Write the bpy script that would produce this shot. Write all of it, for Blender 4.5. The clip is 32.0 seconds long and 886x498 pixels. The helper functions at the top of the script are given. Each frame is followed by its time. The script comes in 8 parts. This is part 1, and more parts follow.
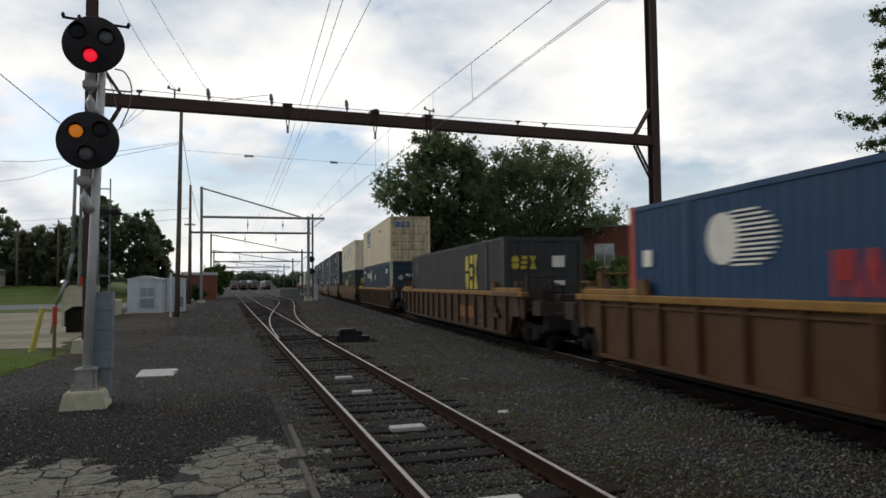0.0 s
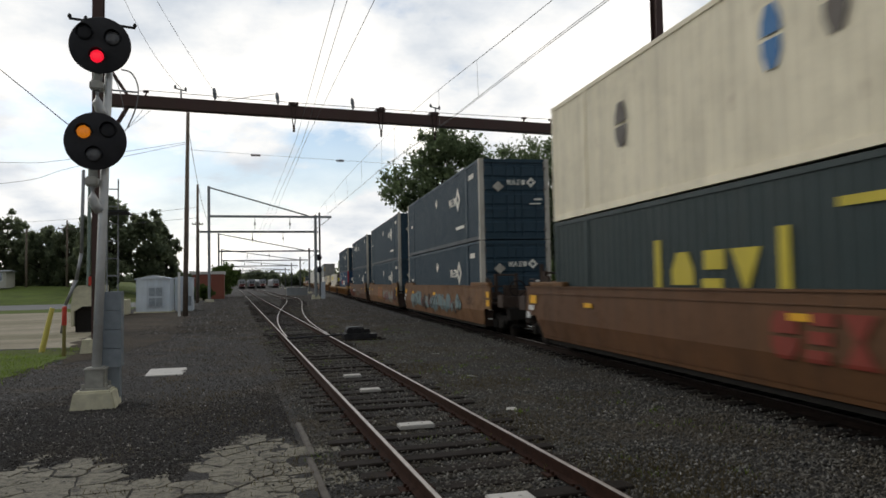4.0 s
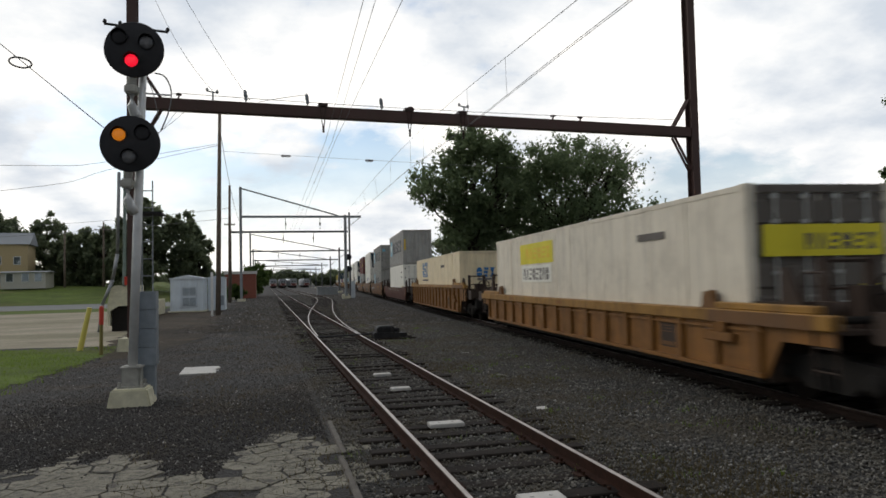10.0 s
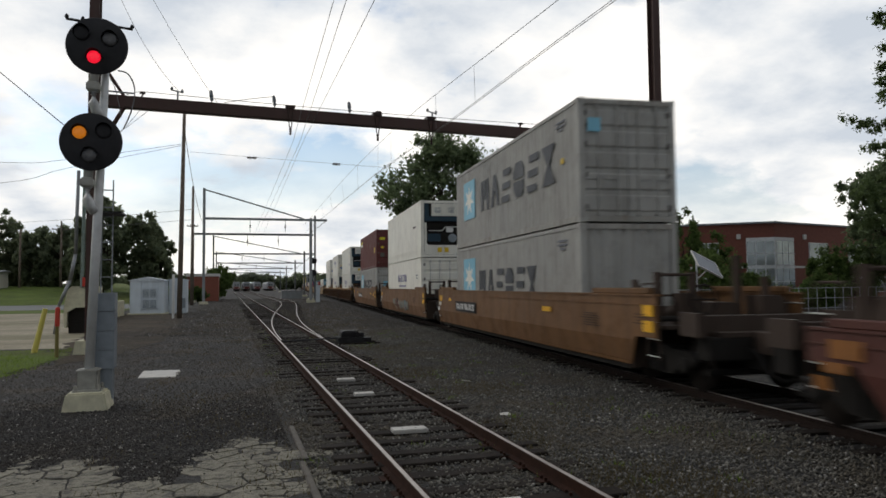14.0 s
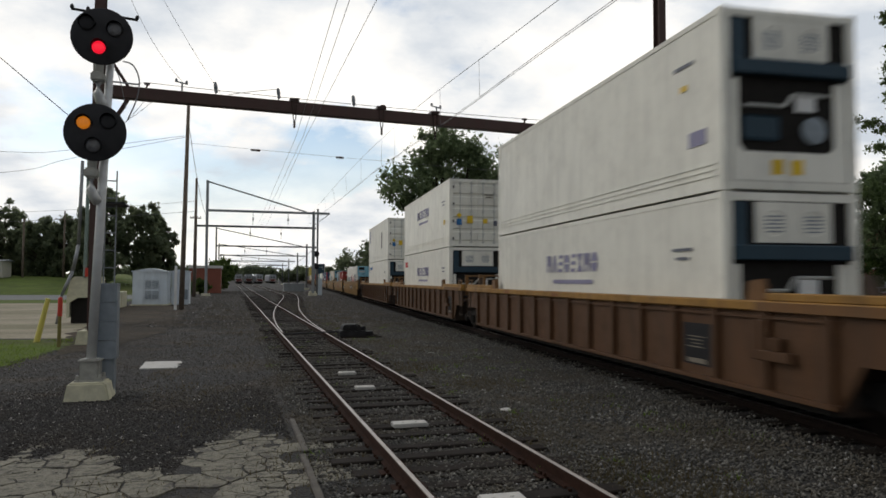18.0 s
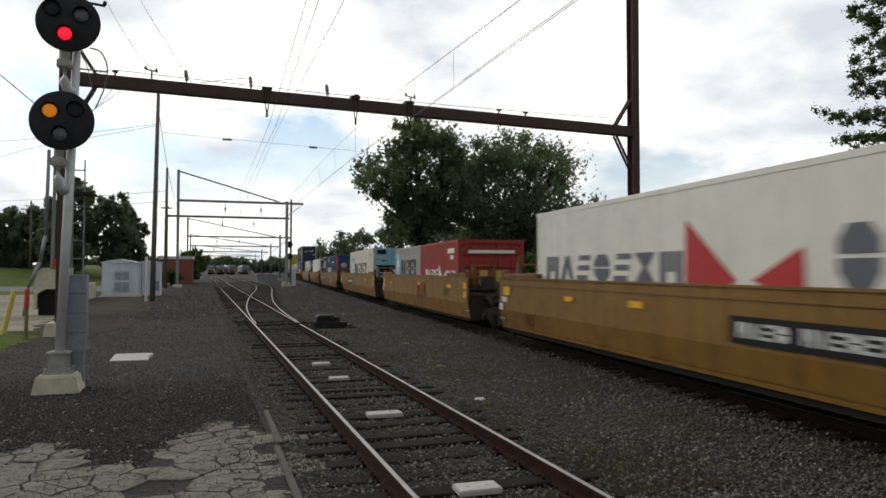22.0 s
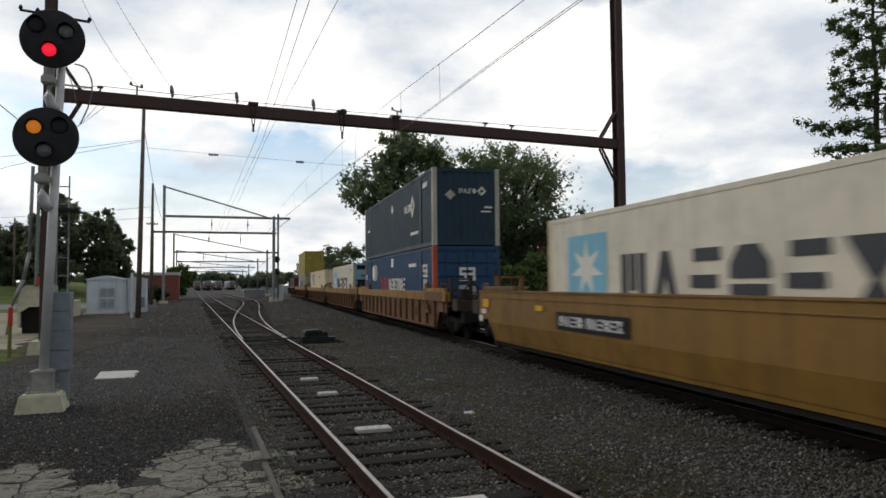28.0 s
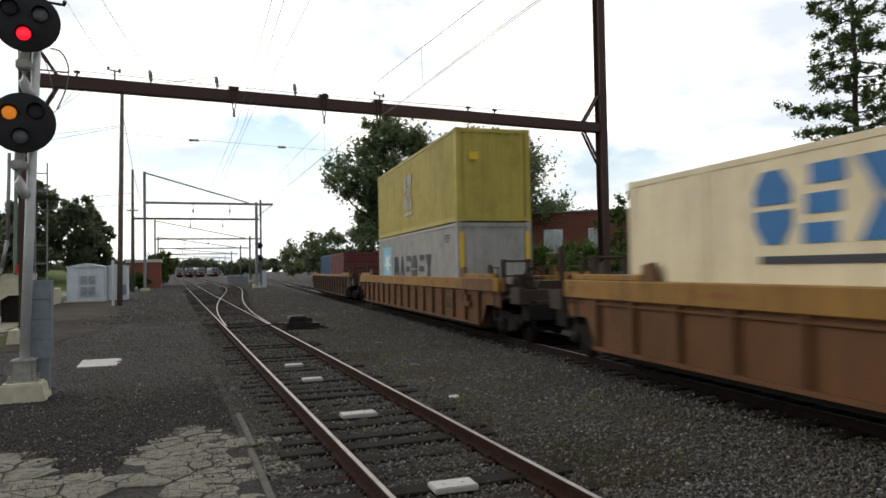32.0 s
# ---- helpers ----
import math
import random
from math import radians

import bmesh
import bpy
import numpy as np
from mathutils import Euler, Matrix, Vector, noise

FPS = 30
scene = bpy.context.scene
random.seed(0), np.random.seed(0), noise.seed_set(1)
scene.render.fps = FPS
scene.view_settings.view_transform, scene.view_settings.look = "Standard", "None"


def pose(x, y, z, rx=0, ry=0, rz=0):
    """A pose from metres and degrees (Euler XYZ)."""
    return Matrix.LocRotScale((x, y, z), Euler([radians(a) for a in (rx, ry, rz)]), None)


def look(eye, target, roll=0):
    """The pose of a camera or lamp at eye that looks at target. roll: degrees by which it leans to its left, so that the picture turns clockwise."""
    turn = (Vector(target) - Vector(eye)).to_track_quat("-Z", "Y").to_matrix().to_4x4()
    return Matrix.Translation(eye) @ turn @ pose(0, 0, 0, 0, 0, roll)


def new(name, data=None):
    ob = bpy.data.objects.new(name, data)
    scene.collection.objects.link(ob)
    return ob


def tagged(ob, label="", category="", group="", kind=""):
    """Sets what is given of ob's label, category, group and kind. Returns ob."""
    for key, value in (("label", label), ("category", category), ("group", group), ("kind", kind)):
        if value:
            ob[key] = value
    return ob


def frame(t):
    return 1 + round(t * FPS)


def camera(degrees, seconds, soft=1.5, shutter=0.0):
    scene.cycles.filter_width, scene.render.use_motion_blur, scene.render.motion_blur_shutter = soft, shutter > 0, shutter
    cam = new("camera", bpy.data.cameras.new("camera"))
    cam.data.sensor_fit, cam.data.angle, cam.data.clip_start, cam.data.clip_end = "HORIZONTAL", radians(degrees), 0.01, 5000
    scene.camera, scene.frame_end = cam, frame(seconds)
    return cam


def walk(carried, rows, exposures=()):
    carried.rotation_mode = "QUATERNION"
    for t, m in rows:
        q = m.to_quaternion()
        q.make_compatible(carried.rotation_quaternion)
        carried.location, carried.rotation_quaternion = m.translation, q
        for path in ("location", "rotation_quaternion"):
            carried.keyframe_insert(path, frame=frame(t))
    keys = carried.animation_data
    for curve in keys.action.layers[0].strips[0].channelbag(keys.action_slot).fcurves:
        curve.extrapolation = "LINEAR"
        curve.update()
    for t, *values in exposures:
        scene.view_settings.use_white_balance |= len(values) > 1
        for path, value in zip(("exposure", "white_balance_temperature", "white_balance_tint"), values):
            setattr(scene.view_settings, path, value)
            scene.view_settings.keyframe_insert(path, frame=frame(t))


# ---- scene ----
# Metres, z up. The near track runs along +y with its left rail head at x = 1.665; rail tops lie at z = 0.
# The freight line leaves it by 4.5 degrees to the right. The camera is held by hand at 1.85 m.
EYE = (0.0, 0.0, 1.85)
cam = camera(63.78, 32.0, soft=1.6, shutter=0.4)


def aim(yaw, pitch, roll):
    y, p = radians(yaw), radians(pitch)
    way = Vector((-math.sin(y) * math.cos(p), math.cos(y) * math.cos(p), math.sin(p)))
    return look(EYE, Vector(EYE) + way, roll)


# seconds, degrees of yaw (to the left), pitch (up) and roll
walk(cam, [(t, aim(a, b, c)) for t, a, b, c in (
    (0, -16.89, 2.74, -0.70),
    (0.5, -16.70, 2.65, -0.47),
    (1, -16.76, 2.63, -0.64),
    (1.5, -16.58, 2.53, -0.92),
    (2, -16.64, 2.39, -0.91),
    (2.5, -16.66, 2.26, -0.89),
    (3, -16.64, 2.21, -1.07),
    (3.5, -16.56, 2.56, -1.18),
    (5.5, -15.10, 2.33, -0.48),
    (6, -14.85, 2.23, -0.37),
    (6.5, -14.59, 2.17, -0.51),
    (7, -14.43, 2.09, -0.77),
    (7.5, -14.20, 2.11, -0.70),
    (8, -14.11, 2.18, -0.72),
    (8.5, -14.03, 2.29, -0.78),
    (9, -13.97, 2.29, -0.74),
    (9.5, -14.00, 2.29, -0.61),
    (10, -13.98, 2.51, -1.31),
    (10.5, -14.96, 2.65, -1.01),
    (11, -15.58, 3.21, -1.04),
    (11.5, -16.00, 3.28, -1.02),
    (12, -16.29, 3.24, -1.10),
    (12.5, -16.50, 3.08, -1.11),
    (13, -16.66, 3.02, -0.77),
    (13.5, -16.72, 2.95, -0.85),
    (14, -16.71, 2.90, -0.56),
    (14.5, -16.73, 2.85, -0.52),
    (16.5, -16.27, 2.70, -0.32),
    (17, -16.29, 2.69, 0.02),
    (17.5, -16.36, 2.67, 0.32),
    (18, -16.51, 2.49, 0.18),
    (18.5, -16.66, 2.33, 0.27),
    (19, -16.82, 2.19, 0.00),
    (19.5, -16.91, 2.02, -0.35),
    (20, -16.93, 1.93, -0.07),
    (20.5, -17.72, 1.83, 0.45),
    (21, -18.08, 1.78, 0.12),
    (21.5, -18.34, 1.78, 0.43),
    (22, -18.57, 1.72, 0.05),
    (22.5, -18.74, 1.77, 0.49),
    (23, -18.96, 1.97, 0.48),
    (23.5, -19.12, 2.06, 0.07),
    (24, -19.02, 2.03, -0.28),
    (24.5, -19.08, 1.99, -0.50),
    (25, -19.19, 2.05, 0.02),
    (25.5, -19.23, 2.14, 0.13),
    (27.5, -19.36, 2.85, -0.41),
    (28, -19.56, 2.79, -0.54),
    (28.5, -19.72, 2.67, -0.50),
    (29, -19.94, 2.20, -0.45),
    (29.5, -20.13, 2.00, -0.61),
    (30, -20.27, 1.83, -0.82),
    (30.5, -20.46, 1.67, -0.81),
    (31, -20.62, 1.56, -0.88),
    (31.5, -20.75, 1.51, -0.65),
    (32, -20.85, 1.55, -1.02)
)], exposures=((0, -0.16, 6600, 10), (1, -0.12, 6600, 10), (2, -0.09, 6700, 10), (3, 0.01, 6750, 10), (6, 0.02, 6750, 10), (8, 0.11, 6750, 10), (9, 0.09, 6720, 10), (12, -0.06, 6650, 10), (17, -0.04, 6750, 10), (20, -0.02, 6750, 10), (23, 0.16, 6800, 10), (25, 0.16, 6800, 10), (28, -0.02, 6650, 10), (29, 0.06, 6720, 10), (30, 0.44, 6850, 10), (32, 0.36, 6800, 10)))

# ---- world and light ----
SUN_FROM = Vector((-0.66, 0.56, 0.50)).normalized()
world = bpy.data.worlds.new("sky")
scene.world = world
world.use_nodes = True
wn, wl = world.node_tree.nodes, world.node_tree.links
wn.clear()
w_out = wn.new("ShaderNodeOutputWorld")
w_mix = wn.new("ShaderNodeMixShader")
w_sky = wn.new("ShaderNodeTexSky")
w_sky.sky_type, w_sky.sun_disc = "NISHITA", False
w_sky.sun_elevation = math.asin(SUN_FROM.z)
w_sky.sun_rotation = math.atan2(SUN_FROM.x, SUN_FROM.y)
w_blue = wn.new("ShaderNodeBackground")
w_blue.inputs[1].default_value = 0.15
w_cloud = wn.new("ShaderNodeBackground")
w_co = wn.new("ShaderNodeTexCoord")
w_sep = wn.new("ShaderNodeSeparateXYZ")
wl.new(w_co.outputs["Generated"], w_sep.inputs[0])


def wmath(op, a, b=None, c=None):
    n = wn.new("ShaderNodeMath")
    n.operation = op
    for i, v in enumerate((a, b, c)):
        if v is None:
            continue
        if isinstance(v, (int, float)):
            n.inputs[i].default_value = v
        else:
            wl.new(v, n.inputs[i])
    return n.outputs[0]


# a flat layer of cloud overhead, seen in perspective
w_h = wmath("ADD", wmath("MAXIMUM", w_sep.outputs[2], 0.0), 0.30)
w_vec = wn.new("ShaderNodeCombineXYZ")
wl.new(wmath("DIVIDE", w_sep.outputs[0], w_h), w_vec.inputs[0])
wl.new(wmath("DIVIDE", w_sep.outputs[1], w_h), w_vec.inputs[1])
w_vec.inputs[2].default_value = 3.7


def wnoise(scale, detail, rough, shift):
    m = wn.new("ShaderNodeMapping")
    m.inputs[1].default_value = shift
    wl.new(w_vec.outputs[0], m.inputs[0])
    n = wn.new("ShaderNodeTexNoise")
    n.inputs["Scale"].default_value, n.inputs["Detail"].default_value, n.inputs["Roughness"].default_value = scale, detail, rough
    wl.new(m.outputs[0], n.inputs["Vector"])
    return n.outputs[0]


def wramp(fac, *stops):
    n = wn.new("ShaderNodeValToRGB")
    for i, (p, c) in enumerate(stops):
        e = n.color_ramp.elements[i] if i < 2 else n.color_ramp.elements.new(p)
        e.position, e.color = p, (*c, 1) if len(c) == 3 else c
    wl.new(fac, n.inputs[0])
    return n.outputs[0]


w_tone = wramp(wnoise(1.9, 10, 0.55, (3.1, 1.7, 0)), (0.38, (0.56, 0.62, 0.70)), (0.47, (0.76, 0.795, 0.835)), (0.55, (0.94, 0.94, 0.935)), (0.66, (1.14, 1.12, 1.08)))
# the overcast is brightest low down ahead, where the sun stands behind it, and dull overhead and behind
w_dot = wn.new("ShaderNodeVectorMath")
w_dot.operation = "DOT_PRODUCT"
wl.new(w_co.outputs["Generated"], w_dot.inputs[0])
w_dot.inputs[1].default_value = Vector((0.16, 0.95, 0.27)).normalized()
w_glow = wn.new("ShaderNodeMapRange")
w_glow.interpolation_type = "SMOOTHSTEP"
for i, v in enumerate((0.05, 0.80, 0.55, 1.14)):
    w_glow.inputs[i + 1].default_value = v
wl.new(w_dot.outputs["Value"], w_glow.inputs[0])
wl.new(w_glow.outputs[0], w_cloud.inputs[1])
wl.new(w_tone, w_cloud.inputs[0])
w_cover = wramp(wnoise(1.3, 10, 0.58, (8.3, 5.1, 1)), (0.38, (0, 0, 0)), (0.48, (1, 1, 1)))
w_low = wn.new("ShaderNodeMapRange")
w_low.interpolation_type = "SMOOTHSTEP"
for i, v in enumerate((0.05, 0.22, 0.85, 0.0)):
    w_low.inputs[i + 1].default_value = v
wl.new(w_sep.outputs[2], w_low.inputs[0])
wl.new(wmath("MAXIMUM", w_cover, w_low.outputs[0]), w_mix.inputs[0])
wl.new(w_sky.outputs[0], w_blue.inputs[0])
wl.new(w_blue.outputs[0], w_mix.inputs[1])
wl.new(w_cloud.outputs[0], w_mix.inputs[2])
wl.new(w_mix.outputs[0], w_out.inputs[0])

sun_data = bpy.data.lights.new("sun", "SUN")
sun_data.energy, sun_data.angle, sun_data.color = 0.5, radians(20), (1.0, 0.95, 0.87)
sun = new("sun", sun_data)
sun.matrix_world = look(SUN_FROM * 60, (0, 0, 0))
scene.view_settings.exposure = 0.0

# ---- materials ----
def lin(r, g, b):
    """An sRGB colour in 0 to 255 as linear values."""
    return tuple(((c / 255 + 0.055) / 1.055) ** 2.4 if c > 10 else c / 255 / 12.92 for c in (r, g, b))


class Nodes:
    """A short way to write node trees."""

    def __init__(self, name):
        self.mat = bpy.data.materials.new(name)
        self.mat.use_nodes = True
        self.t = self.mat.node_tree
        self.bsdf = self.t.nodes["Principled BSDF"]
        self.co = self.t.nodes.new("ShaderNodeTexCoord").outputs["Object"]

    def put(self, socket, value):
        if isinstance(value, bpy.types.NodeSocket):
            self.t.links.new(value, socket)
        elif isinstance(value, tuple) and len(value) == 3 and socket.type == "RGBA":
            socket.default_value = (*value, 1)
        else:
            socket.default_value = value

    def noise(self, scale, detail=4, rough=0.55, stretch=(1, 1, 1), shift=(0, 0, 0)):
        m = self.t.nodes.new("ShaderNodeMapping")
        self.put(m.inputs[0], self.co)
        m.inputs[1].default_value, m.inputs[3].default_value = shift, stretch
        n = self.t.nodes.new("ShaderNodeTexNoise")
        self.put(n.inputs["Vector"], m.outputs[0])
        n.inputs["Scale"].default_value, n.inputs["Detail"].default_value, n.inputs["Roughness"].default_value = scale, detail, rough
        return n.outputs[0]

    def voronoi(self, scale, what="Distance", feature="F1"):
        n = self.t.nodes.new("ShaderNodeTexVoronoi")
        n.feature = feature
        self.put(n.inputs["Vector"], self.co)
        n.inputs["Scale"].default_value = scale
        return n.outputs[what]

    def ramp(self, fac, a, b, lo=(0, 0, 0), hi=(1, 1, 1)):
        n = self.t.nodes.new("ShaderNodeValToRGB")
        for e, p, c in zip(n.color_ramp.elements, (a, b), (lo, hi)):
            e.position, e.color = p, (*c, 1)
        self.put(n.inputs[0], fac)
        return n.outputs[0]

    def mix(self, fac, a, b, kind="MIX"):
        n = self.t.nodes.new("ShaderNodeMixRGB")
        n.blend_type = kind
        for s, v in zip(n.inputs, (fac, a, b)):
            self.put(s, v)
        return n.outputs[0]

    def math(self, op, a, b=0.0):
        n = self.t.nodes.new("ShaderNodeMath")
        n.operation = op
        self.put(n.inputs[0], a)
        self.put(n.inputs[1], b)
        return n.outputs[0]

    def island(self):
        return self.t.nodes.new("ShaderNodeNewGeometry").outputs["Random Per Island"]

    def each(self):
        return self.t.nodes.new("ShaderNodeObjectInfo").outputs["Random"]

    def bump(self, height, strength=0.3, distance=0.02):
        n = self.t.nodes.new("ShaderNodeBump")
        n.inputs["Strength"].default_value, n.inputs["Distance"].default_value = strength, distance
        self.put(n.inputs["Height"], height)
        self.put(self.bsdf.inputs["Normal"], n.outputs[0])

    def done(self, color=None, rough=None, metal=None):
        for key, v in (("Base Color", color), ("Roughness", rough), ("Metallic", metal)):
            if v is not None:
                self.put(self.bsdf.inputs[key], v)
        return self.mat


def paint(name, color, rough=0.5, dirt=0.35, rust=0.0, grime=(0.055, 0.045, 0.035), metal=0.0):
    """Weathered paint on steel: broad fading, streaks that run down, specks of rust."""
    n = Nodes(name)
    fade = n.ramp(n.noise(0.7, 5), 0.3, 0.75)
    c = n.mix(fade, color, tuple(min(1, v * 1.15 + 0.004) for v in color))
    c = n.mix(n.math("MULTIPLY", n.each(), 0.12), c, grime)
    streak = n.ramp(n.noise(5.0, 6, 0.7, (1, 1, 0.07)), 0.44, 0.70)
    c = n.mix(n.math("MULTIPLY", streak, dirt), c, grime)
    blotch = n.ramp(n.noise(1.5, 9, 0.75, shift=(5, 2, 9)), 0.48, 0.68)
    c = n.mix(n.math("MULTIPLY", blotch, dirt * 0.75), c, grime)
    if rust:
        spots = n.ramp(n.noise(3.1, 8, 0.72, (1, 1, 0.3), (2, 7, 1)), 0.68 - rust * 0.16, 0.74)
        c = n.mix(n.math("MULTIPLY", spots, 0.85), c, (0.16, 0.062, 0.026))
    n.bump(n.noise(26, 4), 0.12, 0.004)
    n.bsdf.inputs["Specular IOR Level"].default_value = 0.3
    r = n.math("ADD", n.math("MULTIPLY", blotch, 0.2), rough)
    return n.done(c, r, metal)


def plain(name, color, rough=0.5, metal=0.0, vary=0.25, scale=6.0, bump=0.1):
    n = Nodes(name)
    c = n.mix(n.ramp(n.noise(scale, 6, 0.6), 0.35, 0.7), color, tuple(v * (1 - vary) for v in color))
    n.bump(n.noise(scale * 9, 4), bump, 0.004)
    if max(color) < 0.07:
        n.bsdf.inputs["Specular IOR Level"].default_value = 0.12
    return n.done(c, rough, metal)


def glow(name, color, strength):
    n = Nodes(name)
    n.put(n.bsdf.inputs["Emission Color"], color)
    n.bsdf.inputs["Emission Strength"].default_value = strength
    cells = n.ramp(n.voronoi(60.0), 0.1, 0.6, (0.45, 0.45, 0.45), (1, 1, 1))
    n.put(n.bsdf.inputs["Emission Color"], n.mix(1.0, color, cells, "MULTIPLY"))
    return n.done(tuple(v * 0.3 for v in color), 0.3)


def leaf(name, dark, light):
    n = Nodes(name)
    c = n.mix(n.island(), dark, light)
    c = n.mix(n.ramp(n.noise(0.35, 3), 0.35, 0.7), c, tuple(v * 0.65 for v in dark))
    thin = n.t.nodes.new("ShaderNodeBsdfTranslucent")
    n.put(thin.inputs[0], n.mix(0.5, c, tuple(min(0.5, v * 2.2) for v in light)))
    both = n.t.nodes.new("ShaderNodeMixShader")
    both.inputs[0].default_value = 0.5
    n.bsdf.inputs["Specular IOR Level"].default_value = 0.15
    n.put(both.inputs[1], n.bsdf.outputs[0])
    n.put(both.inputs[2], thin.outputs[0])
    n.put(n.t.nodes["Material Output"].inputs[0], both.outputs[0])
    return n.done(c, 0.8)


def stones(name, dark, light, warm):
    n = Nodes(name)
    c = n.mix(n.math("POWER", n.island(), 1.6), dark, light)
    c = n.mix(n.math("MULTIPLY", n.ramp(n.noise(0.55, 6, 0.62), 0.44, 0.62), 0.75), c, n.mix(n.island(), warm, tuple(v * 0.4 for v in warm)))
    c = n.mix(n.math("MULTIPLY", n.ramp(n.noise(0.23, 4, 0.6, shift=(9, 3, 0)), 0.5, 0.68), 0.5), c, tuple(v * 0.35 for v in light))
    pale = n.ramp(n.math("FRACT", n.math("MULTIPLY", n.island(), 37.0)), 0.955, 0.99)
    c = n.mix(pale, c, (0.30, 0.29, 0.27))
    n.bump(n.noise(60, 3), 0.3, 0.004)
    return n.done(c, 0.85)


def ground_material():
    n = Nodes("gravel ground")
    cell = n.voronoi(26.0, "Color")
    grey = n.mix(n.ramp(cell, 0.1, 0.9), (0.006, 0.006, 0.0065), (0.030, 0.028, 0.027))
    fine = n.mix(n.ramp(n.noise(90, 5, 0.7), 0.3, 0.7), grey, (0.024, 0.022, 0.020))
    weed = n.ramp(n.noise(0.55, 7, 0.65), 0.50, 0.68)
    c = n.mix(n.math("MULTIPLY", weed, 0.8), fine, (0.070, 0.053, 0.032))
    black = n.ramp(n.noise(0.33, 5, 0.6, shift=(4, 1, 0)), 0.52, 0.66)
    c = n.mix(n.math("MULTIPLY", black, 0.6), c, (0.013, 0.013, 0.014))
    c = n.mix(n.math("MULTIPLY", n.ramp(n.noise(3.2, 7, 0.75, shift=(1, 6, 0)), 0.45, 0.62), 0.55), c, (0.020, 0.018, 0.016))
    c = n.mix(n.math("MULTIPLY", n.ramp(n.noise(1.4, 9, 0.8, shift=(3, 3, 0)), 0.50, 0.60), 0.7), c, (0.012, 0.011, 0.010))
    c = n.mix(n.math("MULTIPLY", n.ramp(n.noise(0.9, 9, 0.8, shift=(8, 1, 0)), 0.56, 0.66), 0.6), c, (0.085, 0.075, 0.045))
    pale = n.ramp(n.voronoi(15.0), 0.07, 0.1, (1, 1, 1), (0, 0, 0))
    c = n.mix(n.math("MULTIPLY", pale, 0.5), c, (0.30, 0.29, 0.27))
    h = n.math("ADD", n.voronoi(30.0), n.noise(8, 5))
    n.bump(h, 0.9, 0.03)
    return n.done(c, 0.9)


def paving_material():
    n = Nodes("cracked concrete paving")
    c = n.mix(n.ramp(n.noise(2.2, 7, 0.65), 0.3, 0.75), (0.235, 0.220, 0.172), (0.150, 0.140, 0.108))
    c = n.mix(n.ramp(n.noise(40, 5, 0.7), 0.52, 0.7), c, (0.055, 0.052, 0.042))
    crack = n.ramp(n.voronoi(4.6, "Distance", "DISTANCE_TO_EDGE"), 0.008, 0.035, (1, 1, 1), (0, 0, 0))
    veil = n.ramp(n.noise(1.1, 3, shift=(3, 8, 0)), 0.42, 0.58)
    c = n.mix(n.mix(1.0, crack, veil, "MULTIPLY"), c, (0.026, 0.024, 0.02))
    c = n.mix(n.math("MULTIPLY", n.ramp(n.noise(3.4, 10, 0.8, shift=(2, 4, 0)), 0.49, 0.58), 0.8), c, (0.046, 0.042, 0.036))
    n.bump(n.math("SUBTRACT", n.noise(30, 6, 0.7), crack), 0.6, 0.012)
    return n.done(c, 0.92)


def meadow(name, a, b, patch):
    """Loose ground in three tones, mottled at several scales."""
    n = Nodes(name)
    c = n.mix(n.ramp(n.noise(0.45, 8, 0.68), 0.36, 0.64), a, b)
    c = n.mix(n.math("MULTIPLY", n.ramp(n.noise(0.16, 6, 0.65, (0.35, 1, 1), (7, 2, 0)), 0.5, 0.62), 0.7), c, patch)
    c = n.mix(n.math("MULTIPLY", n.ramp(n.noise(14, 6, 0.75), 0.42, 0.62), 0.55), c, tuple(v * 0.45 for v in b))
    n.bump(n.noise(18, 7, 0.75), 0.8, 0.03)
    n.bsdf.inputs["Specular IOR Level"].default_value = 0.15
    return n.done(c, 0.95)


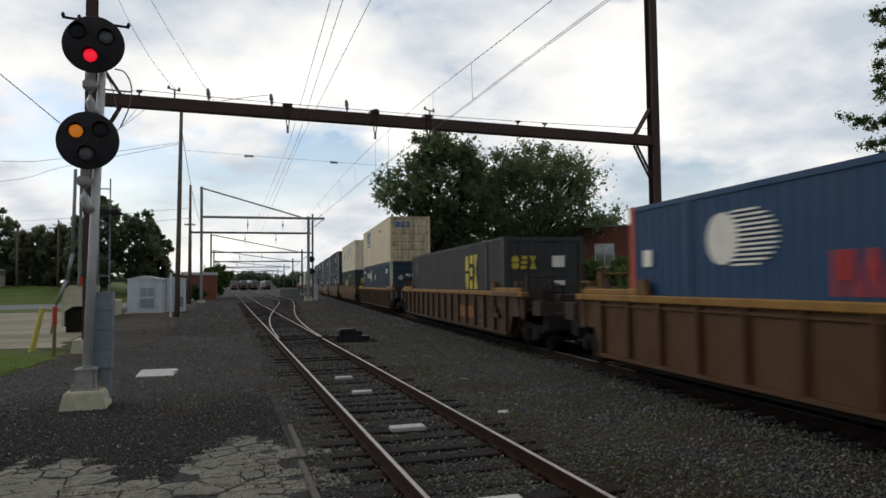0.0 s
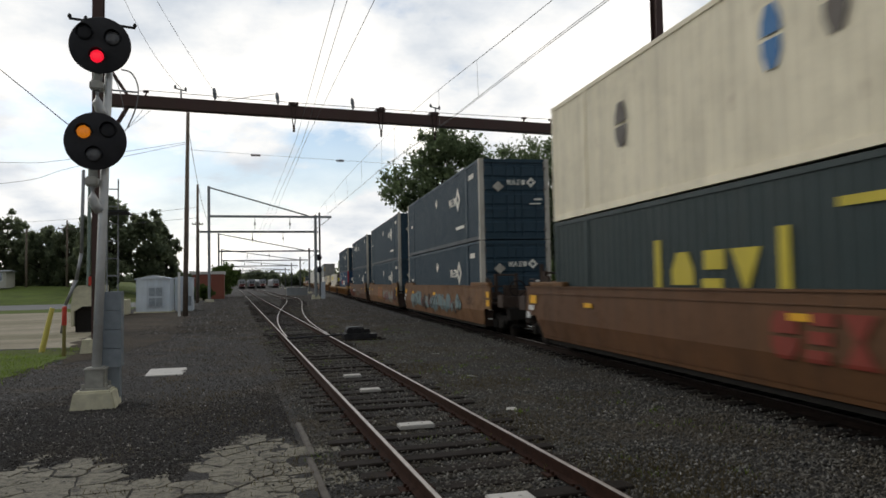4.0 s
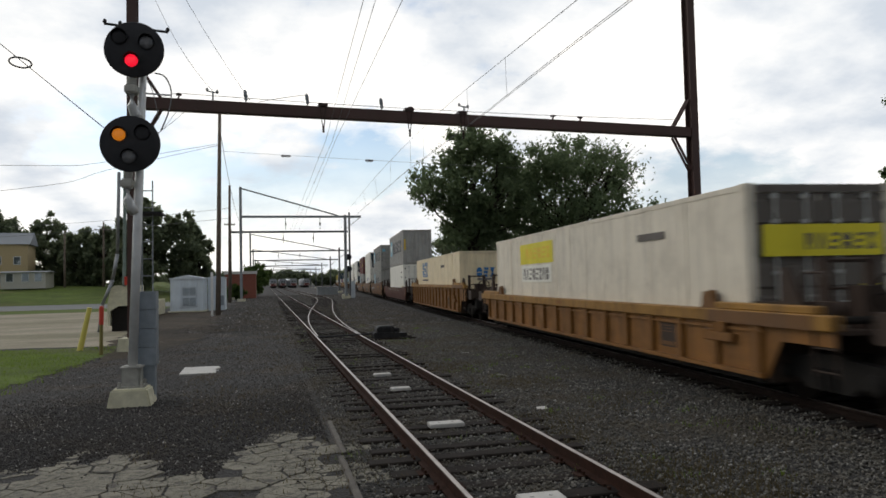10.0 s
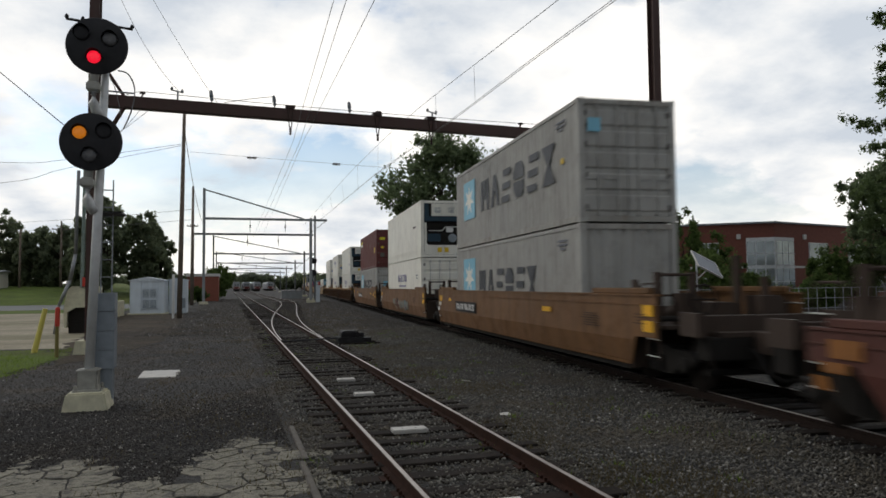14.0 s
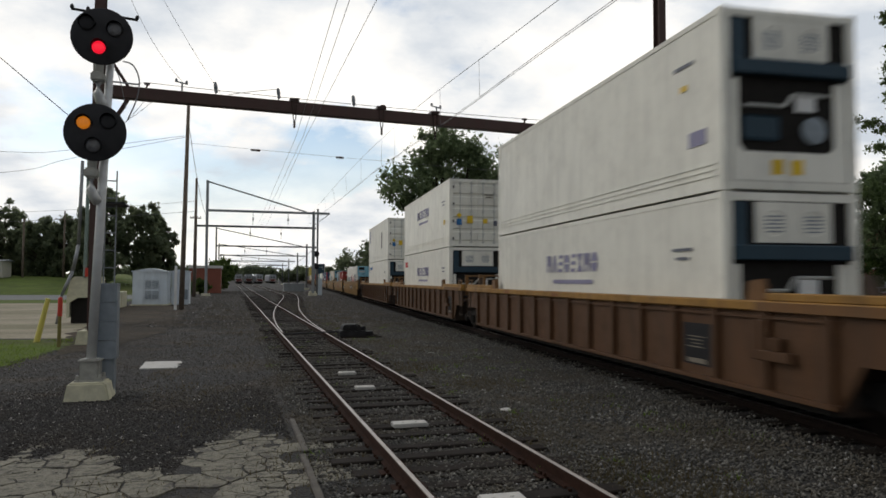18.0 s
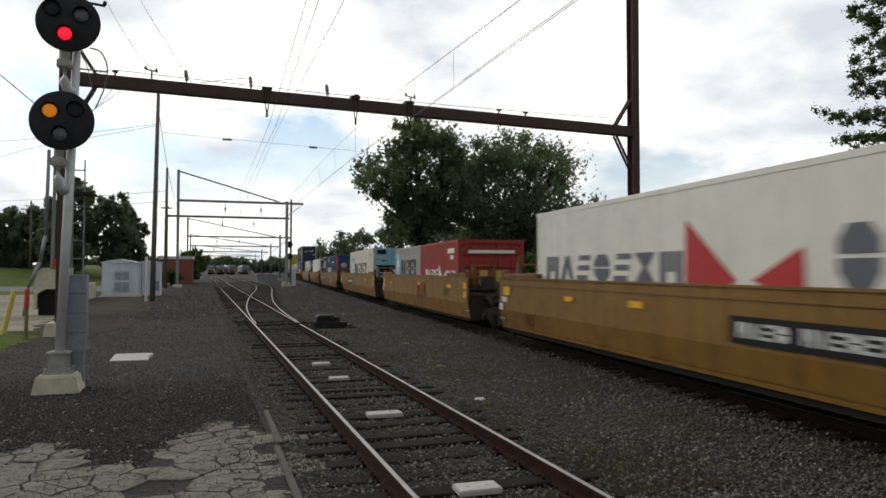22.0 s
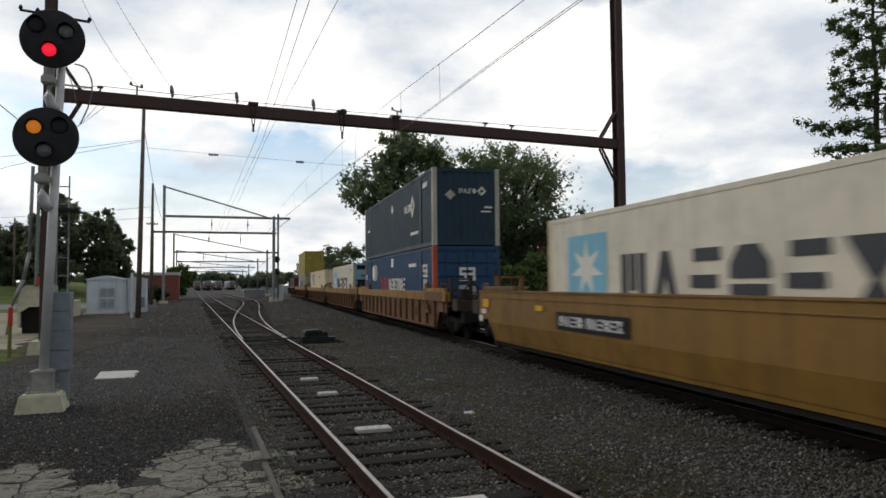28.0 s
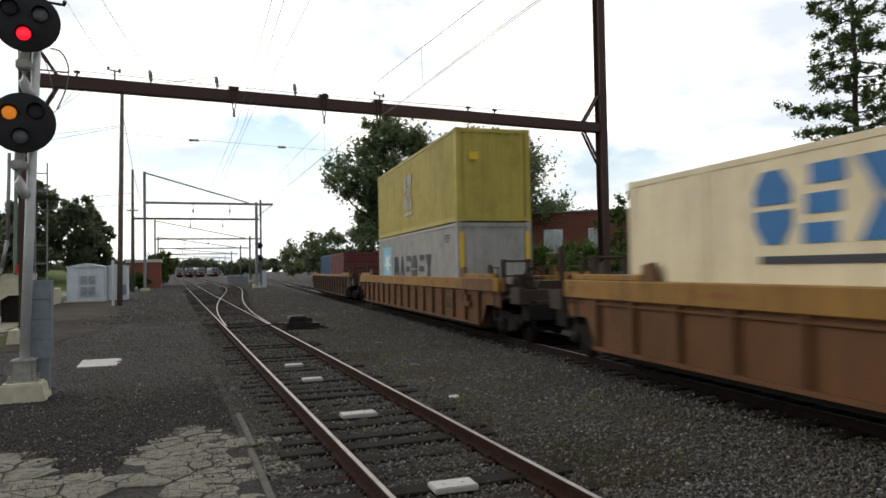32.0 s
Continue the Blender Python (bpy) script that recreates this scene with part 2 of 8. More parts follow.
M = {
    "ground": ground_material(),
    "ballast": stones("crushed stone", (0.038, 0.036, 0.033), (0.215, 0.206, 0.182), (0.128, 0.106, 0.070)),
    "pathstone": stones("dark path stone", (0.017, 0.0155, 0.014), (0.105, 0.096, 0.084), (0.075, 0.056, 0.035)),
    "cinder": stones("black cinder", (0.009, 0.008, 0.008), (0.060, 0.055, 0.052), (0.034, 0.026, 0.019)),
    "rail": plain("rusty rail steel", (0.038, 0.017, 0.011), 0.85, 0, 0.5, 9.0, 0.4),
    "darkrail": plain("dark brown rail steel", (0.022, 0.014, 0.011), 0.85, 0, 0.4, 9.0, 0.3),
    "railtop": plain("worn rail head", (0.44, 0.40, 0.37), 0.42, 0.85, 0.35, 3.0, 0.04),
    "tie": plain("creosoted timber", (0.024, 0.019, 0.016), 0.85, 0, 0.5, 5.0, 0.5),
    "oldwood": plain("bleached old timber", (0.105, 0.092, 0.078), 0.85, 0, 0.45, 7.0, 0.5),
    "concrete": plain("pale concrete", (0.62, 0.59, 0.43), 0.85, 0, 0.3, 5.0, 0.4),
    "paving": paving_material(),
    "whiteslab": plain("white painted slab", (0.50, 0.485, 0.455), 0.7, 0, 0.2, 4.0, 0.2),
    "galv": plain("galvanised steel", (0.27, 0.285, 0.30), 0.5, 0.3, 0.3, 4.0, 0.08),
    "silver": plain("silver painted mast", (0.66, 0.67, 0.67), 0.45, 0.25, 0.25, 3.0, 0.08),
    "deadgrass": leaf("dead weeds", (0.035, 0.032, 0.016), (0.115, 0.092, 0.05)),
    "alu": plain("grey cast aluminium", (0.55, 0.555, 0.52), 0.5, 0.3, 0.25, 8.0, 0.1),
    "casting": plain("grey cast iron", (0.36, 0.355, 0.32), 0.6, 0.2, 0.3, 8.0, 0.1),
    "beam": paint("brown painted girder", (0.060, 0.030, 0.026), 0.6, 0.4, 0.3),
    "darksteel": plain("dark steel", (0.040, 0.040, 0.042), 0.55, 0.3, 0.4, 5.0, 0.1),
    "disc": plain("matt black signal disc", (0.034, 0.034, 0.037), 0.6, 0, 0.4, 3.0, 0.1),
    "lens": plain("unlit grey lens", (0.09, 0.09, 0.095), 0.2, 0.0, 0.5, 12.0, 0.2),
    "redlamp": glow("red lamp", (1.0, 0.012, 0.04), 1.0),
    "amberlamp": glow("amber lamp", (1.0, 0.30, 0.02), 0.42),
    "wire": plain("copper wire", (0.16, 0.16, 0.165), 0.6, 0.3),
    "porcelain": plain("brown porcelain", (0.055, 0.035, 0.03), 0.3),
    "glassins": plain("grey porcelain", (0.20, 0.22, 0.24), 0.3),
    "pole": plain("weathered pole timber", (0.165, 0.128, 0.098), 0.85, 0, 0.4, 3.0, 0.4),
    "portal": plain("grey portal steel", (0.27, 0.29, 0.30), 0.55, 0.3, 0.25, 1.0, 0.05),
    "portaldark": plain("dark portal steel", (0.10, 0.105, 0.105), 0.6, 0.3, 0.25, 1.0, 0.05),
    "cabinet": paint("pale grey cabinet", (0.56, 0.62, 0.67), 0.45, 0.12),
    "cabinetdark": plain("grey louvre", (0.25, 0.29, 0.32), 0.5, 0.2),
    "bluebox": plain("blue grey case", (0.23, 0.265, 0.30), 0.5, 0.2),
    "yellow": paint("yellow post", (0.66, 0.56, 0.13), 0.5, 0.2),
    "red": paint("red post", (0.55, 0.05, 0.03), 0.5, 0.2),
    "olive": paint("olive post", (0.20, 0.17, 0.05), 0.6, 0.3),
    "lot": meadow("sandy lot", (0.40, 0.36, 0.28), (0.30, 0.265, 0.20), (0.19, 0.185, 0.115)),
    "asphalt": plain("worn asphalt", (0.16, 0.165, 0.17), 0.9, 0, 0.25, 0.5, 0.4),
    "lawn": meadow("mown grass", (0.125, 0.180, 0.034), (0.075, 0.105, 0.026), (0.150, 0.125, 0.065)),
    "grass": leaf("grass blades", (0.060, 0.110, 0.012), (0.155, 0.220, 0.030)),
    "dirt": meadow("brown soil", (0.085, 0.066, 0.046), (0.042, 0.036, 0.029), (0.028, 0.027, 0.026)),
    "leafdark": leaf("broad leaves", (0.064, 0.092, 0.050), (0.160, 0.205, 0.105)),
    "leafpine": leaf("conifer sprays", (0.040, 0.062, 0.028), (0.110, 0.150, 0.058)),
    "leaffar": leaf("far foliage", (0.070, 0.092, 0.060), (0.175, 0.205, 0.118)),
    "leafbush": leaf("shrub leaves", (0.028, 0.052, 0.014), (0.09, 0.13, 0.038)),
    "bark": plain("bark", (0.055, 0.044, 0.034), 0.9, 0, 0.4, 4.0, 0.6),
    "brickwall": plain("red brick", (0.19, 0.062, 0.042), 0.85, 0, 0.3, 5.0, 0.3),
    "brickfar": plain("far red brick", (0.26, 0.085, 0.055), 0.85, 0, 0.3, 5.0, 0.3),
    "trim": plain("pale stone trim", (0.60, 0.58, 0.55), 0.7, 0, 0.1),
    "stucco": plain("yellow siding", (0.46, 0.36, 0.20), 0.85, 0, 0.15),
    "render": plain("pale wall", (0.52, 0.50, 0.44), 0.85, 0, 0.2),
    "roof": plain("grey roofing", (0.25, 0.27, 0.29), 0.8, 0, 0.2),
    "window": plain("window glass", (0.30, 0.34, 0.35), 0.06, 0.65, 0.5, 0.8, 0.02),
    "winframe": plain("white window frame", (0.66, 0.68, 0.68), 0.5),
    "solar": plain("solar panel", (0.30, 0.31, 0.33), 0.25, 0.2),
    "black": plain("black steel", (0.022, 0.020, 0.018), 0.85, 0.0),
    "wheel": plain("greasy wheel steel", (0.024, 0.019, 0.016), 0.75, 0.1),
    "taupe_dark": plain("worn hinge steel", (0.12, 0.11, 0.10), 0.6),
    "white": paint("white lettering", (0.70, 0.70, 0.68), 0.5, 0.12),
}

# ---- building helpers ----
def box(bm, x0, x1, y0, y1, z0, z1):
    v = [bm.verts.new((x, y, z)) for x in (x0, x1) for y in (y0, y1) for z in (z0, z1)]
    for f in ((0, 1, 3, 2), (4, 6, 7, 5), (0, 4, 5, 1), (2, 3, 7, 6), (0, 2, 6, 4), (1, 5, 7, 3)):
        bm.faces.new([v[i] for i in f])


def prism(bm, outline, axis, a, b):
    """A flat outline, extruded along an axis from a to b. Outline pairs are the other two axes in x, y, z order."""
    def at(p, k):
        q = list(p)
        q.insert("xyz".index(axis), k)
        return bm.verts.new(q)
    lo, hi = [at(p, a) for p in outline], [at(p, b) for p in outline]
    n = len(outline)
    bm.faces.new(lo[::-1])
    bm.faces.new(hi)
    for i in range(n):
        bm.faces.new((lo[i], lo[(i + 1) % n], hi[(i + 1) % n], hi[i]))


def rod(bm, p, q, r, r2=None, n=8):
    """A round bar from p to q, tapering from r to r2."""
    p, q = Vector(p), Vector(q)
    r2 = r if r2 is None else r2
    d = (q - p).normalized()
    u = d.orthogonal().normalized()
    w = d.cross(u)
    ring = [[bm.verts.new(c + k * (math.cos(2 * math.pi * i / n) * u + math.sin(2 * math.pi * i / n) * w)) for i in range(n)] for c, k in ((p, r), (q, r2))]
    for i in range(n):
        bm.faces.new((ring[0][i], ring[0][(i + 1) % n], ring[1][(i + 1) % n], ring[1][i]))
    bm.faces.new(ring[0][::-1])
    bm.faces.new(ring[1])


def lathe(bm, centre, axis, profile, n=24):
    """A turned form: profile pairs are (along the axis, radius)."""
    d = Vector(axis).normalized()
    u = d.orthogonal().normalized()
    w = d.cross(u)
    c = Vector(centre)
    rings = [[bm.verts.new(c + a * d + max(r, 1e-4) * (math.cos(2 * math.pi * i / n) * u + math.sin(2 * math.pi * i / n) * w)) for i in range(n)] for a, r in profile]
    for r0, r1 in zip(rings, rings[1:]):
        for i in range(n):
            bm.faces.new((r0[i], r0[(i + 1) % n], r1[(i + 1) % n], r1[i]))
    bm.faces.new(rings[0][::-1])
    bm.faces.new(rings[-1])


def hoop(bm, centre, axis, big, small, n=20):
    """A ring of round bar."""
    d = Vector(axis).normalized()
    u = d.orthogonal().normalized()
    w = d.cross(u)
    c = Vector(centre)
    rings = []
    for i in range(n):
        t = 2 * math.pi * i / n
        out = math.cos(t) * u + math.sin(t) * w
        rings.append([bm.verts.new(c + out * (big + small * math.cos(k * math.pi / 3)) + d * small * math.sin(k * math.pi / 3)) for k in range(6)])
    for i in range(n):
        for k in range(6):
            bm.faces.new((rings[i][k], rings[i][(k + 1) % 6], rings[(i + 1) % n][(k + 1) % 6], rings[(i + 1) % n][k]))


def tube(bm, pts, r, n=6):
    """One connected round wire through the points."""
    pts = [Vector(p) for p in pts]
    rings = []
    for i, p in enumerate(pts):
        d = (pts[min(i + 1, len(pts) - 1)] - pts[max(i - 1, 0)]).normalized()
        u = Vector((0, 0, 1)).cross(d)
        u = u.normalized() if u.length > 0.05 else Vector((1, 0, 0))
        w = d.cross(u)
        rings.append([bm.verts.new(p + r * (math.cos(2 * math.pi * k / n) * u + math.sin(2 * math.pi * k / n) * w)) for k in range(n)])
    for r0, r1 in zip(rings, rings[1:]):
        for k in range(n):
            bm.faces.new((r0[k], r0[(k + 1) % n], r1[(k + 1) % n], r1[k]))
    bm.faces.new(rings[0][::-1])
    bm.faces.new(rings[-1])


def curve(pts, per=5):
    """A smooth line through the points."""
    pts = [Vector(p) for p in pts]
    out = []
    for i in range(len(pts) - 1):
        a, b, c, d = pts[max(i - 1, 0)], pts[i], pts[i + 1], pts[min(i + 2, len(pts) - 1)]
        for k in range(per):
            t = k / per
            out.append(0.5 * (2 * b + (c - a) * t + (2 * a - 5 * b + 4 * c - d) * t * t + (3 * b - a - 3 * c + d) * t ** 3))
    return out + [pts[-1]]


def to_mesh(name, bm, mat, smooth=False):
    bmesh.ops.recalc_face_normals(bm, faces=bm.faces)
    me = bpy.data.meshes.new(name)
    bm.to_mesh(me)
    bm.free()
    if smooth:
        me.shade_smooth()
    me.materials.append(mat)
    return me


def part(name, bm, material, parent=None, label="", smooth=False, loc=None):
    ob = new(name, to_mesh(name, bm, material, smooth))
    if parent is not None:
        ob.parent = parent
    if loc is not None:
        ob.location = loc
    if label:
        ob["label"] = label
    return ob


SHARED = {}


def piece(name, key, build, material, parent, loc=(0, 0, 0), label="", smooth=False):
    """A part whose mesh is shared by all parts of the same key and material."""
    k = (name, key, material.name)
    if k not in SHARED:
        bm = bmesh.new()
        build(bm)
        SHARED[k] = to_mesh(name, bm, material, smooth)
    ob = new(name, SHARED[k])
    ob.parent = parent
    ob.location = loc
    if label:
        ob["label"] = label
    return ob


def soup(name, verts, faces, material):
    """A mesh from arrays: verts (n, 3) and faces (m, 3 or 4)."""
    verts, faces = np.asarray(verts, np.float32), np.asarray(faces, np.int32)
    me = bpy.data.meshes.new(name)
    k = faces.shape[1]
    me.vertices.add(len(verts))
    me.vertices.foreach_set("co", verts.ravel())
    me.loops.add(faces.size)
    me.loops.foreach_set("vertex_index", faces.ravel())
    me.polygons.add(len(faces))
    me.polygons.foreach_set("loop_start", np.arange(0, faces.size, k, dtype=np.int32))
    me.update(calc_edges=True)
    me.validate()
    me.materials.append(material)
    return me


def thing(name, at, label, category, group="", kind="", rz=0.0):
    ob = new(name)
    ob.matrix_basis = pose(*at, 0, 0, rz)
    return tagged(ob, label, category, group, kind)

# ---- ground and tracks ----
GZ = -0.17
LEFT, RIGHT = 1.665, 3.170          # rail heads of the near track
TURN = -4.5                          # the freight line's heading
AWAY = Vector((math.sin(radians(-TURN)), math.cos(radians(TURN)), 0))
ASIDE = Vector((math.cos(radians(TURN)), math.sin(radians(TURN)), 0))
LINE = Vector((7.25, 11.7, 0)) + 1.42 * ASIDE   # the freight line's centre at s = 0
RAILZ = 0.0

bm = bmesh.new()
v = [bm.verts.new(p) for p in ((-2500, -600, GZ), (2500, -600, GZ), (2500, 4000, GZ), (-2500, 4000, GZ))]
bm.faces.new(v)
tagged(part("ground", bm, M["ground"]), "dark grey gravel ground with weeds beside the tracks", "ground", kind="structure")


def rail_profile(z=0.0):
    return [(-0.07, z - 0.15), (0.07, z - 0.15), (0.07, z - 0.138), (0.012, z - 0.12), (0.012, z - 0.045), (0.036, z - 0.035), (0.036, z - 0.004),
            (-0.036, z - 0.004), (-0.036, z - 0.035), (-0.012, z - 0.045), (-0.012, z - 0.12), (-0.07, z - 0.138)]


def sweep(bm, outline, path):
    """An outline of (across, z) swept along plan points."""
    rings = []
    for i, p in enumerate(path):
        a, b = Vector(path[max(i - 1, 0)]), Vector(path[min(i + 1, len(path) - 1)])
        d = (b - a).normalized()
        across = Vector((d.y, -d.x))
        rings.append([bm.verts.new((p[0] + across.x * u, p[1] + across.y * u, z)) for u, z in outline])
    n = len(outline)
    for r0, r1 in zip(rings, rings[1:]):
        for i in range(n):
            bm.faces.new((r0[i], r0[(i + 1) % n], r1[(i + 1) % n], r1[i]))
    bm.faces.new(rings[0][::-1])
    bm.faces.new(rings[-1])


def lay_rail(parent, path, z=0.0, shine=True, steel="rail"):
    bm = bmesh.new()
    sweep(bm, rail_profile(z), path)
    part("rail", bm, M[steel], parent, "rust-brown rail" if steel == "rail" else "dark brown rail")
    if shine:
        bm = bmesh.new()
        sweep(bm, [(-0.024, z - 0.004), (0.022, z - 0.004), (0.018, z), (-0.020, z)], path)
        part("rail_head", bm, M["railtop"], parent, "bright worn rail head")


def tie_shape(bm):
    box(bm, -1.28, 1.28, -0.115, 0.115, -0.16, 0.0)
    bmesh.ops.bevel(bm, geom=bm.edges[:], offset=0.012, segments=1, affect="EDGES")


def straight(x0, y0, y1, step, slope=0.0):
    n = max(2, int((y1 - y0) / step) + 1)
    return [(x0 + slope * (y0 + (y1 - y0) * i / (n - 1)), y0 + (y1 - y0) * i / (n - 1)) for i in range(n)]


track_near = thing("track_near", (0, 0, 0), "rusty siding track on dark timber ties with a turnout", "track", kind="structure")
for x in (LEFT, RIGHT):
    lay_rail(track_near, straight(x, -40, 600, 40))
rng = random.Random(4)
for i in range(-60, 150):
    y = 3.4 + 0.56 * i
    t = piece("tie", 0, tie_shape, M["tie"], track_near, (2.417 + rng.uniform(-0.10, 0.10), y + rng.uniform(-0.05, 0.05), -0.136 + rng.uniform(-0.02, 0.012)))
    t.rotation_euler = (rng.uniform(-0.04, 0.04), rng.uniform(-0.008, 0.008), rng.uniform(-0.035, 0.035))

track_main = thing("track_main", tuple(LINE), "main track in use on dark timber ties and grey ballast", "track", kind="structure", rz=TURN)
for x in (-0.7525, 0.7525):
    lay_rail(track_main, [(x, y) for y in range(-50, 421, 10)], RAILZ, steel="darkrail")
for i in range(-60, 170):
    piece("tie", 0, tie_shape, M["tie"], track_main, (rng.uniform(-0.06, 0.06), -9 + 0.56 * i, -0.125 + rng.uniform(-0.014, 0.008)))


# the turnout: a second pair of rails leaves the near track and settles beside it
def leave(y):
    k = min(max((y - 25.0) / 72.0, 0.0), 1.0)
    return 4.35 * (k * k * (3 - 2 * k))


track_turnout = thing("track_turnout", (0, 0, 0), "curved turnout rails leading to a parallel siding", "track", kind="structure")
for x in (LEFT, RIGHT):
    lay_rail(track_turnout, [(x + 0.075 + leave(y), y) for y in [25.5 + 2.5 * i for i in range(36)]] + [(x + 4.42, 120), (x + 4.42, 600)])
for i in range(60):
    y = 30 + 1.1 * i
    piece("tie", 0, tie_shape, M["tie"], track_turnout, (2.45 + leave(y), y, -0.15))
# pale blocks that lie between the rails
for y, w, d in ((6.05, 0.41, 0.25), (9.55, 0.48, 0.24), (12.95, 0.36, 0.24), (15.05, 0.36, 0.24)):
    bm = bmesh.new()
    box(bm, -w / 2, w / 2, -d / 2, d / 2, 0, 0.055)
    bmesh.ops.bevel(bm, geom=bm.edges[:], offset=0.01, segments=2, affect="EDGES")
    for k in (-0.09, 0.09):
        lathe(bm, (k, 0, 0.051), (0, 0, 1), [(0, 0.02), (0.012, 0.018)], 8)
    b = part("marker_block", bm, M["whiteslab"], None, loc=(2.36, y, -0.145))
    b.rotation_euler.z = -0.03
    tagged(b, "white concrete block lying between the rails", "block", "blocks between the rails")


# crushed stone round the tracks and the path
def scatter(name, count, place, size, material, label, seed):
    r = np.random.RandomState(seed)
    base = np.array([(1, 0, 0), (-1, 0, 0), (0, 1, 0), (0, -1, 0), (0, 0, 1), (0, 0, -1)], float)
    tri = np.array([(0, 2, 4), (2, 1, 4), (1, 3, 4), (3, 0, 4), (2, 0, 5), (1, 2, 5), (3, 1, 5), (0, 3, 5)])
    p = place(r, count)
    s = r.uniform(*size, (len(p), 1, 1)) * r.uniform(0.6, 1.25, (len(p), 6, 1)) * r.uniform(0.7, 1.2, (len(p), 1, 3))
    a = r.uniform(0, 6.28, len(p))
    turn = np.zeros((len(p), 3, 3))
    turn[:, 0, 0] = turn[:, 1, 1] = np.cos(a)
    turn[:, 0, 1], turn[:, 1, 0], turn[:, 2, 2] = -np.sin(a), np.sin(a), 0.8
    tilt = r.uniform(-0.6, 0.6, (len(p), 3, 3))
    verts = np.einsum("nij,nkj->nki", turn + 0.5 * tilt, base[None] * s) + p[:, None]
    faces = tri[None] + 6 * np.arange(len(p))[:, None, None]
    ob = new(name, soup(name, verts.reshape(-1, 3), faces.reshape(-1, 3), material))
    return tagged(ob, label, "gravel", kind="stuff")


def ballast_at(r, n):
    y = 3.6 + 30 * r.uniform(0, 1, n) ** 1.7
    x = r.uniform(0.86, 10.8, n)
    keep = (np.abs(x - LEFT) > 0.1) & (np.abs(x - RIGHT) > 0.1) & ((x > 3.6) | (r.uniform(0, 1, n) < 0.8)) & (x < 7.42 + 0.0787 * (y - 11.7) + 0.26 * r.normal(0, 1, n))
    x, y = x[keep], y[keep]
    bank = np.clip((x - (6.1 + 0.0787 * (y - 11.7))) / 1.0, 0, 1)
    return np.stack([x, y, GZ + 0.008 + 0.006 * (x < 3.6) + 0.03 * bank + r.uniform(-0.012, 0.012, len(x))], 1)


def path_at(r, n):
    y = 6.2 + 33 * r.uniform(0, 1, n) ** 1.5
    x = r.uniform(-6.5, 1.3, n)
    keep = ((y > 9.6 + 0.8 * np.sin(x * 2.1)) | (r.uniform(0, 1, n) < 0.015)) & (x > -4.4 - 0.03 * y) & ((x < 0.74) | (y > 10.6))
    return np.stack([x[keep], y[keep], GZ + r.uniform(-0.008, 0.006, keep.sum()) + 0.014 * (y[keep] < 9.2)], 1)


scatter("ballast", 120000, ballast_at, (0.011, 0.028), M["ballast"], "grey crushed stone ballast between the tracks", 5)
scatter("path_gravel", 80000, path_at, (0.006, 0.022), M["pathstone"], "dark fine gravel on the path beside the track", 6)


def far_at(r, n):
    y = 32 + 95 * r.uniform(0, 1, n) ** 1.6
    x = r.uniform(-4.0, 13.0, n)
    keep = (np.abs(x - LEFT) > 0.12) & (np.abs(x - RIGHT) > 0.12) & (x < 7.2 + 0.0787 * (y - 11.7)) & (x > -3.4 + 0.6 * np.sin(0.5 * y) + r.normal(0, 0.5, n))
    return np.stack([x[keep], y[keep], np.full(keep.sum(), GZ)], 1)


scatter("far_gravel", 60000, far_at, (0.02, 0.055), M["pathstone"], "dark gravel further down the line", 16)
# the bank on which the main track lies
bm = bmesh.new()
prism(bm, [(-2.6, -0.19), (-1.65, -0.155), (1.65, -0.155), (2.6, -0.19)], "y", -55, 420)
bank = part("ballast_bank", bm, M["ground"])
bank.matrix_basis = pose(*LINE, 0, 0, TURN)
tagged(bank, "low bank of grey ballast under the main track", "ballast", kind="structure")


# cracked paving at the camera's feet
def cells(sites, reach=1.1):
    """The Voronoi cells of the sites, as outlines."""
    out = []
    for i, c in enumerate(sites):
        poly = [(c[0] + a, c[1] + b) for a, b in ((-0.6, -0.6), (0.6, -0.6), (0.6, 0.6), (-0.6, 0.6))]
        for j, o in enumerate(sites):
            dx, dy = o[0] - c[0], o[1] - c[1]
            if i == j or dx * dx + dy * dy > reach * reach:
                continue
            mx, my, cut = (o[0] + c[0]) / 2, (o[1] + c[1]) / 2, []
            for a, b in zip(poly, poly[1:] + poly[:1]):
                da, db = (a[0] - mx) * dx + (a[1] - my) * dy, (b[0] - mx) * dx + (b[1] - my) * dy
                if da <= 0:
                    cut.append(a)
                if (da < 0) != (db < 0) and da != db:
                    k = da / (da - db)
                    cut.append((a[0] + k * (b[0] - a[0]), a[1] + k * (b[1] - a[1])))
            poly = cut
            if len(poly) < 3:
                break
        if len(poly) >= 3:
            out.append((c, poly))
    return out


pavement = thing("pavement", (0, 0, 0), "cracked and broken concrete paving with gravel in its cracks", "pavement", kind="structure")
rng = random.Random(9)
sites = []


def paved_to(x):
    """How far the paving reaches at x."""
    return 8.25 + 0.15 * math.sin(5.1 * x + 1.0) + 0.10 * math.sin(13 * x) + 1.9 * max(0, 1 - abs(x - 0.30) / 0.85) ** 0.5 + 1.5 * max(0, 1 - abs(x + 1.75) / 0.6) ** 0.6 + (0.8 if x < -2.2 else 0)


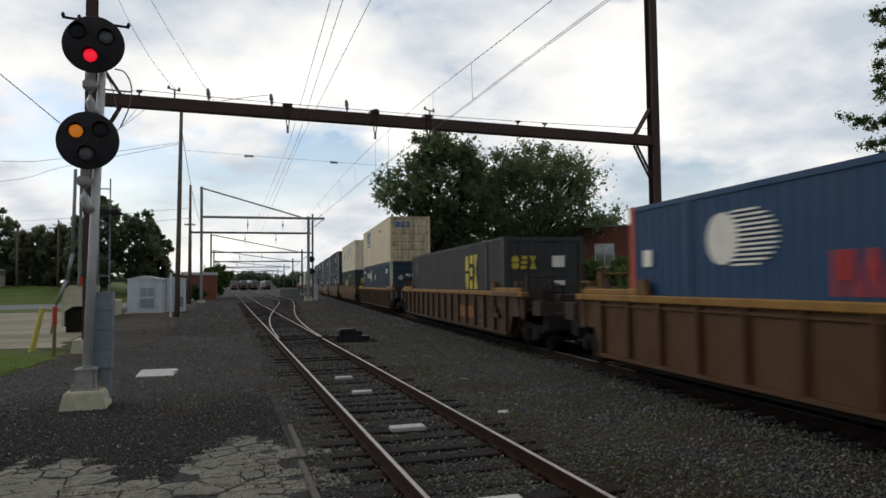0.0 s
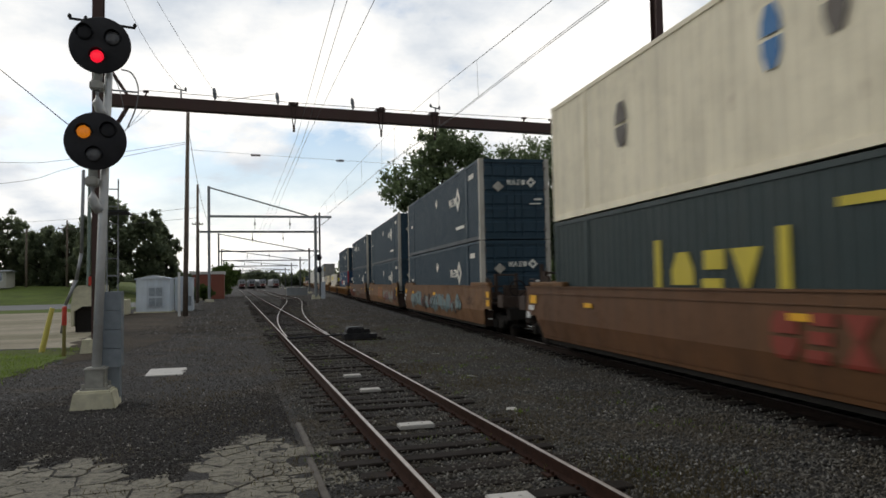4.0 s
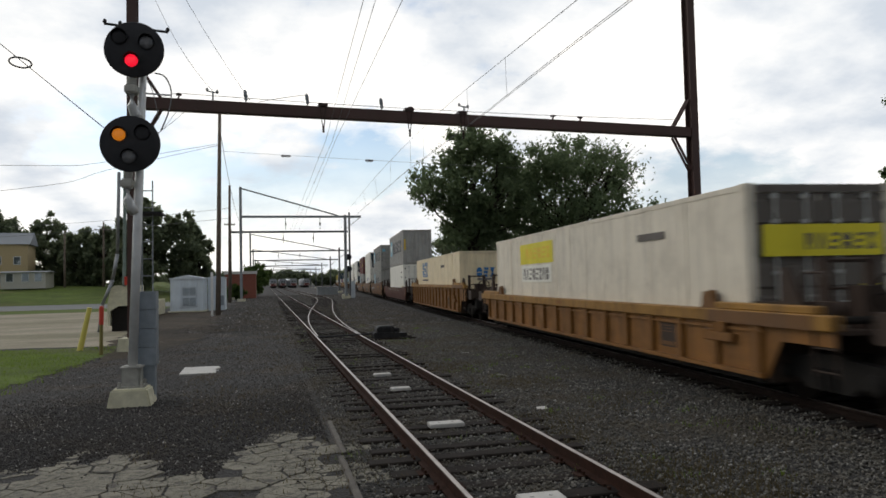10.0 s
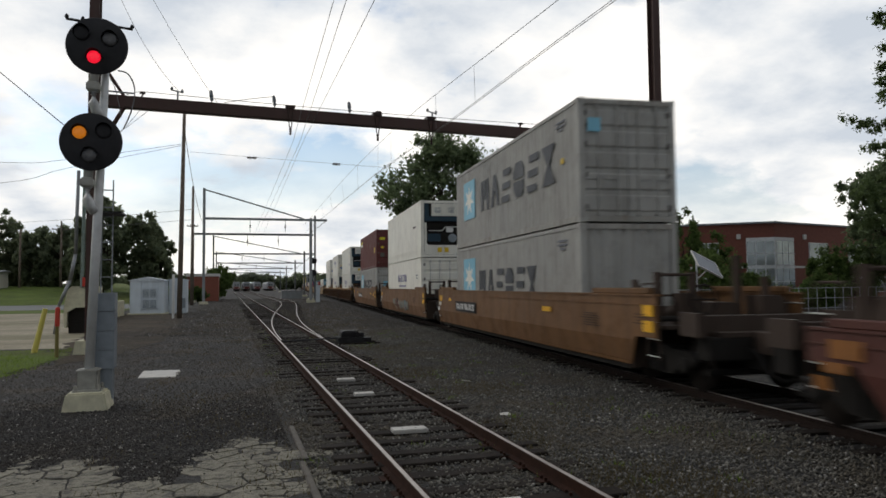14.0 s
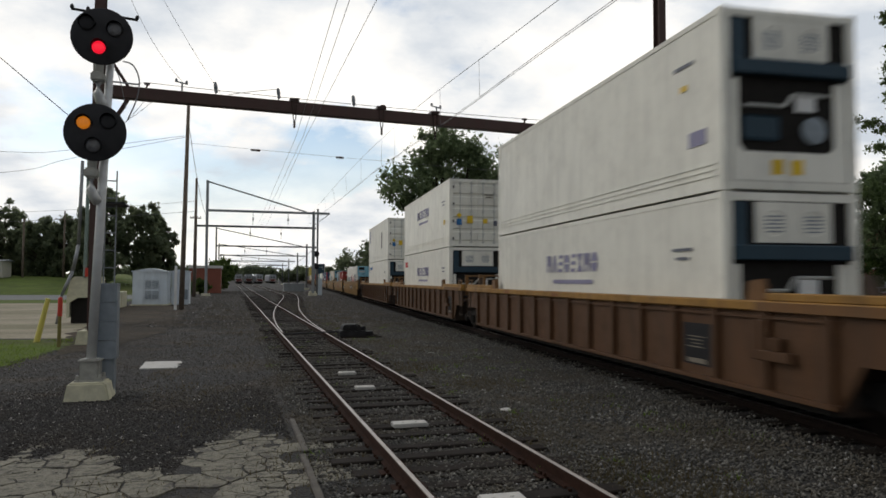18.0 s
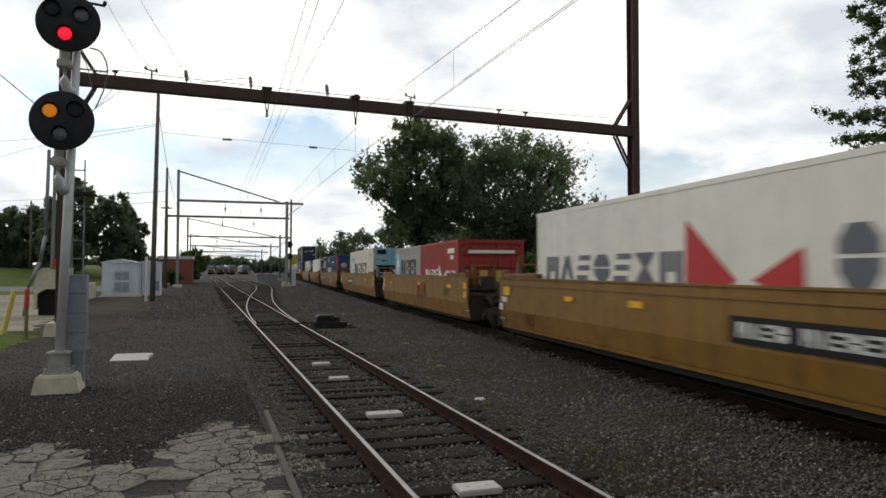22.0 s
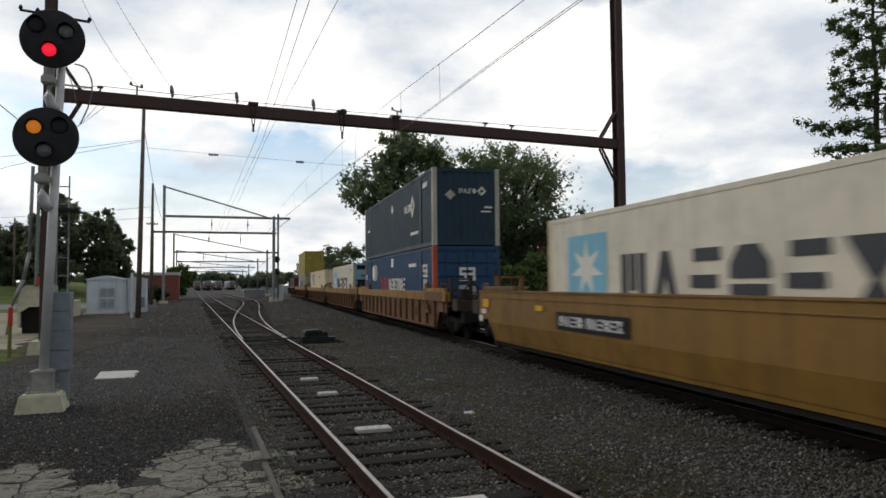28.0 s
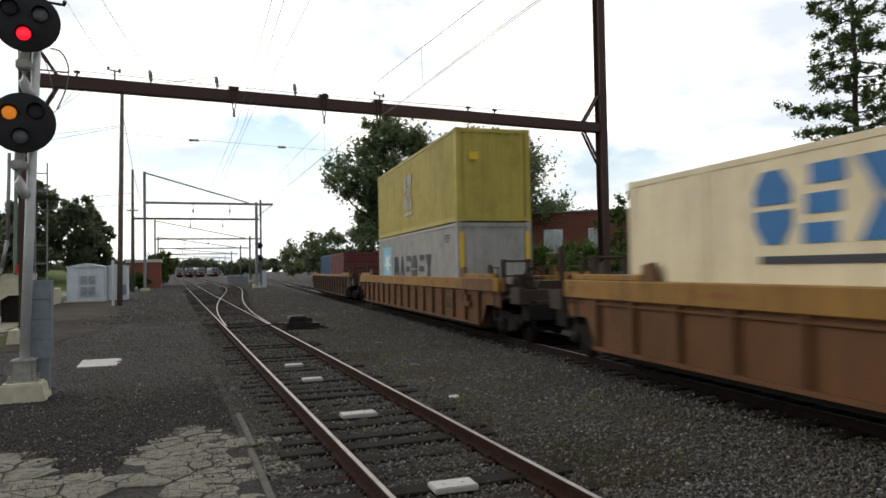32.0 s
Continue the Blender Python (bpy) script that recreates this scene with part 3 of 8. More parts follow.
for i in range(46):
    for j in range(44):
        x, y = -7.0 + 0.17 * i + rng.uniform(-0.08, 0.08), 3.0 + 0.18 * j + rng.uniform(-0.085, 0.085)
        fringe = abs(y - paved_to(x)) < 0.42 or 0.4 < x < 0.75
        if y < paved_to(x) + 0.45 and (fringe or rng.random() < 0.30):
            sites.append((x, y, fringe))
rubble = bmesh.new()
for c, poly in cells(sites):
    x, y, fringe = c
    left_over = paved_to(x) - y
    if left_over < 0 or x > 0.66 or rng.random() < (0.03 if not fringe else 0.05 + 0.45 * max(0, 1 - left_over / 0.4)):
        continue
    gap = rng.uniform(0.003, 0.010) if rng.random() < 0.6 else rng.uniform(0.012, 0.034)
    poly = [(x + (px - x) * (1 - gap / max(0.05, math.hypot(px - x, py - y))), y + (py - y) * (1 - gap / max(0.05, math.hypot(px - x, py - y)))) for px, py in poly]
    ragged = []
    for (ax, ay), (bx, by) in zip(poly, poly[1:] + poly[:1]):
        size = math.hypot(bx - ax, by - ay)
        ragged.append((ax, ay))
        for k in range(1, int(size / 0.06)):
            f = k / int(size / 0.06)
            ragged.append((ax + (bx - ax) * f + rng.uniform(-0.007, 0.007), ay + (by - ay) * f + rng.uniform(-0.007, 0.007)))
    top = (0.012 if not fringe else 0.006) + rng.uniform(-0.006, 0.004)
    bm = rubble if fringe else bmesh.new()
    ox, oy, oz = (0, 0, GZ) if fringe else (x, y, 0)
    lo = [bm.verts.new((px - ox, py - oy, oz - 0.02)) for px, py in ragged]
    hi = [bm.verts.new((x + 0.985 * (px - x) - ox, y + 0.985 * (py - y) - oy, oz + top + rng.uniform(-0.003, 0.003))) for px, py in ragged]
    bm.faces.new(hi)
    for k in range(len(ragged)):
        bm.faces.new((lo[k], lo[(k + 1) % len(ragged)], hi[(k + 1) % len(ragged)], hi[k]))
    if not fringe:
        part("slab", bm, M["paving"], pavement, loc=(x, y, GZ))
tagged(part("paving_rubble", rubble, M["paving"], pavement), "crumbled edge of the paving", "", kind="stuff")
# black cinders between the paving and the signal
def cinder_at(r, n):
    x, y = r.uniform(-6.5, 0.75, n), 7.6 + 8.5 * r.uniform(0, 1, n) ** 1.3
    edge = np.array([paved_to(v) for v in x])
    keep = (y > edge - 0.12 + r.normal(0, 0.10, n)) & (y < 13.0 + 0.9 * np.sin(1.7 * x) + r.normal(0, 1.3, n)) & (x > -4.5 - 0.03 * y)
    return np.stack([x[keep], y[keep], GZ + r.uniform(-0.006, 0.010, keep.sum())], 1)


scatter("cinders", 90000, cinder_at, (0.007, 0.021), M["cinder"], "black cinders and fine slag before the signal", 26)
# an old timber edging along the paving
edging = thing("timber_edging", (0, 0, 0), "split grey timber edging beside the paving", "edging", kind="structure")
for y0, y1, dx in ((4.6, 8.35, 0.0), (8.5, 10.5, 0.05)):
    bm = bmesh.new()
    box(bm, 0.775 + dx, 0.85 + dx, y0, y1, GZ - 0.05, GZ + 0.03)
    bmesh.ops.bisect_plane(bm, geom=bm.verts[:] + bm.edges[:] + bm.faces[:], plane_co=(0.82 + dx, 0, 0), plane_no=(1, 0.01, 0))
    bmesh.ops.bevel(bm, geom=[e for e in bm.edges if e.calc_length() > 1], offset=0.012, segments=1, affect="EDGES")
    part("timber", bm, M["oldwood"], edging)


# the ground to the left of the path
def sheet(name, outline, z, material, label, category):
    bm = bmesh.new()
    bm.faces.new([bm.verts.new((x, y, z)) for x, y in outline])
    return tagged(part(name, bm, material), label, category, kind="structure")


def wavy(x0, x1, y, amp, n=14, seed=1):
    r = random.Random(seed)
    return [(x0 + (x1 - x0) * i / n, y + r.uniform(-amp, amp)) for i in range(n + 1)]


def ragged_edge(outline, step, amp, seed):
    """The outline with its long edges broken into short uneven steps."""
    r = random.Random(seed)
    out = []
    for (ax, ay), (bx, by) in zip(outline, outline[1:] + outline[:1]):
        n = max(1, min(160, int(math.hypot(bx - ax, by - ay) / step)))
        for k in range(n):
            out.append((ax + (bx - ax) * k / n + r.uniform(-amp, amp), ay + (by - ay) * k / n + r.uniform(-amp, amp)))
    return out


sheet("lot", wavy(-4.2, -60, 27.0, 0.6) + [(-120, 40), (-120, 69), (-9.0, 67)], GZ + 0.006, M["lot"], "bare sandy lot beyond the grass", "lot")
sheet("lawn_strip", ragged_edge([(-260, 67.5), (-9, 65.5), (-9, 76), (-260, 78)], 0.8, 0.25, 21), GZ + 0.012, M["lawn"], "strip of mown grass beside the road", "lawn")
sheet("road", [(-260, 78), (-9, 76), (-10, 98), (-260, 102)], GZ + 0.018, M["asphalt"], "grey asphalt road beyond the lot", "road")
bm = bmesh.new()
rows = []
for y, z in ((98, GZ + 0.018), (106, 0.75), (114, 1.75), (122, 2.2), (210, 3.2)):
    rows.append([bm.verts.new((x, y + 0.012 * abs(x), z * k + GZ * (1 - k))) for x, k in ((-260, 1.0), (-30, 1.0), (-18, 0.85), (-10, 0.25))])
for r0, r1 in zip(rows, rows[1:]):
    for i in range(3):
        bm.faces.new((r0[i], r0[i + 1], r1[i + 1], r1[i]))
tagged(part("lawn", bm, M["lawn"]), "green lawn rising gently in front of the houses", "lawn", kind="structure")
sheet("soil_patch", ragged_edge([(-2.6, 27), (-2.5, 36), (-3.2, 58), (-8.0, 60), (-5.9, 34), (-5.4, 26.2), (-5.0, 23.4), (-4.3, 20.5), (-3.9, 22)], 0.5, 0.28, 22), GZ + 0.010, M["dirt"], "brown soil with dead leaves by the lot", "soil")
sheet("grass_verge", ragged_edge([(-4.6, 24.6), (-6.2, 26.4), (-30, 27.2), (-30, 11), (-6.4, 12.6), (-5.3, 15.4), (-5.0, 20)], 0.22, 0.16, 23), GZ + 0.014, M["lawn"], "patchy green grass beside the gravel path", "grass")


def blades(name, count, place, height, width, material, label, seed):
    r = np.random.RandomState(seed)
    p = place(r, count)
    n = len(p)
    a = r.uniform(0, 6.28, n)
    h = r.uniform(*height, n)
    side = np.stack([np.cos(a), np.sin(a), 0 * a], 1) * (width * r.uniform(0.6, 1.4, n))[:, None]
    lean = np.stack([r.normal(0, 0.4, n), r.normal(0, 0.4, n), np.ones(n)], 1) * h[:, None]
    verts = np.stack([p - side, p + side, p + lean], 1).reshape(-1, 3)
    faces = np.arange(3 * n).reshape(-1, 3)
    return tagged(new(name, soup(name, verts, faces, material)), label, "grass", kind="stuff")


def verge_at(r, n):
    x, y = r.uniform(-20, -4.4, n), r.uniform(12.5, 26.5, n)
    keep = (x < -4.85 - 0.5 * np.clip((16 - y) / 2, 0, 2) + r.normal(0, 0.15, n)) & (r.uniform(0, 1, n) < 0.35 + 0.65 * (np.sin(x * 1.3 + y) > -0.3))
    return np.stack([x[keep], y[keep], np.full(keep.sum(), GZ)], 1)


def weeds_at(r, n):
    c = np.stack([r.uniform(0.9, 6.8, 90), r.uniform(6, 34, 90)], 1)
    p = c[r.randint(0, 90, n)] + r.normal(0, 0.10, (n, 2))
    return np.concatenate([p, np.full((n, 1), GZ)], 1)


blades("verge_grass", 42000, verge_at, (0.03, 0.10), 0.008, M["grass"], "short uneven green grass", 3)


def plate_shape(bm):
    box(bm, -0.17, 0.17, -0.09, 0.09, 0, 0.012)
    for px, py in ((-0.10, -0.05), (-0.10, 0.05), (0.10, -0.05), (0.10, 0.05)):
        box(bm, px - 0.014, px + 0.014, py - 0.014, py + 0.014, 0.012, 0.045)


for i in range(46):
    for x in (LEFT, RIGHT):
        piece("tie_plate", 0, plate_shape, M["rail"], track_near, (x, 3.4 + 0.56 * i, -0.146))


def dead_at(r, n):
    y = 5.5 + 60 * r.uniform(0, 1, n) ** 1.5
    x = np.where(r.uniform(0, 1, n) < 0.75, 3.5 + np.abs(r.normal(0, 1.0 + 0.04 * y, n)), r.uniform(-1.6, 1.5, n))
    keep = (np.sin(x * 2.3 + 0.7 * y) + np.sin(1.9 * y - x) + r.normal(0, 0.7, n) > 0.3) & (x < 6.0 + 0.07 * y)
    return np.stack([x[keep], y[keep], np.full(keep.sum(), GZ)], 1)


blades("weeds", 2000, weeds_at, (0.03, 0.09), 0.005, M["grass"], "small weeds in the ballast", 4)
blades("dead_weeds", 60000, dead_at, (0.015, 0.075), 0.006, M["deadgrass"], "brown dead weeds in the ballast", 14)
for i, (x, y) in enumerate(((4.75, 14.2), (5.3, 19.0), (-2.9, 20.5), (4.1, 10.4))):
    r = random.Random(70 + i)
    bm = bmesh.new()
    prism(bm, [(-0.10, -0.05), (0.06, -0.07), (0.11, 0.03), (0.0, 0.07), (-0.08, 0.05)], "z", 0, 0.012)
    o = part("litter", bm, M["whiteslab"], loc=(x, y, GZ + 0.012))
    o.rotation_euler = (r.uniform(-0.3, 0.3), r.uniform(-0.3, 0.3), r.uniform(0, 6))
    tagged(o, "pale scrap of rubbish on the gravel", "litter", "scraps on the gravel")

# ---- the train ----
def gone(t):
    """Metres that the train has run towards the camera by t seconds."""
    k = t / 10
    return 171.794 * k - 1.6692 * k * k + 0.5748 * k ** 3


MOVING = []


def rolling(name, s, z, label, category, group):
    ob = thing(name, tuple(LINE + AWAY * s + Vector((0, 0, z))), label, category, group, rz=TURN)
    MOVING.append((ob, s, z))
    return ob


SOOT = (0.042, 0.023, 0.012)      # brown road grime
COAT = {
    "rib_brown": paint("brown car paint", (0.058, 0.024, 0.009), 0.6, 0.6, 0.45, SOOT),
    "rib_umber": paint("weathered umber car paint", (0.085, 0.036, 0.012), 0.6, 0.6, 0.5, SOOT),
    "rib_rust": paint("rust brown car paint", (0.130, 0.052, 0.015), 0.6, 0.55, 0.5, SOOT),
    "rib_orange": paint("ochre car paint", (0.225, 0.098, 0.020), 0.55, 0.6, 0.5, SOOT),
    "rib_tan": paint("dusty tan brown car paint", (0.160, 0.072, 0.026), 0.6, 0.6, 0.5, SOOT),
    "smooth_brown": paint("faded red brown car paint", (0.120, 0.053, 0.020), 0.55, 0.55, 0.45, SOOT),
    "smooth_dark": paint("dark maroon car paint", (0.080, 0.024, 0.018), 0.6, 0.5, 0.3, SOOT),
    "smooth_orange": paint("orange brown car paint", (0.170, 0.080, 0.028), 0.55, 0.5, 0.3, SOOT),
    "smooth_yellow": paint("golden yellow car paint", (0.225, 0.118, 0.022), 0.5, 0.4, 0.15, SOOT),
    "sill": paint("yellow ochre sill", (0.31, 0.158, 0.028), 0.55, 0.6, 0.45, SOOT),
    "silldull": paint("brown ochre sill", (0.150, 0.068, 0.019), 0.6, 0.45, 0.2),
    "gear": paint("dark rusty running gear", (0.040, 0.024, 0.017), 0.75, 0.4, 0.3),
    "endbox": paint("ochre brown end fittings", (0.16, 0.080, 0.022), 0.6, 0.45, 0.2),
    "tag": paint("yellow tag", (0.80, 0.42, 0.02), 0.5, 0.1),
    "tagdull": paint("faded orange band", (0.26, 0.10, 0.02), 0.6, 0.5, 0.3),
    "red_mark": paint("dull red mark", (0.22, 0.035, 0.022), 0.5, 0.2),
    "plate": plain("black number plate", (0.02, 0.02, 0.022), 0.5),
    "graffiti_a": paint("pale teal spray paint", (0.144, 0.216, 0.228), 0.6, 0.3),
    "graffiti_b": paint("cream spray paint", (0.235, 0.205, 0.160), 0.6, 0.45),
    "graffiti_c": paint("red spray paint", (0.20, 0.050, 0.042), 0.6, 0.3),
    "graffiti_e": paint("dark red spray paint", (0.15, 0.034, 0.022), 0.6, 0.4),
    "graffiti_d": paint("lilac white spray paint", (0.36, 0.30, 0.34), 0.6, 0.3),
}
W = 1.50                # half width of a well car
TOP, LOW = 1.625, 0.355   # its side sheet


KINK = 0.80             # below this height the smooth sides lean inwards


def kink(bm, sgn):
    bmesh.ops.bisect_plane(bm, geom=bm.verts[:] + bm.edges[:] + bm.faces[:], plane_co=(0, 0, KINK), plane_no=(0, 0, 1))
    for v in bm.verts:
        v.co.x -= sgn * 0.20 * max(0.0, KINK - v.co.z)


def wheel_shape(bm):
    lathe(bm, (0, 0, 0), (1, 0, 0), [(-0.07, 0.05), (-0.065, 0.40), (0.03, 0.42), (0.035, 0.44), (0.065, 0.44), (0.065, 0.05)], 20)


def frame_shape(bm):
    prism(bm, [(-1.18, 0.52), (-1.0, 0.66), (-0.45, 0.68), (-0.3, 0.74), (0.3, 0.74), (0.45, 0.68), (1.0, 0.66), (1.18, 0.52), (1.0, 0.36), (0.62, 0.36), (0.42, 0.24), (-0.42, 0.24), (-0.62, 0.36), (-1.0, 0.36)], "x", -0.09, 0.09)
    for y in (-0.89, 0.89):
        lathe(bm, (-0.1, y, 0.43), (-1, 0, 0), [(0, 0.14), (0.07, 0.13), (0.10, 0.07)], 12)
    for k in (-0.14, 0.0, 0.14):
        rod(bm, (-0.12, k, 0.28), (-0.12, k, 0.56), 0.05, n=8)


def joint_shape(bm):
    box(bm, -0.55, 0.55, -0.45, 0.45, 0.62, 1.30)
    box(bm, -1.20, 1.20, -0.20, 0.20, 0.78, 1.12)
    box(bm, -0.95, -0.60, -0.30, 0.30, 1.12, 1.52)
    bmesh.ops.bevel(bm, geom=bm.edges[:], offset=0.03, segments=1, affect="EDGES")
    rod(bm, (-1.1, -0.5, 0.95), (-1.1, 0.5, 0.95), 0.07, n=8)
    rod(bm, (-0.3, -0.6, 1.36), (-0.3, 0.6, 1.40), 0.03, n=6)


def truck(car, y):
    t = new("truck")
    t.parent = car
    t.location = (0, y, 0)
    for x in (-1.0, 1.0):
        piece("side_frame", x, lambda bm: frame_shape(bm), M["black"], t, (x, 0, 0), "black cast side frame")
    piece("bolster", 0, lambda bm: box(bm, -0.98, 0.98, -0.2, 0.2, 0.42, 0.72), M["black"], t)
    for yy in (-0.89, 0.89):
        for x in (-0.76, 0.76):
            w = piece("wheel", 0, wheel_shape, M["wheel"], t, (x, yy, 0.42), "greasy steel wheel", True)
            if x < 0:
                w.rotation_euler.z = math.pi
        piece("axle", 0, lambda bm: rod(bm, (-0.95, 0, 0), (0.95, 0, 0), 0.075, n=10), M["wheel"], t, (0, yy, 0.42))


# cars whose top sill differs: the heights of its top and underside
SIDES = {224.16: 1.27}   # a low-sided car
SILLS = {-7.75: (1.58, 1.45), 152.72: (1.29, 1.08), 176.60: (1.29, 1.08), 200.33: (1.61, 1.44)}


def well_car(style, coat, s, near, far, joint_near, joint_far, marks=(), sill="sill"):
    """One unit of a well car. near and far: metres from its middle to the joints; a joint is shared (art) or has a coupler."""
    names = {"rib": "weathered ribbed steel well car with a yellow top sill", "smooth": "smooth-sided painted steel container well car"}
    hue = coat.split("_")[1]
    car = rolling("well_car", s, RAILZ, f"{hue} {names[style]}", "rail car", "cars of the train")
    body, cap = COAT[coat], COAT[sill] if style == "rib" else COAT[coat]
    a = -(near - ((1.6 if style == "smooth" else 0.45) if joint_near == "art" else 1.85))
    b = far - ((1.6 if style == "smooth" else 0.45) if joint_far == "art" else 1.85)
    la = a if joint_near == "art" else -(near - (3.3 if style == "rib" else 2.95))
    lb = b if joint_far == "art" else far - 2.95
    if style == "rib" and joint_near == "art":
        la = a + 1.4
    if style == "rib" and joint_far == "art":
        lb = b - 1.4
    arch = 0.88
    cap_top, band = SILLS.get(s, (1.58, 1.44 if coat in ("rib_brown", "rib_umber") else 1.24))
    top = SIDES.get(s, TOP)
    gear = COAT["gear"]
    tone = gear if coat in ("rib_brown", "rib_orange", "rib_tan", "rib_rust", "smooth_dark", "smooth_orange", "smooth_brown") else COAT["endbox"]

    def outline(t0, t1, top):
        lo = [(la, LOW), (lb, LOW)]
        right = [(lb + 0.35, arch), (b, arch)] if lb < b - 0.3 else [(b, LOW + 0.1)]
        left = [(a, arch), (la - 0.35, arch)] if la > a + 0.3 else [(a, LOW + 0.1)]
        return lo + right + [(b, top), (a, top)] + left

    for sgn in (-1, 1):
        bm = bmesh.new()
        x = sgn * (W - (0.09 if style == "rib" else 0.02))
        prism(bm, outline(0, 0, band + 0.03 if style == "rib" else top), "x", min(x, x - sgn * 0.03), max(x, x - sgn * 0.03))
        if sgn > 0 or style == "smooth":
            box(bm, min(x, x - sgn * 0.12), max(x, x - sgn * 0.12), la + 0.02, lb - 0.02, LOW + 0.002, LOW + 0.06)
        if style == "rib":
            box(bm, min(x, x + sgn * 0.05), max(x, x + sgn * 0.05), la, lb, band - 0.10, band - 0.06)
        if style == "smooth":
            kink(bm, sgn)
        part("side_sheet", bm, body, car)
        bm = bmesh.new()
        e = sgn * W
        if style == "rib":
            box(bm, min(e, e - sgn * 0.20), max(e, e - sgn * 0.20), a, b, band, cap_top)
            bmesh.ops.bevel(bm, geom=bm.edges[:], offset=0.018, segments=1, affect="EDGES")
        else:
            box(bm, min(e + sgn * 0.01, e - sgn * 0.14), max(e + sgn * 0.01, e - sgn * 0.14), a + 0.01, b - 0.01, top - 0.005, top + 0.03)
            box(bm, min(e + sgn * 0.004, e - sgn * 0.02), max(e + sgn * 0.004, e - sgn * 0.02), a + 0.01, b - 0.01, top - 0.17, top - 0.155)
        part("top_sill", bm, cap, car, "yellow ochre top sill" if style == "rib" else "")
        bm = bmesh.new()
        box(bm, min(e, e - sgn * 0.16), max(e, e - sgn * 0.16), la + 0.02, lb - 0.02, LOW - 0.03, LOW + 0.035)
        if style == "smooth":
            kink(bm, sgn)
        part("bottom_sill", bm, body, car)
        # raised ends over the well's corners and a guide bracket beside each
        ga, gb = (0.55 if style == "rib" and j == "art" else 0.0 for j in (joint_near, joint_far))
        for y0, y1, g in ((a + 0.3 - ga / 2, a + 2.7 + ga, a + 2.75 + ga), (b - 2.7 - gb, b - 0.3 + gb / 2, b - 3.1 - gb)):
            bm = bmesh.new()
            base = cap_top if style == "rib" else top + 0.03
            box(bm, min(e - sgn * 0.03, e - sgn * 0.18), max(e - sgn * 0.03, e - sgn * 0.18), y0, y1, base, base + 0.11)
            bmesh.ops.bevel(bm, geom=bm.edges[:], offset=0.015, segments=1, affect="EDGES")
            part("raised_sill", bm, cap if style == "rib" else cap if top < TOP else COAT["endbox" if coat == "smooth_yellow" else "silldull"], car)
            if style == "rib":
                bm = bmesh.new()
                prism(bm, [(g, base), (g + 0.42, base), (g + 0.36, base + 0.26), (g + 0.10, base + 0.30)], "x", min(e - sgn * 0.05, e - sgn * 0.15), max(e - sgn * 0.05, e - sgn * 0.15))
                part("guide_bracket", bm, COAT["silldull"], car)
    if style == "rib":
        # worn plate over the near end's sill, and the brake lever's bracket below it
        bm = bmesh.new()
        box(bm, -W - 0.012, -W + 0.02, a + 0.35, a + 2.9, band + 0.005, cap_top - 0.015)
        part("end_plate", bm, COAT["silldull"], car, "worn brown plate over the sill")
        bm = bmesh.new()
        box(bm, -W - 0.02, -W + 0.08, la + 1.35, la + 1.50, 0.78, band - 0.12)
        box(bm, -W - 0.02, -W + 0.08, la + 0.75, la + 1.50, 0.78, 0.92)
        box(bm, -W - 0.03, -W + 0.08, la + 0.95, la + 1.12, 0.92, 1.10)
        bmesh.ops.bevel(bm, geom=bm.edges[:], offset=0.012, segments=1, affect="EDGES")
        part("lever_bracket", bm, body, car, "rusty brake lever bracket")
        n = max(8, int((lb - la) / 1.16))
        for i in range(n + 1):
            y = la + 0.12 + (lb - la - 0.24) * i / n
            for sgn in (-1, 1):
                piece("rib", (sgn, band), lambda bm: prism(bm, [(-0.055, LOW), (0.055, LOW), (0.055, band), (-0.055, band)], "x", sgn * (W - 0.09) - (0.085 if sgn < 0 else 0), sgn * (W - 0.09) + (0 if sgn < 0 else 0.085)), body, car, (0, y, 0))
    bm = bmesh.new()
    box(bm, -1.34, 1.34, la + 0.2, lb - 0.2, 0.22, 0.30)
    part("well_floor", bm, M["black"], car)
    # ends: decks, bulkheads, ladders, hand rails, brake wheel, couplers
    for end, dirn, joint, edge, deep in ((a, -1, joint_near, -near, la), (b, 1, joint_far, far, lb)):
        bm = bmesh.new()
        y0, y1 = sorted((end - dirn * 2.3, end + dirn * (0.1 if joint == "art" else 0.05)))
        box(bm, -1.36, 1.36, y0, y1, 1.04, 1.10)
        box(bm, -0.35, 0.35, *sorted((end - dirn * 2.3, edge - dirn * 0.35)), 0.70, 1.04)
        box(bm, -0.95, 0.95, *sorted((end - dirn * 0.1, end + dirn * (0.5 if joint == "art" else 1.1))), 0.96, 1.04)
        part("end_deck", bm, gear, car, "dirty steel end deck")
        if joint != "art":
            piece("end_beam", dirn, lambda bm: (box(bm, -1.34, 1.34, -0.09, 0.09, 1.02, 1.30), box(bm, -1.42, -1.30, -0.45, 0.09, 0.98, 1.36), box(bm, 1.30, 1.42, -0.45, 0.09, 0.98, 1.36)), gear, car, (0, end + dirn * 0.75, 0), "dirty beam across the end")
        bm = bmesh.new()
        yb = end - dirn * 2.3
        box(bm, -1.36, 1.36, min(yb, yb - dirn * 0.06), max(yb, yb - dirn * 0.06), 0.33, 1.36)
        part("bulkhead", bm, gear, car)
        piece("end_sheet", 0, lambda bm: box(bm, -1.38, 1.38, -0.03, 0.03, 0.26, 1.04), gear, car, (0, deep, 0))
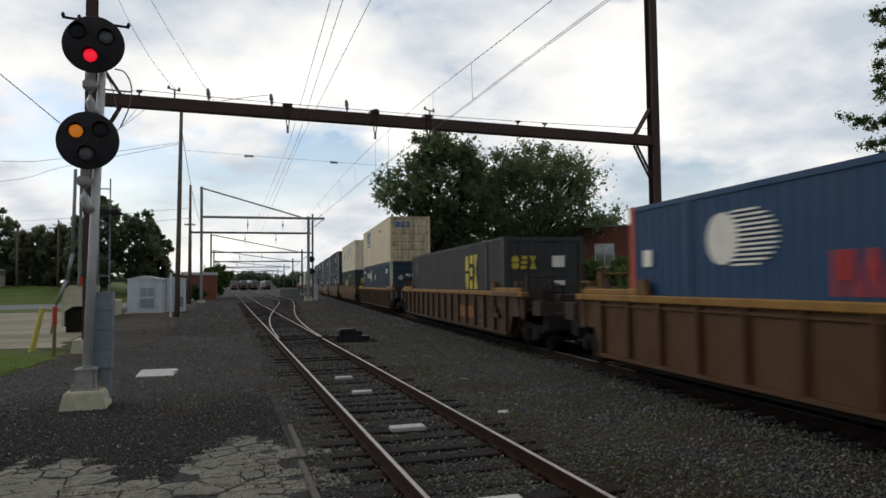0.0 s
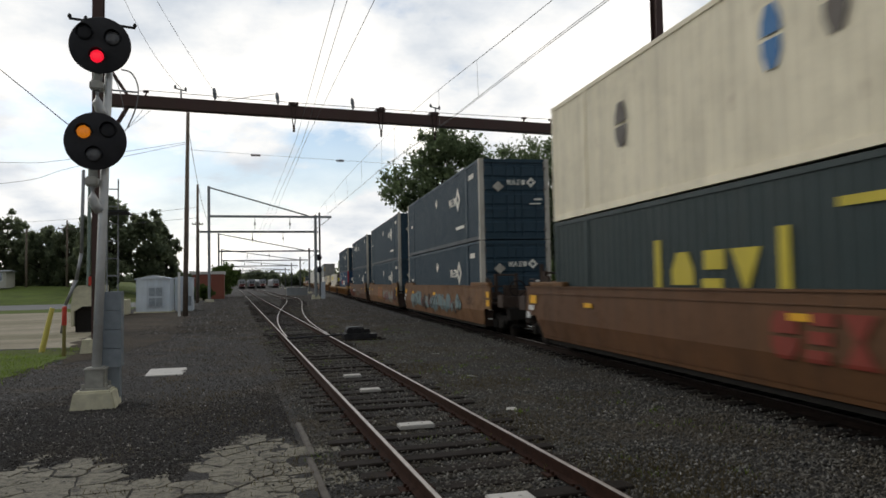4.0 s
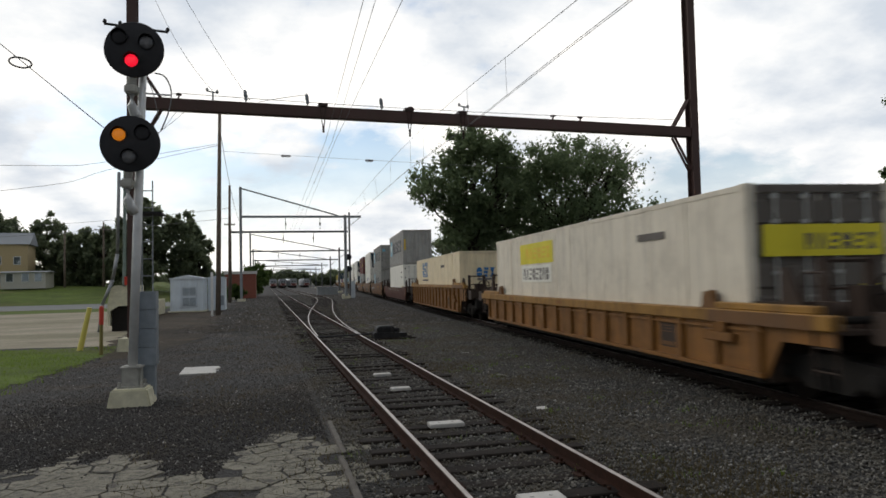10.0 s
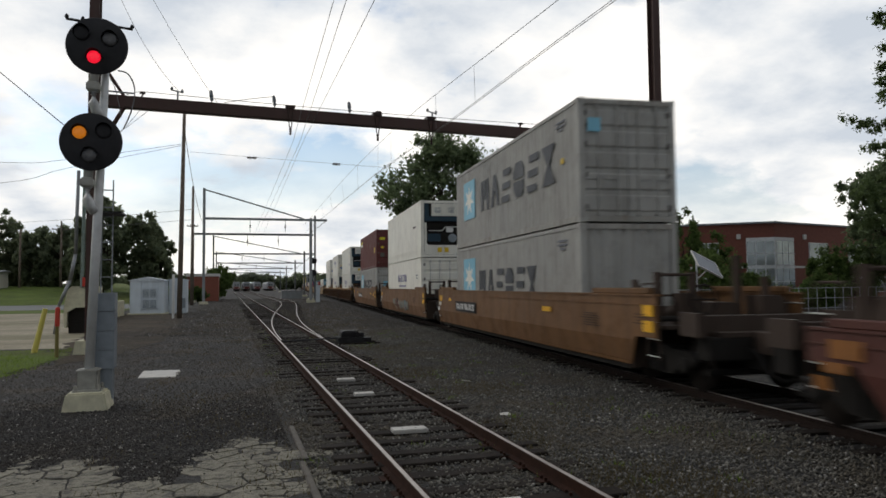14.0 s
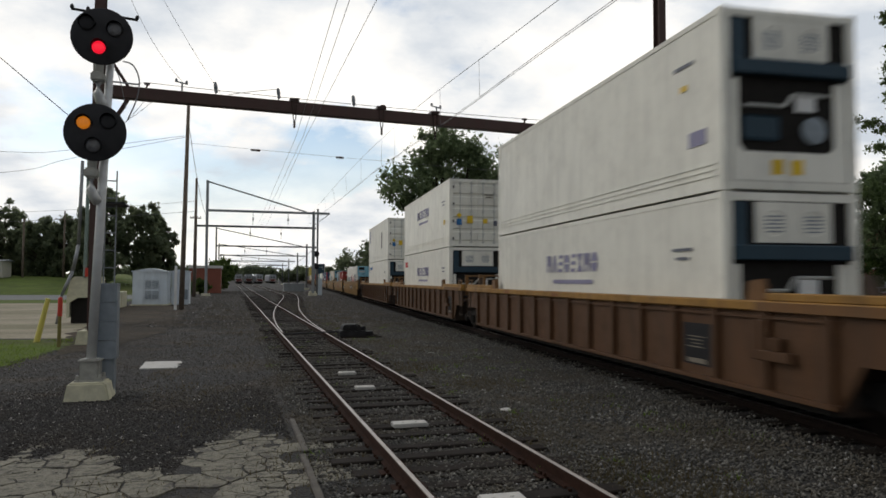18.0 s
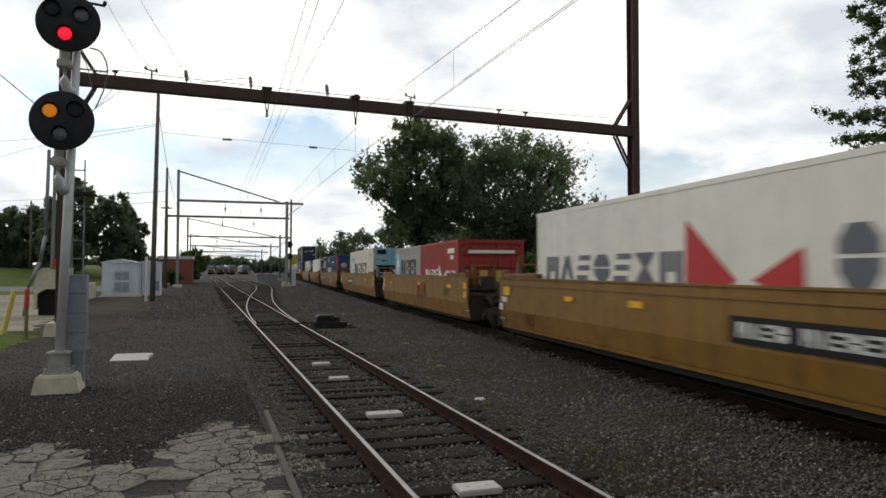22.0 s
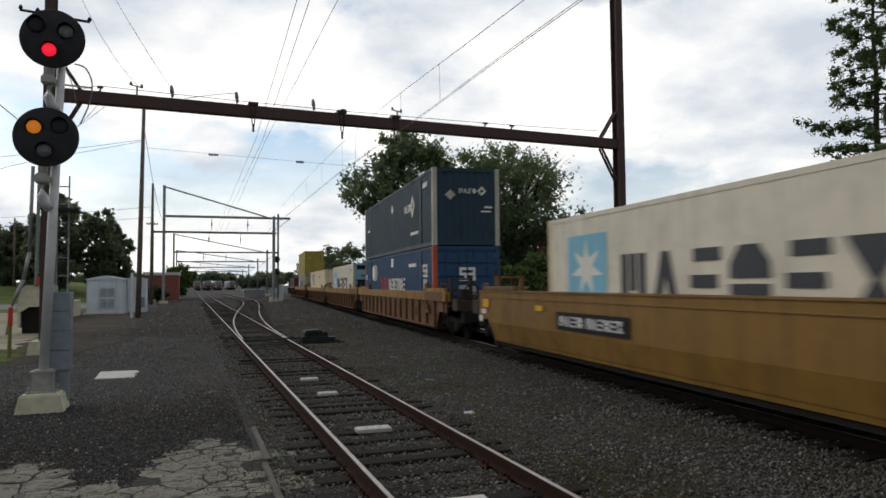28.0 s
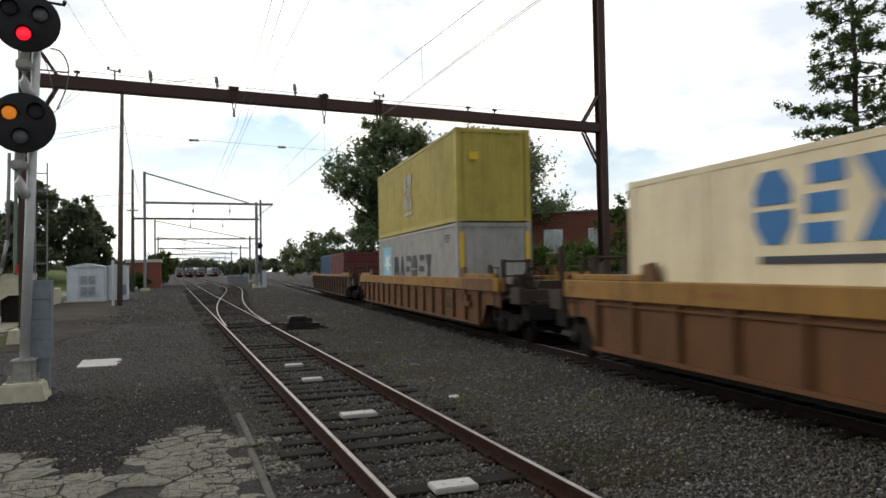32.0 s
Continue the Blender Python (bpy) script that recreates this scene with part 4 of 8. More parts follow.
        for x in (-1.44, 1.44):
            def stile_shape(bm):
                for yy in (0.0, 0.42):
                    rod(bm, (0, dirn * (0.04 - yy), 0.50), (0, dirn * (0.04 - yy), 1.50), 0.016, n=6)

            def rung_shape(bm):
                rod(bm, (0, dirn * 0.04, 0), (0, -dirn * 0.38, 0), 0.012, n=6)
            ladder = piece("side_ladder", dirn, stile_shape, gear, car, (x, end, 0), "steel rung ladder")
            for z in (0.56, 0.86, 1.16, 1.46):
                piece("rung", dirn, rung_shape, gear if style == "rib" else M["alu"], ladder, (0, 0, z))
        for x, tall in ((-1.12, 2.05), (-0.42, 2.05), (0.5, 2.35), (1.1, 1.95)):
            piece("guide_post", tall, lambda bm: box(bm, -0.05, 0.05, -0.07, 0.07, 1.1, tall), tone, car, (x, end - dirn * 0.55, 0))
        piece("hand_rail", 0, lambda bm: (rod(bm, (-1.12, 0, 2.0), (-0.42, 0, 2.0), 0.03, n=6), rod(bm, (-1.12, 0, 1.62), (-0.42, 0, 1.62), 0.022, n=6)), tone, car, (0, end - dirn * 0.55, 0))
        for x, y0, wide, deep_box, high in ((-0.72, 0.25, 0.40, 0.30, 1.66), (0.15, 0.85, 0.62, 0.85, 1.48), (0.95, 0.35, 0.5, 0.5, 1.60), (-0.95, 1.6, 0.55, 0.8, 1.42)):
            piece("equipment_box", (x, dirn), lambda bm: prism(bm, [(-wide / 2, 1.1), (wide / 2, 1.1), (wide / 2, high - 0.08), (wide / 2 - 0.1, high), (-wide / 2, high)], "y", -deep_box / 2, deep_box / 2), tone if x == 0.15 else gear, car, (x, end - dirn * y0, 0))
        piece("cross_pipe", dirn, lambda bm: rod(bm, (-1.4, 0, 1.22), (1.4, 0, 1.22), 0.05, n=8), M["black"], car, (0, end - dirn * 0.08, 0))
        piece("air_reservoir", dirn, lambda bm: lathe(bm, (-0.55, 0, 1.26), (1, 0, 0), [(0, 0.06), (0.04, 0.15), (0.96, 0.15), (1.0, 0.06)], 12), gear, car, (0, end - dirn * 1.25, 0), "rusty air reservoir", True)
        piece("grab_iron", dirn, lambda bm: tube(bm, [(-1.40, 0, 1.12), (-1.44, 0, 1.78), (-1.40, -dirn * 0.06, 1.84), (-1.40, -dirn * 0.42, 1.84), (-1.44, -dirn * 0.48, 1.78), (-1.40, -dirn * 0.48, 1.12)], 0.020, 6), tone, car, (0, end - dirn * 0.1, 0), "bent grab iron")
        piece("stiffener", dirn, lambda bm: prism(bm, [(0, 1.10), (-dirn * 0.62, 1.10), (-dirn * 0.62, 1.92), (-dirn * 0.50, 1.92)], "x", -1.30, -1.22), gear, car, (0, end - dirn * 0.62, 0))
        if joint != "art":
            piece("air_hose", dirn, lambda bm: tube(bm, [(-0.42, 0, 0.78), (-0.44, dirn * 0.25, 0.70), (-0.40, dirn * 0.45, 0.42), (-0.25, dirn * 0.62, 0.30), (-0.10, dirn * 0.75, 0.36)], 0.028, 6), M["black"], car, (0, edge - dirn * 0.80, 0), "hanging rubber air hose", True)
        if joint != "art" and dirn < 0:
            bm = bmesh.new()
            hoop(bm, (-0.55, end, 1.55), (0, 1, 0), 0.26, 0.022)
            rod(bm, (-0.8, end, 1.55), (-0.3, end, 1.55), 0.016, n=6)
            rod(bm, (-0.55, end, 1.30), (-0.55, end, 1.80), 0.016, n=6)
            part("brake_wheel", bm, M["wheel"], car, "rusty brake wheel")
        if joint == "art":
            if dirn < 0:
                truck(car, edge)
                piece("articulation", style, joint_shape, M["black"], car, (0, edge, 0), "black greasy joint between two units")
        else:
            truck(car, edge - dirn * 2.45)
            bm = bmesh.new()
            box(bm, -0.30, 0.30, *sorted((end - dirn * 1.6, edge - dirn * 0.55)), 0.42, 0.72)
            box(bm, -1.15, 1.15, *sorted((edge - dirn * 1.15, edge - dirn * 0.75)), 0.58, 0.96)
            bmesh.ops.bevel(bm, geom=bm.edges[:], offset=0.02, segments=1, affect="EDGES")
            part("draft_sill", bm, M["black"], car, "black draft sill behind the coupler")
            piece("brake_beam", dirn, lambda bm: (rod(bm, (-1.0, 0, 0.36), (1.0, 0, 0.36), 0.06, n=8), rod(bm, (-0.7, 0, 0.36), (-0.3, -dirn * 0.9, 0.5), 0.035, n=6), rod(bm, (0.7, 0, 0.36), (0.3, -dirn * 0.9, 0.5), 0.035, n=6)), M["black"], car, (0, edge - dirn * 1.1, 0))
            bm = bmesh.new()
            box(bm, -0.12, 0.12, *sorted((end - dirn * 0.4, edge - dirn * 0.12)), 0.74, 0.98)
            box(bm, -0.2, 0.2, *sorted((edge - dirn * 0.30, edge - dirn * 0.02)), 0.68, 1.02)
            rod(bm, (0.25, end, 0.72), (0.18, edge, 0.42), 0.03, n=6)
            part("coupler", bm, M["black"], car, "black knuckle coupler")
    if style == "rib":
        pitch = (lb - la - 0.24) / n
        panels = [la + 0.12 + pitch * (0.5 if joint_near == "art" else 2.5)]
        for y in (0.4, lb - 3.6):
            marking(car, "bar", -W - 0.001, y, (band + cap_top) / 2 - 0.04, 0.45, 0.09, COAT["tagdull"])
    else:
        panels = [a + 0.5]
        for y, z, w, h, ink in ((a + 0.24, 1.26, 0.36, 0.20, COAT["tag"]), (a + 0.24, 0.98, 0.36, 0.20, COAT["tag"]), (b - 0.65, 1.20, 0.50, 0.22, COAT["tag"]), (b - 0.48, 1.02, 0.40, 0.13, M["white"]), (b - 0.22, 0.80, 0.26, 0.17, M["white"])):
            marking(car, "bar", -W - 0.012, y, z - 0.7 * (TOP - top), w, h, COAT["tagdull"] if top < TOP else ink, bend=True)
    for y in panels:
        if style == "rib":
            bold = coat == "rib_umber"
            face, low, ink = 0.088 - W, 0.52, COAT["graffiti_b" if bold else "silldull"]
            marking(car, "bar", face, y, low, 0.8 if bold else 0.6, 0.66 if bold else 0.48, COAT["plate" if bold else "gear"])
            marking(car, "row6", face - 0.005, y, low + 0.03, 0.5, 0.09, ink)
        else:
            face, low, ink = -W - 0.010, 0.98, COAT["gear"]
            for k in range(6):
                marking(car, "bar", face, y + 2.2 + 0.05 * (k % 2), low + 0.05 * k, 0.9 - 0.15 * (k % 3), 0.014, ink)
        for k in range(4):
            marking(car, "bar", face - 0.005, y + 0.04 * (k % 2), low + (0.44 if style == "rib" else 0.30) - 0.055 * k, 0.46 - 0.1 * (k % 3), 0.014, ink)
    for i, (kind, y, z, w, h, col) in enumerate(marks):
        marking(car, kind, (-W - 0.012 if style == "smooth" else 0.088 - W) - 0.0015 * i, y, z, w, h, COAT[col] if isinstance(col, str) else col, bend=style == "smooth")
    return car


def figures(k):
    """Plain figures with strokes of thickness k, in a unit square, as lists of outlines."""
    v = 0.75 * k

    def bar(x0, x1, y0, y1):
        return [(x0, y0), (x0, y1), (x1, y1), (x1, y0)]
    return (
        ([(0, 0.54), (0, 0.75), (0.25, 1), (0.75, 1), (1, 0.75), (1, 0.54)], [(0, 0.46), (0, 0.25), (0.25, 0), (0.75, 0), (1, 0.25), (1, 0.46)]),
        (bar(0, 0.8, 0, v), bar(0.1, 0.9, 0.5 - v / 2, 0.5 + v / 2), bar(0.2, 1, 1 - v, 1)),
        ([(0, 1), (1, 1), (0.5, 0.40)], [(0, 0), (1, 0), (0.5, 0.60)]),
        (bar(0, k, 0, 1), bar(1 - k, 1, 0, 1), bar(0.5 - k / 2, 0.5 + k / 2, 0.35, 1)),
        ([(0, 0), (0.5 - k / 2, 1), (0.5 + k / 2, 1), (k, 0)], [(0.5, 1 - 2 * v), (0.5 + k / 2, 1), (1, 0), (1 - k, 0)]),
    )


def marking(parent, kind, x, y, z, w, h, mat, face="side", bend=False):
    """A painted mark, standing 3 mm proud of the side (or of the end that faces the camera); y runs to the far end of the side."""
    bm = bmesh.new()
    name = "spray_paint" if kind == "scrawl" else "marking"

    def tile(u0, u1, v0, v1):
        if face == "side":
            box(bm, x - 0.003, x + 0.004, y - u1, y - u0, z + v0, z + v1)
        else:
            box(bm, x + u0, x + u1, y - 0.003, y + 0.004, z + v0, z + v1)

    def shape(pts):
        if face == "side":
            prism(bm, [(y - u, z + v) for u, v in pts], "x", x - 0.003, x + 0.004)
        else:
            prism(bm, [(x + u, z + v) for u, v in pts], "y", y - 0.003, y + 0.004)

    def put(bm, coat, owner):
        if bend:
            kink(bm, -1)
        return part(name, bm, coat, owner)

    if kind == "bar":
        tile(-w / 2, w / 2, 0, h)
    elif kind == "disc":
        shape([(w / 2 * math.cos(i * math.pi / 10), h / 2 + h / 2 * math.sin(i * math.pi / 10)) for i in range(20)])
    elif kind == "diamond":
        shape([(-w / 2, h / 2), (0, 0), (w / 2, h / 2), (0, h)])
    elif kind == "hex":
        shape([(-w / 2, h / 2), (-w / 4, 0), (w / 4, 0), (w / 2, h / 2), (w / 4, h), (-w / 4, h)])
    elif kind == "star":
        shape([((w / 2 if i % 2 == 0 else w / 5) * math.sin(i * math.pi / 7), h / 2 + (h / 2 if i % 2 == 0 else h / 5) * math.cos(i * math.pi / 7)) for i in range(14)])
    elif kind == "stripes":
        for i in range(12):
            half = w / 2 * math.sqrt(max(0, 1 - ((i + 0.5) / 6.0 - 1) ** 2))
            tile(-0.25 * w, max(half, -0.2 * w), h * i / 12, h * (i + 0.45) / 12)
    elif kind == "ring":
        n = 20
        lo = [((w / 2) * math.cos(2 * math.pi * i / n), h / 2 + h / 2 * math.sin(2 * math.pi * i / n)) for i in range(n)]
        for i in range(n):
            p, q = lo[i], lo[(i + 1) % n]
            shape([p, q, (q[0] * 0.55, h / 2 + (q[1] - h / 2) * 0.55), (p[0] * 0.55, h / 2 + (p[1] - h / 2) * 0.55)])
    elif kind == "lozenge":
        ring = [(-w / 2, h / 2), (0, 0), (w / 2, h / 2), (0, h)]
        for i in range(4):
            p, q = ring[i], ring[(i + 1) % 4]
            shape([p, q, (q[0] * 0.42, h / 2 + (q[1] - h / 2) * 0.42), (p[0] * 0.42, h / 2 + (p[1] - h / 2) * 0.42)])
    elif kind.startswith("row"):
        # a row of blocks in place of a maker's word
        n = int(kind[3:])
        step = w / n
        if h < 0.16:
            tile(-w / 2, w / 2, 0, 0.8 * h)
            n = 0
        for i in range(n):
            if i:
                put(bm, mat, parent)
                bm = bmesh.new()
            u, g = -w / 2 + step * i + 0.08 * step, 0.80 * step
            k = 0.34 if n <= 3 else 0.26            # the thickness of the strokes
            for figure in figures(k)[(3, 4, 1, 0, 1, 2, 3, 0, 4, 1)[(i + (3 if n <= 3 else 0)) % 10] if n > 3 else i % 3]:
                shape([(u + p * g, q * h) for p, q in figure])
    elif kind == "fifty":
        # the length in feet: a five and a three
        g, k = 0.46 * w, 0.2 * h
        for u in (-w / 2, 0.04 * w):
            for v in (0, 0.4 * h, 0.8 * h):
                tile(u, u + g, v, v + k)
            tile(*((u, u + 0.34 * g) if u < 0 else (u + 0.66 * g, u + g)), 0.6 * h, 0.8 * h)
            tile(u + 0.66 * g, u + g, 0.2 * h, 0.4 * h)
            if u < 0:
                put(bm, mat, parent)
                bm = bmesh.new()
    elif kind == "plaque":
        tile(-w / 2, w / 2, 0, h)
    elif kind == "sails":
        shape([(-w / 2, 0), (-w / 2 + 0.02, h), (-0.02 * w, 0.15 * h), (-0.15 * w, 0)])
        put(bm, mat, parent)
        bm = bmesh.new()
        shape([(w / 2, 0), (w / 2 - 0.04, 0.55 * h), (0.12 * w, 0.15 * h), (0.3 * w, 0)])
    elif kind == "scrawl":
        r = random.Random(int(w * 100 + y * 7))
        n = max(2, int(w / (0.62 * h)))
        others = [COAT[c] for c in (("graffiti_e", "red_mark", "tagdull") if mat == COAT["graffiti_e"] else ("graffiti_b", "graffiti_c", "gear", "graffiti_a", "gear"))]
        for i in range(n):
            u, v, turn = -w / 2 + w * (i + 0.5) / n, h * r.uniform(0.40, 0.60), r.uniform(0, 6.28)
            a, b = w / n * r.uniform(0.55, 0.85), h * r.uniform(0.30, 0.46)
            lobe = [r.uniform(0.55, 1.25) for _ in range(7)]
            rim = []
            for j in range(21):
                q = 2 * math.pi * j / 21
                f = lobe[j // 3] * (1 - j % 3 / 3) + lobe[(j // 3 + 1) % 7] * (j % 3) / 3
                rim.append((u + a * f * math.cos(q), max(0.01, min(h, v + b * f * math.sin(q)))))
            x -= 0.0008 * (i % 5)
            shape(rim)
            x += 0.0008 * (i % 5)
            put(bm, mat if r.random() < 0.7 else r.choice(others), parent)
            bm = bmesh.new()
            # one bent stroke on each blob
            x -= 0.008
            pts = [(u + 0.6 * a * math.cos(turn + 1.3 * j), v + 0.6 * b * math.sin(turn + 1.3 * j)) for j in range(4)]
            for (p0, q0), (p1, q1) in zip(pts, pts[1:]):
                d = math.hypot(p1 - p0, q1 - q0)
                e, f = -(q1 - q0) / d * 0.035, (p1 - p0) / d * 0.035
                shape([(p0 + e, q0 + f), (p1 + e, q1 + f), (p1 - e, q1 - f), (p0 - e, q0 - f)])
            x += 0.008
            put(bm, r.choice(others), parent)
            bm = bmesh.new()
        bm.free()
        return None
    return put(bm, mat, parent)


# -- containers --
BOX = {
    "grey": paint("grey container paint", (0.365, 0.36, 0.335), 0.5, 0.3, 0.18),
    "greyrust": paint("rust-stained grey paint", (0.33, 0.32, 0.29), 0.6, 0.45, 0.7),
    "navyworn": paint("scuffed pale blue rail paint", (0.060, 0.078, 0.095), 0.55, 0.6, 0.25),
    "white": paint("white container paint", (0.79, 0.775, 0.69), 0.45, 0.16, 0.05),
    "offwhite": paint("off-white container paint", (0.70, 0.64, 0.52), 0.5, 0.25, 0.08),
    "cream": paint("cream container paint", (0.72, 0.615, 0.41), 0.5, 0.2, 0.12),
    "creamrust": paint("rust-stained cream paint", (0.86, 0.79, 0.60), 0.55, 0.2, 0.30),
    "rustdoor": paint("rust-stained cream doors", (0.66, 0.56, 0.37), 0.6, 0.5, 1.0),
    "navy": paint("dark blue container paint", (0.014, 0.039, 0.060), 0.5, 0.25, 0.0, (0.022, 0.044, 0.056)),
    "slate": paint("dark slate container paint", (0.034, 0.036, 0.037), 0.55, 0.25, 0.0, (0.06, 0.06, 0.058)),
    "green": paint("dark green container paint", (0.015, 0.034, 0.036), 0.5, 0.2, 0.0, (0.10, 0.10, 0.09)),
    "blue": paint("blue container paint", (0.012, 0.054, 0.125), 0.5, 0.15, 0.0, (0.04, 0.06, 0.10)),
    "maroon": paint("dark red container paint", (0.115, 0.024, 0.022), 0.5, 0.2, 0.05),
    "red": paint("red container paint", (0.30, 0.025, 0.020), 0.5, 0.2, 0.03),
    "yellow": paint("yellow container paint", (0.442, 0.357, 0.072), 0.5, 0.25, 0.06),
    "paleblue": paint("pale blue machinery paint", (0.19, 0.42, 0.52), 0.5, 0.3, 0.08),
    "taupe": paint("grey brown doors", (0.120, 0.105, 0.090), 0.5, 0.3, 0.05),
    "skyblue": paint("light blue emblem", (0.20, 0.48, 0.62), 0.5, 0.1),
    "ink": paint("dark lettering", (0.04, 0.045, 0.055), 0.5, 0.1),
    "inkpale": paint("slate lettering", (0.12, 0.13, 0.16), 0.5, 0.1),
    "letterblue": paint("blue lettering", (0.03, 0.16, 0.38), 0.5, 0.1),
    "lilac": paint("violet lettering", (0.25, 0.24, 0.36), 0.5, 0.1),
    "gold": paint("yellow lettering", (0.56, 0.46, 0.05), 0.5, 0.15),
    "sign": paint("yellow sign", (0.72, 0.62, 0.03), 0.5, 0.1),
    "orange": paint("red orange post", (0.50, 0.09, 0.04), 0.5, 0.2),
    "palelabel": paint("pale grey label", (0.42, 0.43, 0.43), 0.5, 0.3),
    "flag": paint("red emblem", (0.45, 0.03, 0.03), 0.5, 0.1),
    "post": paint("cream corner post", (0.50, 0.47, 0.40), 0.5, 0.3, 0.1),
    "label": paint("amber label", (0.75, 0.50, 0.03), 0.5, 0.1),
}
SIZE = {20: 6.06, 40: 12.19, 53: 16.15}


def wave(bm, fixed, a, b, z0, z1, pitch, depth, along, out):
    """A corrugated wall from a to b. along: the axis that it runs on; out: the sign of its outward side."""
    n = max(2, int(round((b - a) / pitch)))
    p = (b - a) / n
    line = []
    for i in range(n):
        u = a + p * i
        line += [(u, 0), (u + 0.25 * p, 0), (u + 0.5 * p, depth), (u + 0.75 * p, depth)]
    line.append((b, 0))
    lo, hi = [], []
    for u, d in line:
        q = fixed - out * (depth - d)
        lo.append(bm.verts.new((q, u, z0) if along == "y" else (u, q, z0)))
        hi.append(bm.verts.new((q, u, z1) if along == "y" else (u, q, z1)))
    for i in range(len(line) - 1):
        bm.faces.new((lo[i], lo[i + 1], hi[i + 1], hi[i]))


def container(s, level, feet, colour, end="doors", wall="dry", post=None, marks=(), endmarks=(), label="", endcolour=None, z=None):
    length = SIZE[feet]
    h = 2.896 if feet != 20 else 2.591
    half, hw = length / 2, 1.219 if feet != 53 else 1.295
    base = 0.35 + RAILZ + (2.915 if level else 0.0) if z is None else z
    c = rolling("container", s, base, label, "container", "containers on the train")
    m, em = BOX[colour], BOX[endcolour or colour]
    rail = BOX[{"grey": "greyrust", "navy": "navyworn"}.get(colour, colour)]
    pitch, depth = {"dry": (0.278, 0.026), "fine": (0.28, 0.03), "flat": (length, 0.0)}[wall]

    def shell(bm):
        if wall == "flat":
            box(bm, -hw + 0.012, hw - 0.012, -half + 0.05, half - 0.03, 0.13, h - 0.05)
        else:
            wave(bm, -hw + 0.012, -half + 0.1, half - 0.1, 0.14, h - 0.06, pitch, depth, "y", -1)
            wave(bm, hw - 0.012, -half + 0.1, half - 0.1, 0.14, h - 0.06, pitch, depth, "y", 1)
            box(bm, -hw + 0.1, hw - 0.1, -half + 0.16, half - 0.05, 0.12, h - 0.04)

    piece("body", (feet, wall), shell, m, c)
    if colour == "white":
        for k in range(3):
            piece("rub_rail", (feet, k), lambda bm: box(bm, -hw - 0.006, -hw + 0.02, -half + 0.2, half - 0.2, 0.235 + 0.095 * k, 0.255 + 0.095 * k), m, c)
    for x in (-1, 1):
        piece("bottom_rail", (feet, x), lambda bm: box(bm, x * hw - (0 if x < 0 else 0.06), x * hw + (0.06 if x < 0 else 0), -half + 0.18, half - 0.18, 0.015, 0.155), rail, c)
        piece("top_rail", (feet, x), lambda bm: box(bm, x * hw - (0 if x < 0 else 0.07), x * hw + (0.07 if x < 0 else 0), -half + 0.18, half - 0.18, h - 0.10, h - 0.012), m, c)
        for y in (-1, 1):
            pm = BOX[post] if post and (post == "post" or x < 0) else BOX["rustdoor"] if colour == "offwhite" and feet == 40 else m
            piece("corner_post", (feet, x, y), lambda bm: box(bm, min(x * hw, x * (hw - 0.16)), max(x * hw, x * (hw - 0.16)), min(y * half, y * (half - 0.17)), max(y * half, y * (half - 0.17)), 0.118, h - 0.118), pm, c)
            for zz in (0, 1):
                piece("corner_casting", (feet, x, y, zz), lambda bm: box(bm, min(x * (hw + 0.004), x * (hw - 0.165)), max(x * (hw + 0.004), x * (hw - 0.165)), min(y * (half + 0.004), y * (half - 0.178)), max(y * (half + 0.004), y * (half - 0.178)), zz * (h - 0.118), zz * (h - 0.118) + 0.118), pm, c)
            if feet == 53:
                piece("stacking_post", (x, y), lambda bm: box(bm, min(x * (hw + 0.004), x * (hw - 0.06)), max(x * (hw + 0.004), x * (hw - 0.06)), y * 6.1 - 0.10, y * 6.1 + 0.10, 0.16, h - 0.1), m, c)
    if feet == 53 and wall == "flat":
        for k in range(-6, 7):
            for x in (-1, 1):
                piece("panel_seam", x, lambda bm: box(bm, min(x * (hw - 0.012), x * (hw - 0.004)), max(x * (hw - 0.012), x * (hw - 0.004)), -0.02, 0.02, 0.16, h - 0.1), m, c, (0, 1.18 * k, 0))
    piece("roof", feet, lambda bm: box(bm, -hw + 0.06, hw - 0.06, -half + 0.1, half - 0.1, h - 0.045, h - 0.02), m, c)
    for y in (-1, 1):
        for zz, t in ((0.02, 0.15), (h - 0.14, h - 0.012)):
            piece("end_rail", (feet, y, zz), lambda bm: box(bm, -hw + 0.16, hw - 0.16, min(y * half, y * (half - 0.1)), max(y * half, y * (half - 0.1)), zz, t), rail if colour == "grey" else em, c)
    e = -half + 0.035
    if end == "doors":
        for x in (-1, 1):
            def leaf_shape(bm):
                x0, x1 = (-hw + 0.165, -0.012) if x < 0 else (0.012, hw - 0.165)
                line = [(e + 0.04, 0.16), (e + 0.012, 0.16)]
                for i in range(5):
                    z0, z1 = 0.2 + i * (h - 0.4) / 5, 0.2 + (i + 1) * (h - 0.4) / 5
                    line += [(e + 0.012, z0 + 0.05), (e - 0.018, z0 + 0.09), (e - 0.018, z1 - 0.09), (e + 0.012, z1 - 0.05)]
                line += [(e + 0.012, h - 0.15), (e + 0.04, h - 0.15)]
                prism(bm, line, "x", x0, x1)
            leaf_ob = piece("door", (feet, x), leaf_shape, em, c)
            for i in range(4):
                zz, xx = 0.35 + i * (h - 0.7) / 3, x * (hw - 0.165)
                piece("hinge", (feet, x, i), lambda bm: box(bm, xx - 0.05, xx + 0.05, e - 0.035, e + 0.01, zz - 0.06, zz + 0.06), M["taupe_dark"], leaf_ob)
